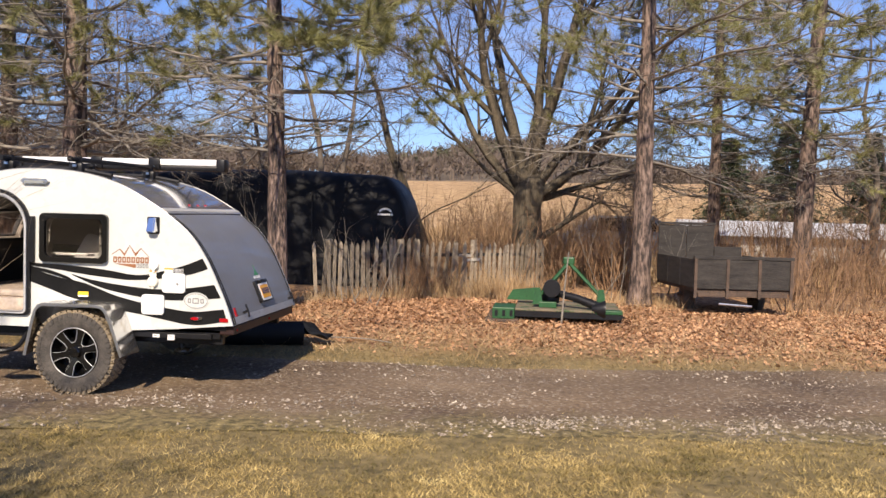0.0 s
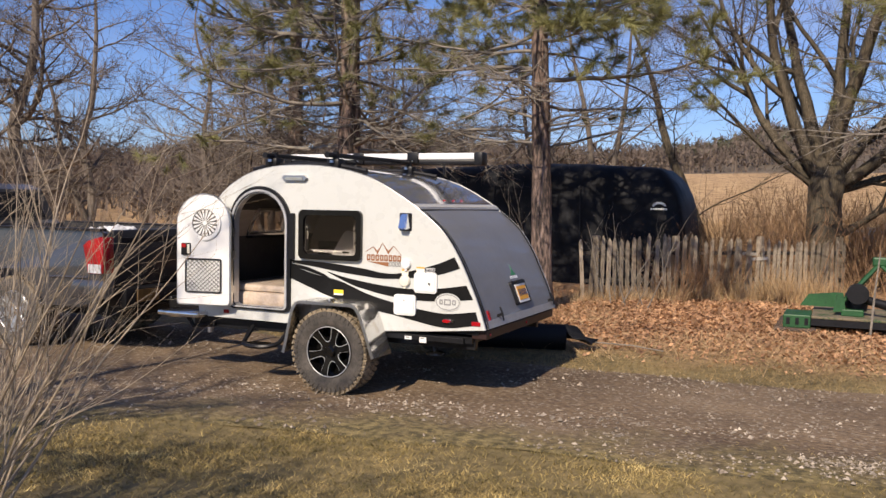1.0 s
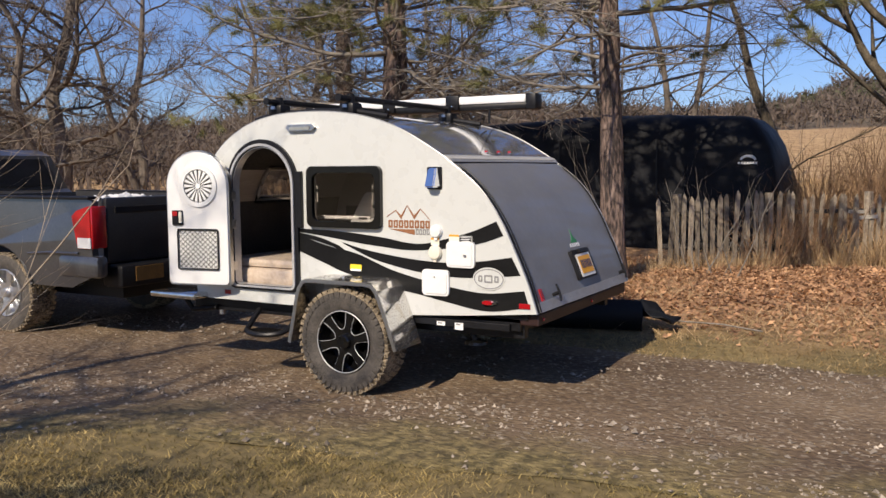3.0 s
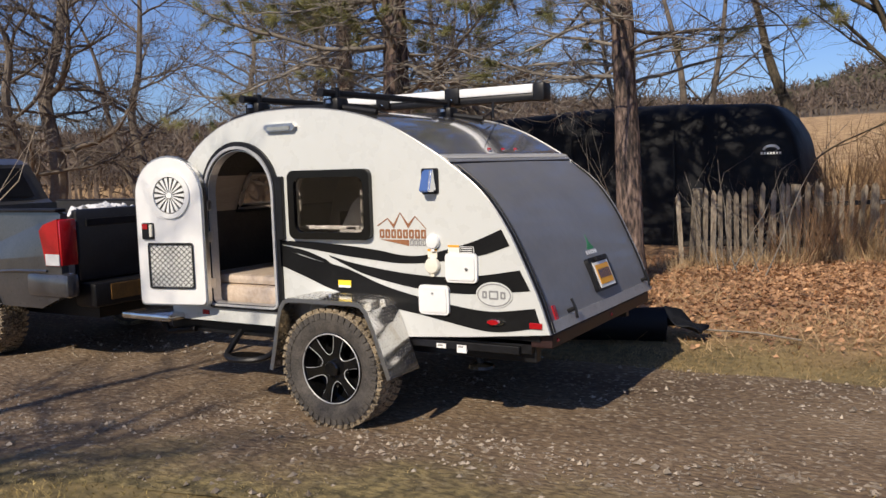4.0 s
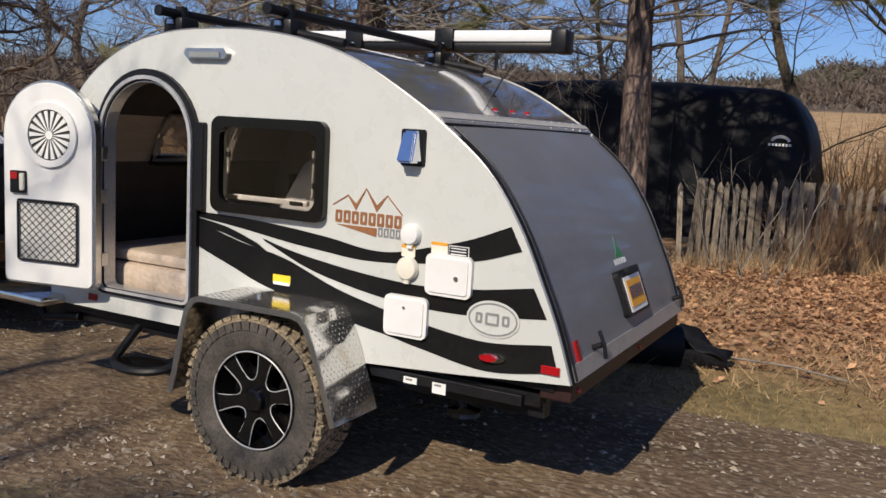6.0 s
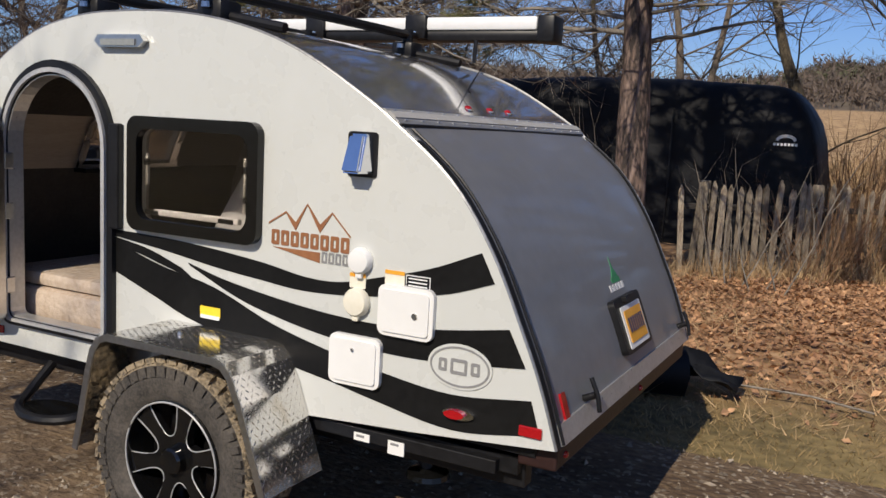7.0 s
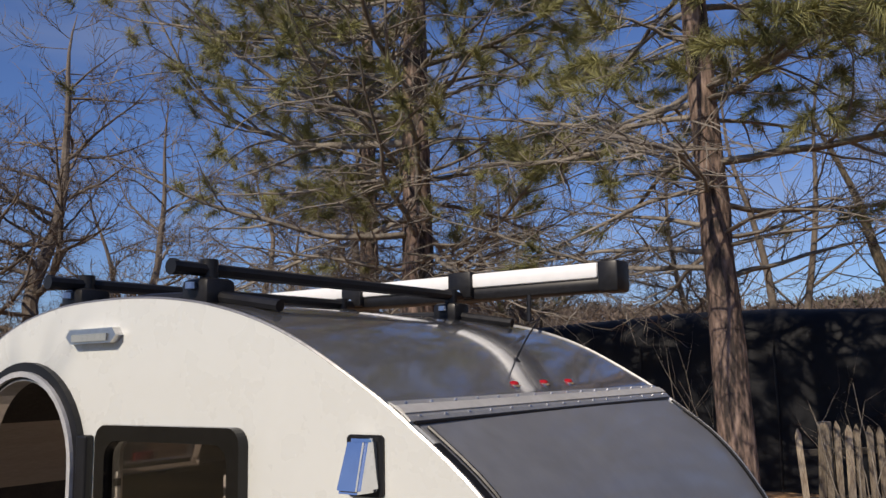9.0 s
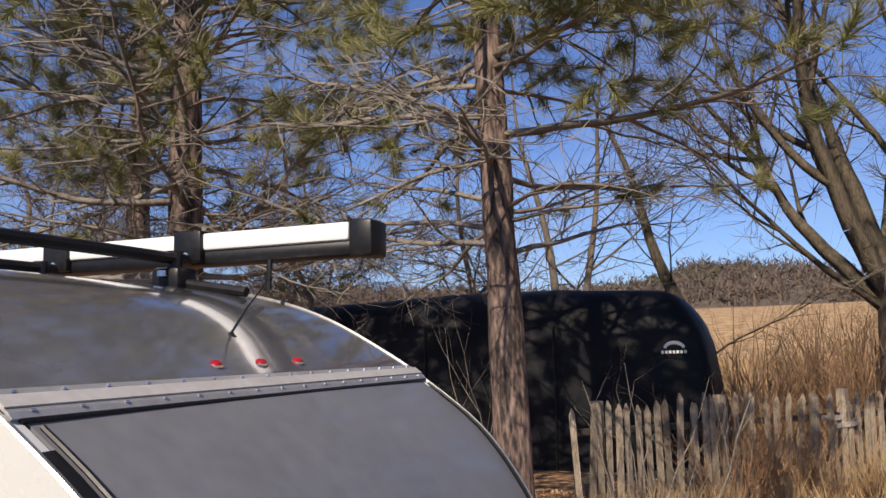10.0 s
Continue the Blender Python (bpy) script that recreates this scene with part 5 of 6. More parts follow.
for x in (0.10, 1.22):
    w = part("wheel", spun([(0.10, 0.0), (0.20, 0.01), (0.26, 0.03), (0.27, 0.08), (0.26, 0.13), (0.20, 0.15), (0.10, 0.16)], (x, 0.9, 0.25), "x", 24), RUBBER, ut, "worn black tyre", True)
    part("rim", spun([(0.11, -0.004), (0.05, 0.03), (0.02, 0.03)], (x, 0.9, 0.25), "x", 16), RUST, w)
part("rear_bar", tube([(0.35, -0.06, 0.20), (0.85, -0.07, 0.17)], 0.02, 6), ALU, ut, "bent pale metal bar")

# ---------------- black rolled tarp by the camper ----------------
tarp = thing("rolled_tarp", (-2.6, 9.5, height(-2.6, 9.5)), "rolled black tarp lying on the ground behind the camper", "tarp")
bm = tube([(-4.1, 9.05, 0.13), (-3.5, 9.2, 0.15), (-2.95, 9.42, 0.15), (-2.62, 9.56, 0.15)], [0.10, 0.125, 0.13, 0.14], 14)
for v in bm.verts:
    v.co += rand_dir(random) * 0.012
part("roll", bm, CLOTH, tarp, "", True)
bm = bmesh.new()
grid = []
for i in range(9):
    f = i / 8
    row = []
    for k in range(7):
        g = k / 6 - 0.5
        wob = noise.noise((f * 3, g * 5, 2.0))
        row.append(bm.verts.new((-2.68 + 0.36 * f, 9.60 + 0.30 * g + 0.04 * wob, 0.15 - 0.05 * f + 0.22 * abs(g) * (1 - f) + 0.07 * wob)))
    grid.append(row)
for a, b in zip(grid, grid[1:]):
    for k in range(6):
        bm.faces.new((a[k], a[k + 1], b[k + 1], b[k]))
part("loose_flap", bm, CLOTH, tarp, "ragged loose end", True).modifiers.new("solid", "SOLIDIFY").thickness = 0.008
part("stick", tube([(-2.35, 9.66, 0.10), (-1.95, 9.72, 0.09), (-1.62, 9.70, 0.06)], 0.007, 5), LIMB, None)
bpy.data.objects["stick"].name = "fallen_stick"
tagged(bpy.data.objects["fallen_stick"], "thin dead stick on the leaves", "stick")

# ---------------- pickup truck ----------------
truck = thing("pickup_truck", (-8.8, 7.72, 0), "dark grey pickup truck with closed tailgate in front of the camper", "truck")
TX, TYA, TYB = -6.16, 6.80, 8.64
WX, WR = -7.42, 0.385
wheelarch = [(WX + 0.46 * math.cos(a), 0.40 + 0.46 * math.sin(a)) for a in np.linspace(-0.10, math.pi + 0.10, 20)]
bedside = [(TX, 0.62), (TX + 0.005, 0.95), (TX - 0.01, 1.27), (TX - 0.05, 1.285), (-8.67, 1.30), (-8.67, 0.50)] + [(x, max(z, 0.50)) for x, z in wheelarch[::-1]] + [(TX - 0.30, 0.50)]


def body_side(y, out, nm):
    """A curved side skin: its waist stands out."""
    bm = plate(bedside, [], 0, 1)
    for v in bm.verts:
        k = v.co.y
        b = 0.05 * math.sin(math.pi * min(1, max(0, (v.co.z - 0.4) / 0.95)))
        v.co.y = y + out * (b - 0.06 * k)
    return part(nm, bm, TRUCK, truck, "dark grey metallic bed side", True)


for y, out in ((TYA + 0.02, -1), (TYB - 0.02, 1)):
    body_side(y, out, "bed_side")
    part("wheel_arch", tube([(x, y + out * 0.03, max(z, 0.5)) for x, z in wheelarch], 0.018, 6), BLACK, truck)
    part("bed_rail", box((-8.67, y - 0.05, 1.288), (TX - 0.02, y + 0.05, 1.315), 0.01), BLACK, truck, "black plastic bed rail cap")
    tl = part("tail_lamp", plate([(TX + 0.012, 0.86), (TX + 0.012, 1.235), (TX - 0.15, 1.19), (TX - 0.21, 1.14), (TX - 0.15, 0.86)], [], y + out * 0.010, y + out * 0.062), RED, truck, "tall red tail lamp over a clear lens")
    part("rear_lens", box((TX - 0.01, y - 0.09 if out > 0 else y - 0.055, 0.86), (TX + 0.03, y + 0.055 if out > 0 else y + 0.09, 1.23), 0.012), RED, tl, "", True)
    part("reverse_lens", plate([(TX + 0.016, 0.865), (TX + 0.016, 0.955), (TX - 0.145, 0.955), (TX - 0.145, 0.865)], [], y + out * 0.06, y + out * 0.067), CLEAR, tl, "clear reverse lens")
    part("bumper_corner", box((TX - 0.42, y - 0.06, 0.60), (TX + 0.08, y + 0.06, 0.80), 0.04), TRUCK, truck, "", True)
    part("side_crease", tube([(TX - 0.16, y + out * 0.05, 0.815), (TX - 0.55, y + out * 0.055, 0.81), (-6.98, y + out * 0.045, 0.79)], 0.012, 6), TRUCK, truck, "", True)
tgate = part("tailgate", box((TX - 0.05, TYA + 0.12, 0.72), (TX + 0.015, TYB - 0.12, 1.30), 0.02), TAILGATE_SHADE, truck, "closed grey tailgate, its shade painted into the colour", True)
part("tailgate_step", box((TX + 0.012, TYA + 0.2, 1.16), (TX + 0.030, TYB - 0.2, 1.22), 0.006), BLACK, tgate)
part("tailgate_handle", box((TX + 0.012, 7.6, 1.10), (TX + 0.04, 7.84, 1.15), 0.008), BLACK, tgate)
bpr = part("bumper", box((TX - 0.12, TYA + 0.16, 0.50), (TX + 0.13, TYB - 0.16, 0.70), 0.03), BLACK, truck, "dark rear bumper", True)
part("licence_plate", box((TX + 0.131, 7.1, 0.55), (TX + 0.136, 7.4, 0.68), 0.002), SHADEDPLATE, bpr, "orange licence plate, darkened to look shaded")
part("bed_front", box((-8.70, TYA + 0.05, 0.6), (-8.65, TYB - 0.05, 1.29)), TRUCK, truck)
part("bed_floor", box((-8.65, TYA + 0.06, 0.66), (TX - 0.05, TYB - 0.06, 0.72)), BLACK, truck)
cabp = [(x - 0.72, z) for x, z in ((-8.02, 0.48), (-8.0, 1.25), (-8.12, 1.33), (-8.22, 1.72), (-8.42, 1.79), (-9.7, 1.80), (-10.0, 1.70), (-10.45, 1.32), (-10.6, 1.20), (-11.4, 1.10), (-11.55, 0.95), (-11.55, 0.5), (-10.95, 0.48))]
bm = plate(cabp, [], TYA + 0.02, TYB - 0.02)
for v in bm.verts:
    if v.co.z > 1.3:
        v.co.y += (7.72 - v.co.y) * 0.16 * min(1, (v.co.z - 1.3) / 0.4)
part("cab", bm, TRUCK, truck, "grey metallic cab")
for out, y in ((-1, TYA + 0.055), (1, TYB - 0.055)):
    for x0, x1 in ((-9.70, -9.04), (-10.57, -9.78)):
        part("side_window", plate([(x0, 1.33), (x1, 1.33), (x1 - 0.06, 1.70), (x0 + (0.3 if x0 < -10 else 0.02), 1.70)], [], y + out * 0.02 - 0.0, y - out * 0.03), BLACK, truck, "dark side window")
part("rear_window", plate([(7.0, 1.36), (8.44, 1.36), (8.34, 1.68), (7.1, 1.68)], [], 0, 0.02, put=lambda a, d, z: (-8.835 + d - (z - 1.33) * 0.26 + 0.0, a, z)), BLACK, truck, "dark rear window")
for x in (WX, -11.2):
    wheel("wheel", truck, (x, TYA + 0.03, WR), -1, WR, 0.24, 0.225, RUBBER, SILVER, SILVER, 6, "dusty tyre on a silver wheel")
    wheel("wheel", truck, (x, TYB - 0.03, WR), 1, WR, 0.24, 0.225, RUBBER, SILVER, SILVER, 6, "dusty tyre on a silver wheel")
part("chassis", box((-11.9, 7.2, 0.36), (TX - 0.15, 8.24, 0.56)), BLACK, truck)
part("hitch", box((TX + 0.05, 7.62, 0.42), (TX + 0.30, 7.70, 0.49), 0.005), BLACK, truck)
bm = bmesh.new()
bmesh.ops.create_grid(bm, x_segments=22, y_segments=10, size=0.5)
for v in bm.verts:
    w = noise.noise((v.co.x * 9, v.co.y * 9, 1.0))
    v.co = Vector((TX - 1.25 + v.co.x * 0.5, 8.05 + v.co.y * 0.4, 1.20 + 0.07 * w - 0.25 * (abs(v.co.x) ** 3 + abs(v.co.y) ** 3)))
part("load", bm, pale, None)
bpy.data.objects["load"].name = "plastic_sheet"
tagged(bpy.data.objects["plastic_sheet"], "crumpled pale plastic sheet in the truck bed", "sheet")

truck.matrix_basis = pose(-0.21, 0.06, 0) @ truck.matrix_basis @ Matrix.Diagonal((1, 1, 0.94, 1))

# ---------------- low shed far behind ----------------
sx, sy = 8.4, 31.0
sz = height(sx, sy)
shed = thing("shed", (sx, sy, sz), "long low shed with a white metal roof far behind", "shed")
part("wall", box((4.9, 29.6, sz - 0.2), (12.0, 32.6, 1.12), 0.0), SIDING, shed, "dull grey siding")
part("roof", plate([(29.2, 1.08), (33.0, 1.08), (31.1, 1.58)], [], 4.6, 12.3, put=lambda a, d, z: (d, a, z)), ROOFWHITE, shed, "white metal roof")
for x in (6.0, 8.2, 10.4):
    part("window", box((x - 0.4, 29.57, 0.2), (x + 0.4, 29.61, 0.8)), BLACK, shed, "dark window")

# ---------------- parked car glimpsed through the brush ----------------
cz = height(2.3, 26.5)
car = thing("parked_car", (2.3, 26.5, cz), "grey-blue car parked far behind the brush", "car")
CARBLUE = mat("car_grey_blue", (0.16, 0.18, 0.22), (0.2, 0.22, 0.26), 4, 0.3, 0.3, coat=0.8)
part("body", plate([(0.2, cz + 0.3), (0.15, cz + 0.75), (0.9, cz + 0.95), (1.5, cz + 1.42), (3.2, cz + 1.45), (3.9, cz + 1.0), (4.4, cz + 0.9), (4.45, cz + 0.3)], [], 26.0, 27.6), CARBLUE, car)
for pts in ([(1.25, cz + 0.98), (1.62, cz + 1.36), (2.3, cz + 1.38), (2.3, cz + 0.98)], [(2.4, cz + 0.98), (2.4, cz + 1.38), (3.1, cz + 1.38), (3.55, cz + 1.0)]):
    part("window", plate(pts, [], 25.985, 25.999), PAINTED_BLACK, car)
for x in (1.0, 3.6):
    for y in (25.97, 27.45):
        part("wheel", spun([(0.18, y), (0.31, y + 0.02), (0.32, y + 0.16), (0.18, y + 0.18)], (x, 0, cz + 0.32), "y", 20), RUBBER, car, "", True)


# ---------------- trees and brush ----------------
def grow(rng, out, tips, p, d, length, r, depth, kids=4.0, wander=0.18, lift=0.0, spread=(30, 65), shrink=(0.4, 0.65), first=0.25, step=0.22, taper=0.8):
    """One branch and, to the given depth, its side branches: rows for tubes() into out, twig ends into tips."""
    n = max(3, int(length / step))
    s = length / n
    for i in range(n):
        q = p + d * s
        ra, rb = r * (1 - taper * i / n), r * (1 - taper * (i + 1) / n)
        out.append((*p, ra, *q, rb))
        if depth > 0 and (i + 1) / n > first and rng.random() < kids / (n * (1 - first)):
            side = d.cross(rand_dir(rng))
            if side.length > 0.05:
                a = radians(rng.uniform(*spread))
                e = (d * math.cos(a) + side.normalized() * math.sin(a)).normalized()
                grow(rng, out, tips, q.copy(), e, length * rng.uniform(*shrink) * (1.1 - 0.45 * i / n), rb * rng.uniform(0.5, 0.72), depth - 1, kids, wander * 1.15, lift,
                     spread, shrink, 0.15, step * 0.8, taper)
        p = q
        d = (d + rand_dir(rng) * wander + Vector((0, 0, lift))).normalized()
    tips.append((p.copy(), d.copy()))


def whip(rng, out, p, d, L, w, wander=0.35, lift=0.03):
    """One fine twig of three pieces, kept as its four points and its width."""
    row = [tuple(p)]
    for _ in range(3):
        p = p + d * (L / 3)
        row.append(tuple(p))
        d = (d + rand_dir(rng) * wander + Vector((0, 0, lift))).normalized()
    out.append((row, w))
    return p, d


def whip_mesh(name, whips, material, parent, seed, label=""):
    """Tapered slivers along all the fine twigs of one tree."""
    rng = np.random.default_rng(seed)
    P = np.array([r for r, _ in whips], np.float32)
    w = np.array([v for _, v in whips], np.float32)[:, None] * 0.5
    side = np.cross(P[:, 3] - P[:, 0], rng.normal(0, 1, (len(P), 3)))
    side /= np.linalg.norm(side, axis=1, keepdims=True) + 1e-9
    s0, s1, s2 = side * w, side * w * 0.8, side * w * 0.55
    a, b, c, d = P[:, 0], P[:, 1], P[:, 2], P[:, 3]
    tris = [np.stack(t, 1) for t in ((a - s0, a + s0, b + s1), (a - s0, b + s1, b - s1), (b - s1, b + s1, c + s2), (b - s1, c + s2, c - s2), (c - s2, c + s2, d))]
    ob = tri_mesh(name, np.concatenate(tris), material, parent, label)
    ob["kind"] = "stuff"
    return ob


def tufts(ends, rng, count=120, size=(0.12, 0.20), back=0.22, width=0.005):
    """Brushes of long needles round live twig ends, swept forward and up."""
    P = np.array([tuple(p) for p, _ in ends])
    D = np.array([tuple(d) for _, d in ends]) + np.array([0, 0, 0.45])
    D /= np.linalg.norm(D, axis=1, keepdims=True)
    big = np.repeat(rng.uniform(0.75, 1.2, len(P)), count)[:, None]
    n = len(P) * count
    P, D = np.repeat(P, count, 0), np.repeat(D, count, 0)
    f = rng.uniform(0, 1, (n, 1))
    base = P - D * (back * f * big)
    w = rng.normal(0, 1, (n, 3))
    w -= D * np.sum(w * D, axis=1, keepdims=True)
    w /= np.linalg.norm(w, axis=1, keepdims=True)
    ang = np.clip(rng.normal(0.45, 0.26, (n, 1)) + 0.85 * f, 0.03, 1.7)
    go = D * np.cos(ang) + w * np.sin(ang)
    side = np.cross(go, rng.normal(0, 1, (n, 3)))
    side /= np.linalg.norm(side, axis=1, keepdims=True) + 1e-9
    tip = base + go * rng.uniform(*size, (n, 1)) * big
    tip[:, 2] -= 0.012 * rng.random(n)
    return np.stack([base - side * width / 2, base + side * width / 2, tip], 1)


def bough(rng, wood, whips, ends, p, d, L, r, alive=0.0, upturn=0.02, sides=5.0, dense=14.0, flat=0.6, twig=(0.14, 0.42), wander=0.14, width=0.008, fork=(35, 70)):
    """A limb with side branches, each set with fine twigs; live twig ends go into ends."""
    n = max(4, int(L / 0.17))
    s = L / n
    for i in range(n):
        f = (i + 1) / n
        q = p + d * s
        wood.append((*p, r * (1 - 0.85 * i / n), *q, r * (1 - 0.85 * f)))
        if f > 0.14 and rng.random() < sides * s * (1.25 - 0.3 * f):
            side = d.cross(Vector((rng.uniform(-flat, flat), rng.uniform(-flat, flat), 1))) * rng.choice((-1, 1))
            a = radians(rng.uniform(*fork))
            e = (d * math.cos(a) + side.normalized() * math.sin(a)).normalized()
            M = min(1.5, max(0.28, L * rng.uniform(0.2, 0.5) * (1.15 - 0.6 * f)))
            m = max(3, int(M / 0.16))
            c, rs_ = q.copy(), max(0.0045, r * (1 - 0.85 * f) * rng.uniform(0.4, 0.65))
            for k in range(m):
                c2 = c + e * (M / m)
                ra, rb = rs_ * (1 - 0.75 * k / m), rs_ * (1 - 0.75 * (k + 1) / m)
                wood.append((*c, ra, *c2, rb))
                for _ in range(int(dense * M / m + rng.random())):
                    g = (e * rng.uniform(0.3, 1.1) + rand_dir(rng) * 0.9).normalized()
                    tip = whip(rng, whips, c.lerp(c2, rng.random()), g, rng.uniform(*twig) * (1.1 - 0.35 * k / m), width, 0.35, upturn)
                    if rng.random() < alive * 0.07:
                        ends.append(tip)
                c = c2
                e = (e + rand_dir(rng) * wander * 1.9 + Vector((0, 0, upturn))).normalized()
            if rng.random() < alive:
                ends.append((c.copy(), e.copy()))
        p = q
        d = (d + rand_dir(rng) * wander + Vector((0, 0, upturn * (0.2 + 1.6 * f)))).normalized()
    for _ in range(5):
        whip(rng, whips, p, (d + rand_dir(rng) * 0.6).normalized(), rng.uniform(*twig), width)
    if rng.random() < alive:
        ends.append((p.copy(), d.copy()))


def trunk_tube(rng, p, top, r0, r1, flare=1.35, lean=(0, 0), wob=0.05, n=22):
    pts, rad = [], []
    for i in range(n + 1):
        f = i / n
        z = top * f
        pts.append((p[0] + lean[0] * f + wob * math.sin(3 * f + p[0]) * f, p[1] + lean[1] * f + wob * math.cos(4 * f + p[1]) * f, p[2] - 0.1 + z))
        rad.append((r0 + (r1 - r0) * f) * (1 + (flare - 1) * math.exp(-z / 0.22)))
    return pts, rad


def pine(at, tall, r0, seed, label, live=3.0, reach=3.2, first=1.9, limbs_per=3.2, gap=0.32, lean=(0, 0), needle=0.0055, count=115, alive=0.5, seen=6.4, dense=13.0):
    """A pine whose lower limbs are bare and twiggy; above the height named seen it is drawn more coarsely."""
    rng, nrg = random.Random(seed), np.random.default_rng(seed)
    z0 = height(*at)
    tree = thing("pine_tree", (at[0], at[1], z0), label, "tree", "pines along the fence")
    pts, rad = trunk_tube(rng, (at[0], at[1], z0), tall, r0, 0.05, lean=lean, n=44)
    bm = tube(pts, rad, 22)
    for v in bm.verts:
        k = noise.noise((v.co.x * 9, v.co.y * 9, v.co.z * 2.5)) + 0.6 * noise.noise((v.co.x * 22, v.co.y * 22, v.co.z * 6))
        ax = Vector((at[0] + lean[0] * v.co.z / tall, at[1] + lean[1] * v.co.z / tall, v.co.z))
        v.co += (v.co - ax) * 0.13 * k
    part("trunk", bm, BARK, tree, "scaly reddish-grey pine trunk", True)
    whips, ends, high = [], [], []
    z = first
    while z < tall - 0.4:
        f = z / tall
        top = z > seen
        for _ in range(int(limbs_per * (0.6 if top else 1) + rng.random())):
            a = rng.uniform(0, 2 * math.pi)
            k = min(int(f * 44), 43)
            b = Vector(pts[k]).lerp(Vector(pts[k + 1]), f * 44 - k)
            b.z = z0 + z + rng.uniform(-0.12, 0.12)
            up = smooth01(live - 0.5, live + 0.9, z + rng.uniform(-0.4, 0.4))
            L = reach * (1.05 - 0.75 * max(0, f - 0.25)) * rng.uniform(0.45, 1.0) * (0.75 + 0.25 * up)
            d = Vector((math.cos(a), math.sin(a), rng.uniform(-0.18, 0.22))).normalized()
            wood = []
            bough(rng, wood, whips, high if top else ends, b, d, L, 0.012 + 0.009 * L * rng.uniform(0.7, 1.2), alive * up, 0.022 if up > 0.5 else 0.006, 2.2 if top else 5.2, 1.5 if top else dense * (1.0 - 0.35 * up))
            tubes("limb", wood, LIMB, tree, 3)
        z += gap * rng.uniform(0.7, 1.3)
    whip_mesh("twig_haze", whips, LIMB, tree, seed, "fine dead twigs")
    mesh = [tufts(ends, nrg, count, width=needle)]
    if high:
        mesh.append(tufts(high, nrg, 26, (0.14, 0.24), 0.22, 0.022))
    tri_mesh("crown", np.concatenate(mesh), NEEDLE, tree, "olive-green needle brushes at the twig ends")
    return tree


def bare_tree(at, tall, r0, seed, label, stems=2, limbs=9, kids=6.0, lean=(0, 0), material=None, thick=0.5, name="bare_tree"):
    """Leaders from the ground, each with limbs along it."""
    rng = random.Random(seed)
    z0 = height(*at)
    tree = thing(name, (at[0], at[1], z0), label, "tree", "bare trees behind the yard")
    for k in range(stems):
        a = 2 * math.pi * (k + rng.uniform(-0.3, 0.3)) / stems + seed
        t = rng.uniform(0.05, 0.32) if stems > 1 else 0.0
        H = tall * rng.uniform(0.8, 1.05)
        top = (at[0] + lean[0] + math.cos(a) * t * H, at[1] + lean[1] + math.sin(a) * t * H)
        pts, rad, n = [], [], 16
        for i in range(n + 1):
            f = i / n
            w = 0.03 * H
            pts.append((at[0] + (top[0] - at[0]) * f ** 1.2 + w * noise.noise((f * 3, seed, k)), at[1] + (top[1] - at[1]) * f ** 1.2 + w * noise.noise((f * 3, seed, k + 9)), z0 - 0.1 + H * f))
            rad.append(r0 * (0.8 if k else 1.0) * (1 - 0.9 * f) * (1 + 0.35 * math.exp(-f * H / 0.25)) + 0.004)
        part("trunk", tube(pts, rad, 10), material or TWIG, tree, "", True)
        for m in range(limbs):
            f = 0.22 + 0.74 * (m + rng.random()) / limbs
            i = min(int(f * n), n - 1)
            p = Vector(pts[i]).lerp(Vector(pts[i + 1]), f * n - i)
            b = rng.uniform(0, 2 * math.pi)
            d = Vector((math.cos(b), math.sin(b), rng.uniform(0.25, 0.95))).normalized()
            wood, tips = [], []
            grow(rng, wood, tips, p, d, H * rng.uniform(0.28, 0.46) * (1.15 - 0.6 * f), max(0.008, rad[i] * thick * rng.uniform(0.7, 1.1)), 2, kids, 0.15, 0.02, (25, 60), (0.36, 0.62), 0.12, 0.22)
            tubes("limb", wood, material or TWIG, tree, 3)
    return tree


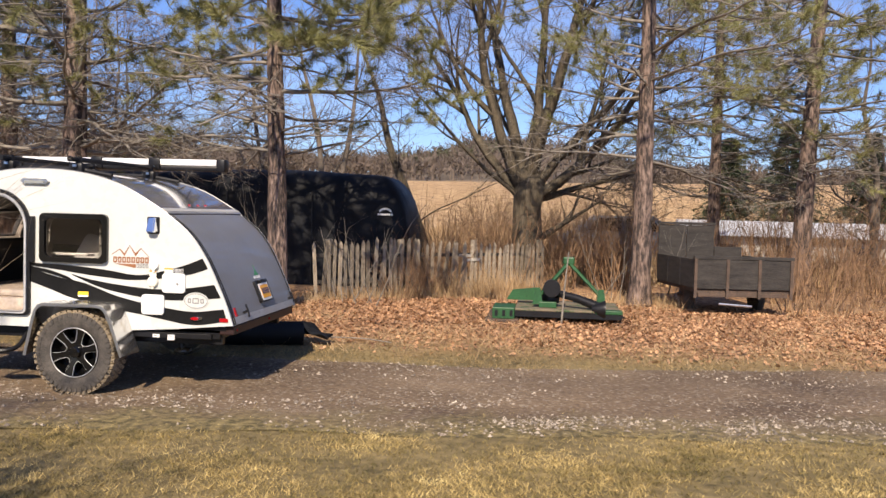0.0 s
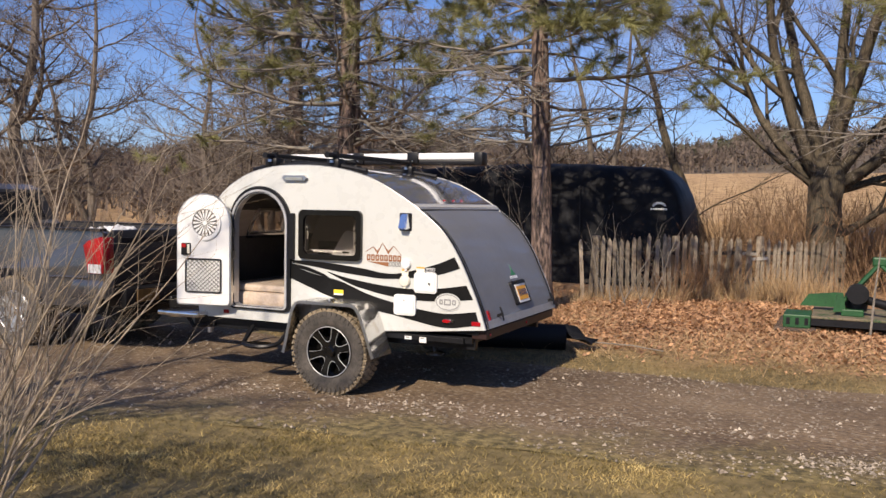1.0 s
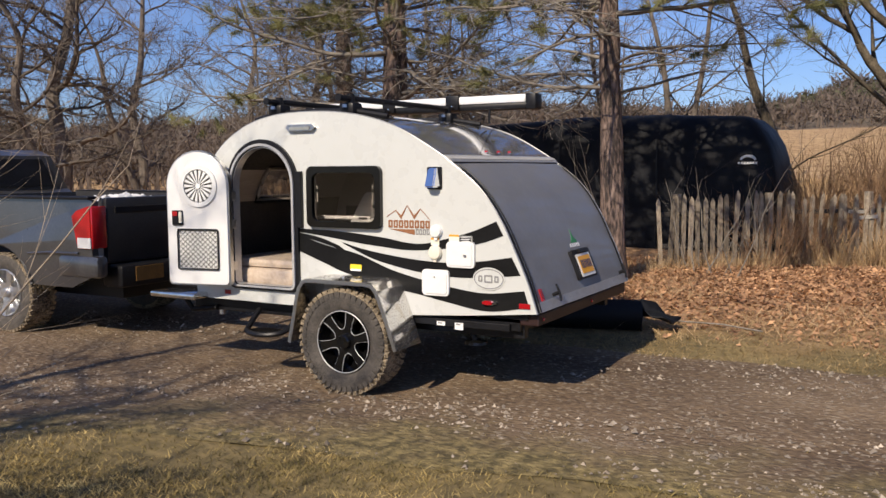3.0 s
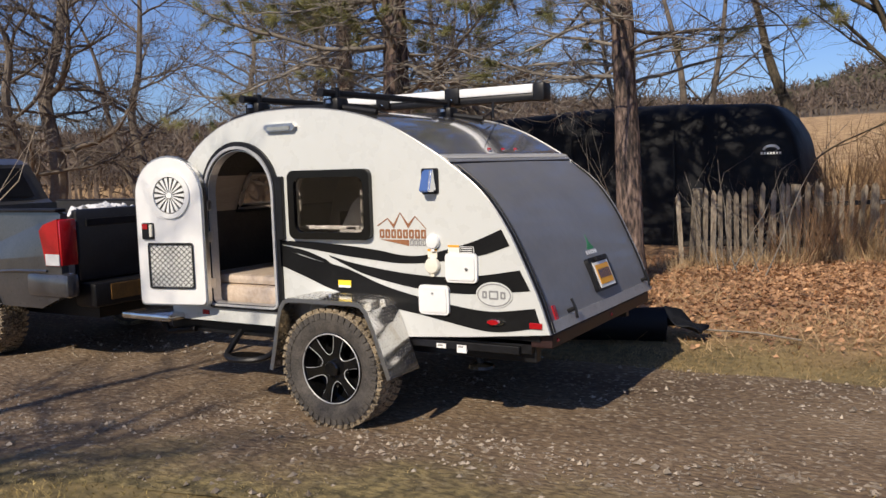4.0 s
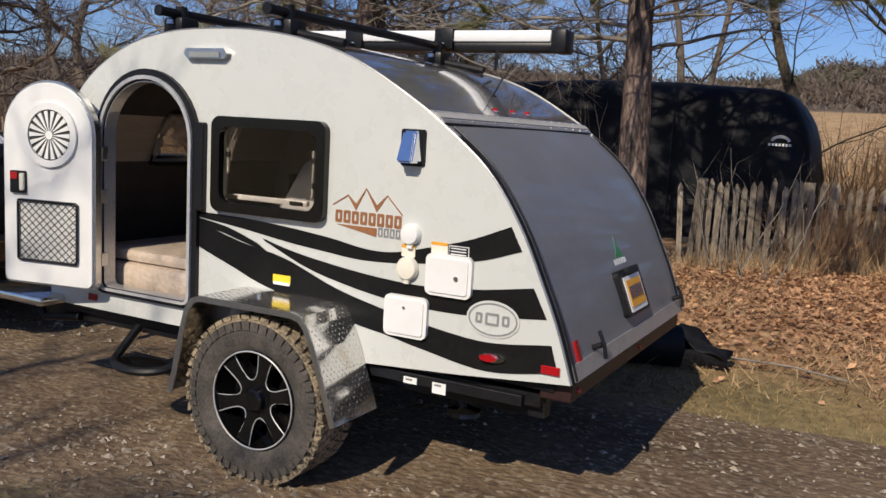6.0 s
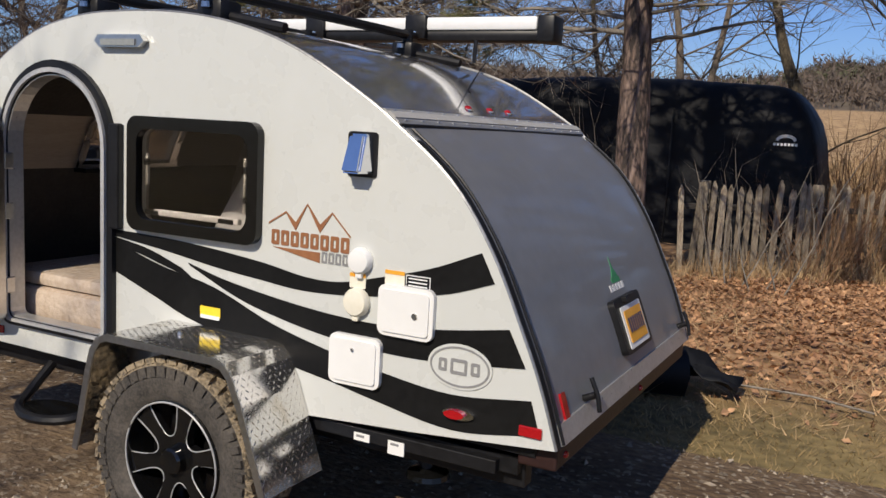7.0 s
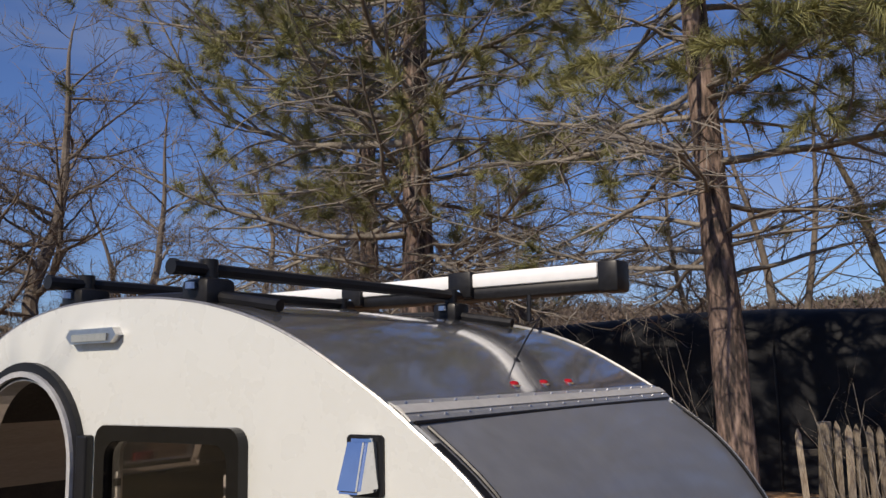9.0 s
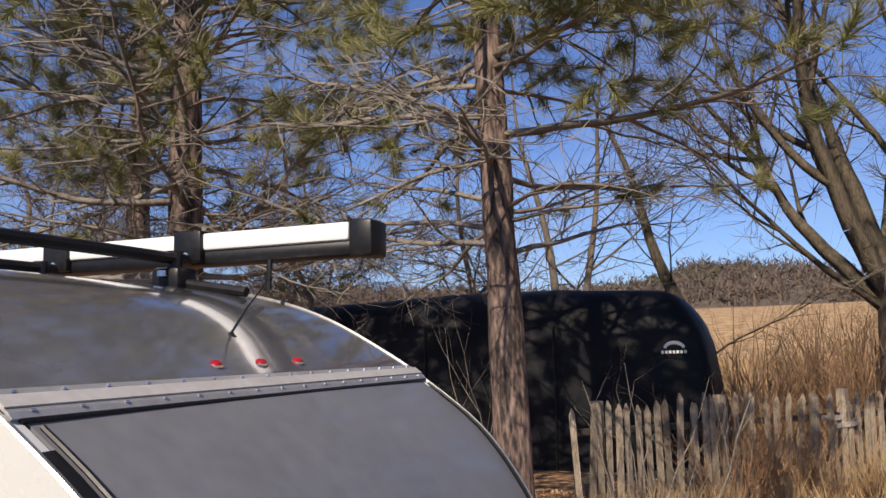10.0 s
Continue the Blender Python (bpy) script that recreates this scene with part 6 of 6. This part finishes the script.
def thicket_tree(at, tall, r0, seed, label, stems=2, limbs=13, dense=15.0, fork=0.9, spread=0.3, first=0.2):
    """A crooked, low-forking bare tree with a haze of fine twigs."""
    rng = random.Random(seed)
    z0 = height(*at)
    tree = thing("bare_tree", (at[0], at[1], z0), label, "tree", "bare trees behind the yard")
    whips = []
    a0 = rng.uniform(0, 6.28)
    for k in range(stems):
        a = a0 + 2 * math.pi * (k + rng.uniform(-0.2, 0.2)) / stems
        H = tall * (1.0 if k == 0 else rng.uniform(0.6, 0.9))
        out = Vector((math.cos(a), math.sin(a), 0)) * spread * (0.4 if k == 0 else 1.0)
        pts, rad, n = [], [], 20
        for i in range(n + 1):
            f = i / n
            go = max(0.0, f * H - fork) / H
            w = 0.05 * H * min(1, f * 3)
            pts.append((at[0] + out.x * go * H * (1.25 - 0.5 * f) + w * noise.noise((f * 4, seed, k)), at[1] + out.y * go * H * (1.25 - 0.5 * f) + w * noise.noise((f * 4, seed, k + 9)), z0 - 0.1 + H * f))
            rad.append(r0 * (0.75 if k else 1.0) * ((1 - f) ** 0.9 * 0.96 + 0.03) * (1 + 0.4 * math.exp(-f * H / 0.3)))
        part("trunk", tube(pts, rad, 9), TWIG, tree, "", True)
        for m in range(limbs):
            f = first + (0.97 - first) * (m + rng.random()) / limbs
            i = min(int(f * n), n - 1)
            p = Vector(pts[i]).lerp(Vector(pts[i + 1]), f * n - i)
            b = rng.uniform(0, 2 * math.pi)
            d = Vector((math.cos(b), math.sin(b), rng.uniform(-0.1, 0.75))).normalized()
            wood = []
            bough(rng, wood, whips, [], p, d, H * rng.uniform(0.2, 0.42) * (1.15 - 0.7 * f) + 0.3, max(0.009, rad[i] * rng.uniform(0.35, 0.6)), 0, 0.035, 5.0, dense, 1.5, (0.22, 0.62), 0.2, 0.011, (25, 62))
            tubes("limb", wood, TWIG, tree, 3)
    whip_mesh("twig_haze", whips, TWIG, tree, seed, "haze of fine grey twigs")
    return tree


pine((-3.72, 12.1), 9.5, 0.15, 11, "tall pine with bare lower limbs beside the covered camper", live=3.1, reach=3.8, first=2.3, lean=(-0.25, 0), seen=6.0, alive=0.9, limbs_per=3.9, gap=0.30, count=230, dense=13)
pine((-7.35, 13.0), 10, 0.225, 23, "thick pine with drooping needle tufts behind the camper", live=3.15, reach=4.9, first=2.35, limbs_per=4.2, gap=0.30, seen=7.0, alive=0.72, count=200, dense=13)
pine((1.66, 14.7), 10, 0.17, 37, "tall pine beside the old utility trailer", live=3.1, reach=3.7, first=2.35, limbs_per=3.2, seen=6.0, alive=0.62, needle=0.007, count=110, dense=9)
pine((5.0, 17.6), 10, 0.2, 41, "pine leaning slightly behind the old utility trailer", live=3.0, reach=3.6, first=1.9, limbs_per=4.2, lean=(0.35, 0), seen=6.2, alive=0.6, needle=0.008, count=110, dense=11)
pine((3.9, 20.5), 9, 0.16, 53, "dark-trunked pine in the shade of others", live=2.8, reach=3.4, first=2.0, limbs_per=4.0, seen=6.8, alive=0.6, needle=0.009, count=75, dense=13)
pine((8.6, 16.4), 9, 0.2, 59, "pine at the overgrown edge of the yard", live=2.6, reach=3.6, first=1.7, limbs_per=4.0, seen=6, alive=0.6, needle=0.008, count=75, dense=13)
pine((-10.6, 16.2), 10, 0.2, 67, "pine standing among bare trees", live=4.4, reach=3.0, first=2.6, seen=7.2, alive=0.35, needle=0.008, count=70, dense=14)

# the big maple, forking low into upright limbs
rngm = random.Random(5)
mz = height(-0.35, 18.0)
maple = thing("maple_tree", (-0.35, 18.0, mz), "old bare maple forking low into many mossy limbs", "tree")
pts, rad = trunk_tube(rngm, (-0.35, 18.0, mz), 2.75, 0.31, 0.33, 1.35, (0.05, 0), 0.03, 16)
rad = [r * (1 - smooth01(0.70, 1.04, i / 16) * 0.9) for i, r in enumerate(rad)]
bm = tube(pts, rad, 20)
for v in bm.verts:
    v.co += Vector((v.co.x + 0.35, v.co.y - 18.0, 0)) * 0.22 * noise.noise((v.co.x * 4, v.co.y * 4, v.co.z * 0.9))
part("trunk", bm, MAPLE, maple, "ridged grey-brown trunk", True)
wood, tips = [], []
for dx, dy, dz, L, r in ((-0.75, 0.1, 0.75, 4.5, 0.13), (-0.42, -0.2, 1.0, 5.5, 0.15), (-0.15, 0.3, 1.0, 6, 0.16), (0.08, -0.2, 1.0, 6, 0.17), (0.22, 0.2, 1.0, 6, 0.15),
                         (0.85, -0.1, 0.55, 4.2, 0.14), (0.55, 0.1, 0.9, 5, 0.12), (-1.0, -0.3, 0.75, 3.4, 0.06), (1.0, 0.2, 0.25, 2.8, 0.09)):
    d = Vector((dx, dy, dz)).normalized()
    wood = []
    grow(rngm, wood, tips, Vector((-0.32 + 0.13 * dx, 18.0 + 0.13 * dy, mz + 1.72 + 0.1 * dz)), d, L, r * 0.9, 3, 6.5, 0.11, 0.035, (25, 55), (0.35, 0.6), 0.12, 0.28)
    tubes("limb", wood, MAPLE, maple, 4)
mwhips = []
for p, d in tips:
    for _ in range(5):
        whip(rngm, mwhips, p - d * rngm.uniform(0, 0.5), (d + rand_dir(rngm) * 0.9).normalized(), rngm.uniform(0.2, 0.6), 0.009)
whip_mesh("twig_haze", mwhips, TWIG, maple, 6, "fine bare twigs")
wood = []
grow(rngm, wood, tips, Vector((-0.05, 17.9, mz + 0.95)), Vector((0.9, -0.1, 0.62)).normalized(), 1.5, 0.08, 2, 4, 0.1, 0.03)
tubes("limb", wood, MAPLE, maple, 5)

thicket_tree((-15.6, 13.3), 8.2, 0.19, 3, "old crooked bare tree with two low stems", 2, 28, 24, 0.5, 0.32)
for x, y, tall, r, seed, stems in ((-13.2, 16.6, 6.4, 0.10, 9, 2), (-10.9, 15.4, 5.6, 0.07, 7, 2), (-18.6, 18.0, 8.6, 0.15, 13, 2), (-14.4, 20.6, 8.0, 0.11, 15, 2), (-9.4, 19.2, 6.2, 0.08, 17, 2),
                                   (-20.6, 14.2, 8.0, 0.14, 19, 2), (-17.4, 10.4, 7.4, 0.13, 21, 2), (-12.0, 22.6, 8.0, 0.11, 25, 2), (-7.0, 21.2, 6.6, 0.09, 27, 2)):
    thicket_tree((x, y), tall, r, seed, "leafless grey-brown tree in the thicket", stems, 20, 19)
for x, y, tall, r, seed in ((7.6, 21.0, 6.6, 0.10, 33), (10.8, 19.0, 6.4, 0.10, 35), (2.4, 23.5, 5.8, 0.08, 39)):
    thicket_tree((x, y), tall, r, seed, "leafless tree at the overgrown edge", 2, 16, 16)
bare_tree((-2.6, 19.6), 6.0, 0.15, 71, "bare tree leaning over the covered camper", 1, 9, 6, (-1.8, 0), MAPLE, 0.2)
bare_tree((-4.9, 19.8), 6.5, 0.10, 73, "thin bare tree behind the covered camper", 2, 9, 6, (0.3, 0), TWIG)


def shrubs(name, label, places, seed, tall, material, stems=7, depth=2, kids=3.5, r=0.009, sides=3):
    rng, out, tips = random.Random(seed), [], []
    for x, y in places:
        b = Vector((x, y, height(x, y) - 0.03))
        for _ in range(stems):
            d = Vector((rng.uniform(-0.55, 0.55), rng.uniform(-0.55, 0.55), 1)).normalized()
            grow(rng, out, tips, b + Vector((rng.uniform(-0.2, 0.2), rng.uniform(-0.2, 0.2), 0)), d, tall * rng.uniform(0.5, 1.1), r * rng.uniform(0.7, 1.3), depth, kids, 0.16, 0.03, (20, 50), (0.35, 0.6), 0.2, 0.25)
    return tagged(tubes(name, out, material, None, sides), label, "brush", kind="stuff")


rs = random.Random(99)
shrubs("brush", "tangled brown leafless brush behind the fence", [(rs.uniform(-2.6, 7.5), rs.uniform(17.2, 23)) for _ in range(105)], 101, 2.0, BRUSH, 6, 2, 3.1, 0.013)
shrubs("brush", "tangled brown brush below the bare trees", [(rs.uniform(-20, -6.2), rs.uniform(12.2, 22)) for _ in range(95)], 102, 1.15, BRUSH, 5, 2, 3.1, 0.010)
shrubs("brush", "reddish-brown brush between the fence and the field", [(rs.uniform(-2.3, 1.6), rs.uniform(16.9, 19.2)) for _ in range(34)], 105, 1.75, BRUSH, 8, 2, 3.6, 0.013)
shrubs("brush", "dry brush round the old utility trailer", [(rs.uniform(3.9, 11), rs.uniform(13.6, 17.5)) for _ in range(60)], 103, 1.3, BRUSH, 6, 2, 3.2, 0.012)
shrubs("brush", "twiggy dead tangle leaning on the fence", [(-2.45 + 0.1 * k, 14.15 + 0.12 * k) for k in range(9)] + [(-0.2, 15.9), (0.3, 16.4)], 106, 1.0, BRUSH, 9, 2, 4.5, 0.008)
shrubs("brush", "thin saplings in front of the covered camper", [(-3.0, 13.4), (-2.6, 13.2), (-4.3, 13.0), (1.2, 15.2), (2.1, 15.4)], 104, 2.0, LIMB, 4, 2, 3, 0.010)

# the bush beside the camera's way
bush_rng, bw, bt = random.Random(8), [], []
bush = thing("bush", (-3.27, 2.95, 0), "leafless bush of long pale arching twigs on the lawn", "bush")
for k in range(40):
    bw = []
    a = bush_rng.uniform(0, 2 * math.pi)
    t = bush_rng.uniform(0.15, 0.85)
    d = Vector((math.cos(a) * t, math.sin(a) * t, 1)).normalized()
    grow(bush_rng, bw, bt, Vector((-3.27 + 0.12 * math.cos(a), 2.95 + 0.12 * math.sin(a), 0.0)), d, bush_rng.uniform(1.3, 2.1), bush_rng.uniform(0.006, 0.0115), 2, 5.5, 0.11, 0.012, (18, 42), (0.3, 0.55), 0.25, 0.16, 0.85)
    tubes("stem", bw, BUSHTWIG, bush, 5)

# ---------------- far woods ----------------
def far_woods(name, label, count, seed, where, tall, material, fuzz, width=0.5):
    rng = np.random.default_rng(seed)
    tris = []
    made = 0
    while made < count:
        x, y = where(rng)
        made += 1
        z, h = height(x, y) - 0.3, rng.uniform(*tall)
        c = np.array([x, y, z])
        tris.append([c + (-0.18, 0, 0), c + (0.18, 0, 0), c + (0, 0, h)])
        b = rng.normal(0, 1, (fuzz, 3)) * (0.22 * h, 0.22 * h, 0.2 * h) + (0, 0, 0.62 * h) + c
        d = rng.normal(0, 1, (fuzz, 3)) * (1, 1, 0.7) + (0, 0, 1.2 if width < 0.5 else 0.2)
        d *= ((0.34 if width < 0.5 else 0.16) * h / (np.linalg.norm(d, axis=1) + 0.1))[:, None]
        s = rng.normal(0, 1, (fuzz, 3)) * width * 0.5
        tris.extend(np.stack([b - s, b + s, b + d], 1))
    return tagged(tri_mesh(name, np.array(tris, np.float32), material), label, "woods", kind="stuff")


def ridge(rng):
    a, r = rng.uniform(-1.5, 0.75), rng.uniform(146, 228)
    return r * math.sin(a), r * math.cos(a)


def left_wood(rng):
    a, r = rng.uniform(-1.5, -0.42), rng.uniform(48, 150)
    return r * math.sin(a), r * math.cos(a)


def pine_wood(rng):
    a, r = rng.uniform(-0.2, -0.02) if rng.random() < 0.75 else rng.uniform(-0.02, 0.4), rng.uniform(178, 226)
    return r * math.sin(a), r * math.cos(a)


far_woods("far_woods", "brown leafless woods on the far ridge", 3000, 1, ridge, (3.0, 5.2), FARWOOD, 40, 0.2)
far_woods("far_woods", "brown leafless woods across the field", 900, 2, left_wood, (2.6, 4.8), FARWOOD, 90, 0.06)
far_woods("far_woods", "dark pines along the top of the field", 260, 3, pine_wood, (2.2, 4.2), FARPINE, 80, 0.5)


def spruce(at, tall, seed):
    nrg = np.random.default_rng(seed)
    z0 = height(*at)
    t = thing("spruce_tree", (at[0], at[1], z0), "dark green spruce behind the yard", "tree", "spruces behind the yard")
    part("trunk", tube([(at[0], at[1], z0 - 0.1), (at[0], at[1], z0 + tall)], [0.14, 0.02], 8), BARK, t)
    n = 9000
    f = nrg.uniform(0.05, 1, n) ** 1.4
    a = nrg.uniform(0, 2 * np.pi, n)
    rr = (1 - f) * tall * 0.42 * (0.6 + 0.4 * np.sin(f * 37 + a * 3 + 2 * np.sin(a * 2 + seed))) * nrg.uniform(0.4, 1.05, n) + 0.05
    p = np.stack([at[0] + rr * np.cos(a), at[1] + rr * np.sin(a), z0 + f * tall], 1)
    d = np.stack([np.cos(a), np.sin(a), np.full(n, -0.25)], 1) * nrg.uniform(0.12, 0.3, (n, 1)) + nrg.normal(0, 0.05, (n, 3))
    s = nrg.normal(0, 0.03, (n, 3))
    tri_mesh("crown", np.stack([p - s, p + s, p + d], 1), SPRUCE, t)


# bare trees behind the camera, known by their shadows on lawn, drive and truck
thicket_tree((-4.4, -0.7), 6.0, 0.18, 83, "bare yard tree that throws its shadow over the lawn", 4, 20, 20, 0.4, 0.35)
thicket_tree((-2.7, -1.9), 5.0, 0.14, 97, "slim bare yard tree behind the lawn", 3, 18, 16, 0.4, 0.35)
thicket_tree((-6.3, -0.6), 6.5, 0.19, 89, "bare yard tree shading the driveway", 4, 22, 20, 0.4, 0.36)

for at, tall, seed in (((7.2, 35.5), 5.2, 1), ((9.8, 37.0), 6.2, 2), ((12.4, 35.0), 5.6, 3), ((15.0, 37.5), 6.4, 4)):
    spruce(at, tall, seed)


# ---------------- ground litter ----------------
def blades(name, label, pts, seed, size, width, lean, material):
    rng = np.random.default_rng(seed)
    n = len(pts)
    b = np.asarray(pts, float)
    a = rng.uniform(0, 2 * np.pi, n)
    h = rng.uniform(*size, n)
    out = rng.uniform(*lean, n)
    t = b + np.stack([np.cos(a) * out * h, np.sin(a) * out * h, h * np.sqrt(np.clip(1 - (out * 0.7) ** 2, 0.05, 1))], 1)
    a2 = rng.uniform(0, 2 * np.pi, n)
    s = np.stack([np.cos(a2), np.sin(a2), np.zeros(n)], 1) * (width * rng.uniform(0.6, 1.3, n))[:, None]
    return tagged(tri_mesh(name, np.stack([b - s, b + s, t], 1), material), label, "grass", kind="stuff")


rg = random.Random(77)
lawn = []
while len(lawn) < 165000:
    x, y = rg.gauss(-1.5, 4.0), 7.0 - abs(rg.gauss(0, 3.2))
    e = near_edge(x) + rg.gauss(-0.05, 0.40) * (1.5 if rg.random() < 0.25 else 0.8)
    if y < e and rg.random() < 0.45 + 0.9 * max(-0.3, noise.noise((x * 1.4, y * 1.4, 2))):
        lawn.append((x, y, height(x, y) - 0.012))
blades("lawn_grass", "short matted winter grass", lawn, 1, (0.012, 0.044), 0.0034, (0.6, 1.35), GRASS)
verge = []
while len(verge) < 22000:
    x, y = rg.uniform(-6, 7), rg.uniform(8.4, 11.2)
    if y > far_edge(x) + rg.gauss(0, 0.14) and rg.random() < 1.1 - 0.42 * (y - 8.6) + 0.5 * noise.noise((x, y, 4)):
        verge.append((x, y, height(x, y) - 0.012))
blades("verge_grass", "thin yellow grass along the driveway", verge, 2, (0.02, 0.06), 0.0035, (0.6, 1.3), VERGE)
dry, tall_weeds = [], []
for _ in range(3600):
    u = rg.random()
    if u < 0.55:
        f = rg.random()
        x, y = -3.9 + 4.3 * f + rg.gauss(0, 0.1), 13.45 + 3.4 * f + rg.gauss(0, 0.22) - 0.15
    elif u < 0.75:
        x, y = rg.uniform(0.6, 2.4), rg.uniform(13.8, 15.6)
    else:
        x, y = rg.uniform(3.6, 9.5), rg.uniform(13.0, 16.0)
    dry.append((x, y, height(x, y) - 0.02))
for _ in range(1000):
    f = rg.random()
    x, y = -3.8 + 4.2 * f + rg.gauss(0, 0.1), 13.3 + 3.35 * f - abs(rg.gauss(0, 0.25))
    dry.append((x, y, height(x, y) - 0.02))
for _ in range(900):
    cx, cy = rg.choice(((-1.6, 15.05), (-1.0, 15.35), (-0.4, 15.6), (-0.75, 14.9)))
    x, y = cx + rg.gauss(0, 0.13), cy + rg.gauss(0, 0.13)
    tall_weeds.append((x, y, height(x, y) - 0.02))
blades("dry_weeds", "clumps of tall pale straw in front of the fence", tall_weeds, 8, (0.25, 0.7), 0.0055, (0.15, 0.6), STRAW)
blades("dry_weeds", "tall straw-coloured dead weeds along the fence", dry, 3, (0.08, 0.36), 0.0045, (0.15, 0.85), STRAW)
thatch = []
for _ in range(24000):
    x, y = rg.uniform(-6.5, 9.0), rg.triangular(9.1, 14.2, 10.3)
    if noise.noise((x * 0.8, y * 0.8, 21)) > rg.uniform(-0.25, 0.35):
        thatch.append((x, y, height(x, y) - 0.005))
blades("dead_grass", "dead pale grass lying among the leaves", thatch, 5, (0.05, 0.17), 0.004, (0.7, 1.35), STRAW)
field = []
for _ in range(26000):
    x, y = rg.uniform(-14, 16), 18.5 + 30 * rg.random() ** 1.5
    field.append((x, y, height(x, y) - 0.03))
blades("field_grass", "standing straw of the field", field, 4, (0.3, 0.8), 0.02, (0.05, 0.5), STRAW)


def leaves(name, label, count, seed):
    rng = np.random.default_rng(seed)
    x = rng.uniform(-7.5, 9.5, count)
    y = 9.2 + 5.6 * rng.beta(2.2, 1.6, count)
    z = np.array([height(a, b) for a, b in zip(x, y)]) + rng.uniform(-0.01, 0.035, count)
    c = np.stack([x, y, z], 1)
    u = rng.normal(0, 1, (count, 3)) * (1, 1, 0.45)
    u /= np.linalg.norm(u, axis=1, keepdims=True)
    v = np.cross(u, np.array([0, 0, 1.0]) + rng.normal(0, 0.4, (count, 3)))
    v /= np.linalg.norm(v, axis=1, keepdims=True)
    s = 0.012 + 0.030 * rng.random((count, 1)) ** 1.6
    a, b, d, e = c - u * s, c + v * s * 0.6, c + u * s, c - v * s * 0.6 + (0, 0, 0.01)
    return tagged(tri_mesh(name, np.concatenate([np.stack([a, b, d], 1), np.stack([a, d, e], 1)]), LEAF), label, "leaves", kind="stuff")


leaves("fallen_leaves", "thick litter of tan fallen leaves", 62000, 4)


def stones(name, label, count, seed):
    rng = np.random.default_rng(seed)
    oct_v = np.array([(1, 0, 0), (0, 1, 0), (-1, 0, 0), (0, -1, 0), (0, 0, 1)], float)
    oct_f = np.array([(0, 1, 4), (1, 2, 4), (2, 3, 4), (3, 0, 4)])
    out = []
    for _ in range(count):
        x = rng.uniform(-8, 6)
        f = rng.random()
        u = rng.random()
        if u < 0.30 and x > -1.4:
            f = 0.15 + 0.05 * rng.normal()
        elif u < 0.55:
            f = 0.46 + 0.07 * rng.normal()
        if noise.noise((x * 0.7, f * 5.0, 11.0)) < rng.uniform(-0.35, 0.25):
            continue
        a, b = near_edge(x), far_edge(x)
        y = a + (b - a) * min(1.02, max(-0.02, f))
        s = 0.0055 + 0.017 * rng.random() ** 4
        v = oct_v * (s * rng.uniform(0.7, 1.4), s * rng.uniform(0.7, 1.4), s * rng.uniform(0.5, 0.9))
        t = rng.uniform(0, 6.28)
        c, q = math.cos(t), math.sin(t)
        v = v @ np.array([[c, -q, 0], [q, c, 0], [0, 0, 1]])
        v += rng.normal(0, s * 0.15, v.shape) + (x, y, height(x, y) + 0.004)
        out.append(v[oct_f])
    return tagged(tri_mesh(name, np.concatenate(out), STONE), label, "gravel", kind="stuff")


stones("gravel_stones", "loose pale gravel stones on the driveway", 30000, 6)
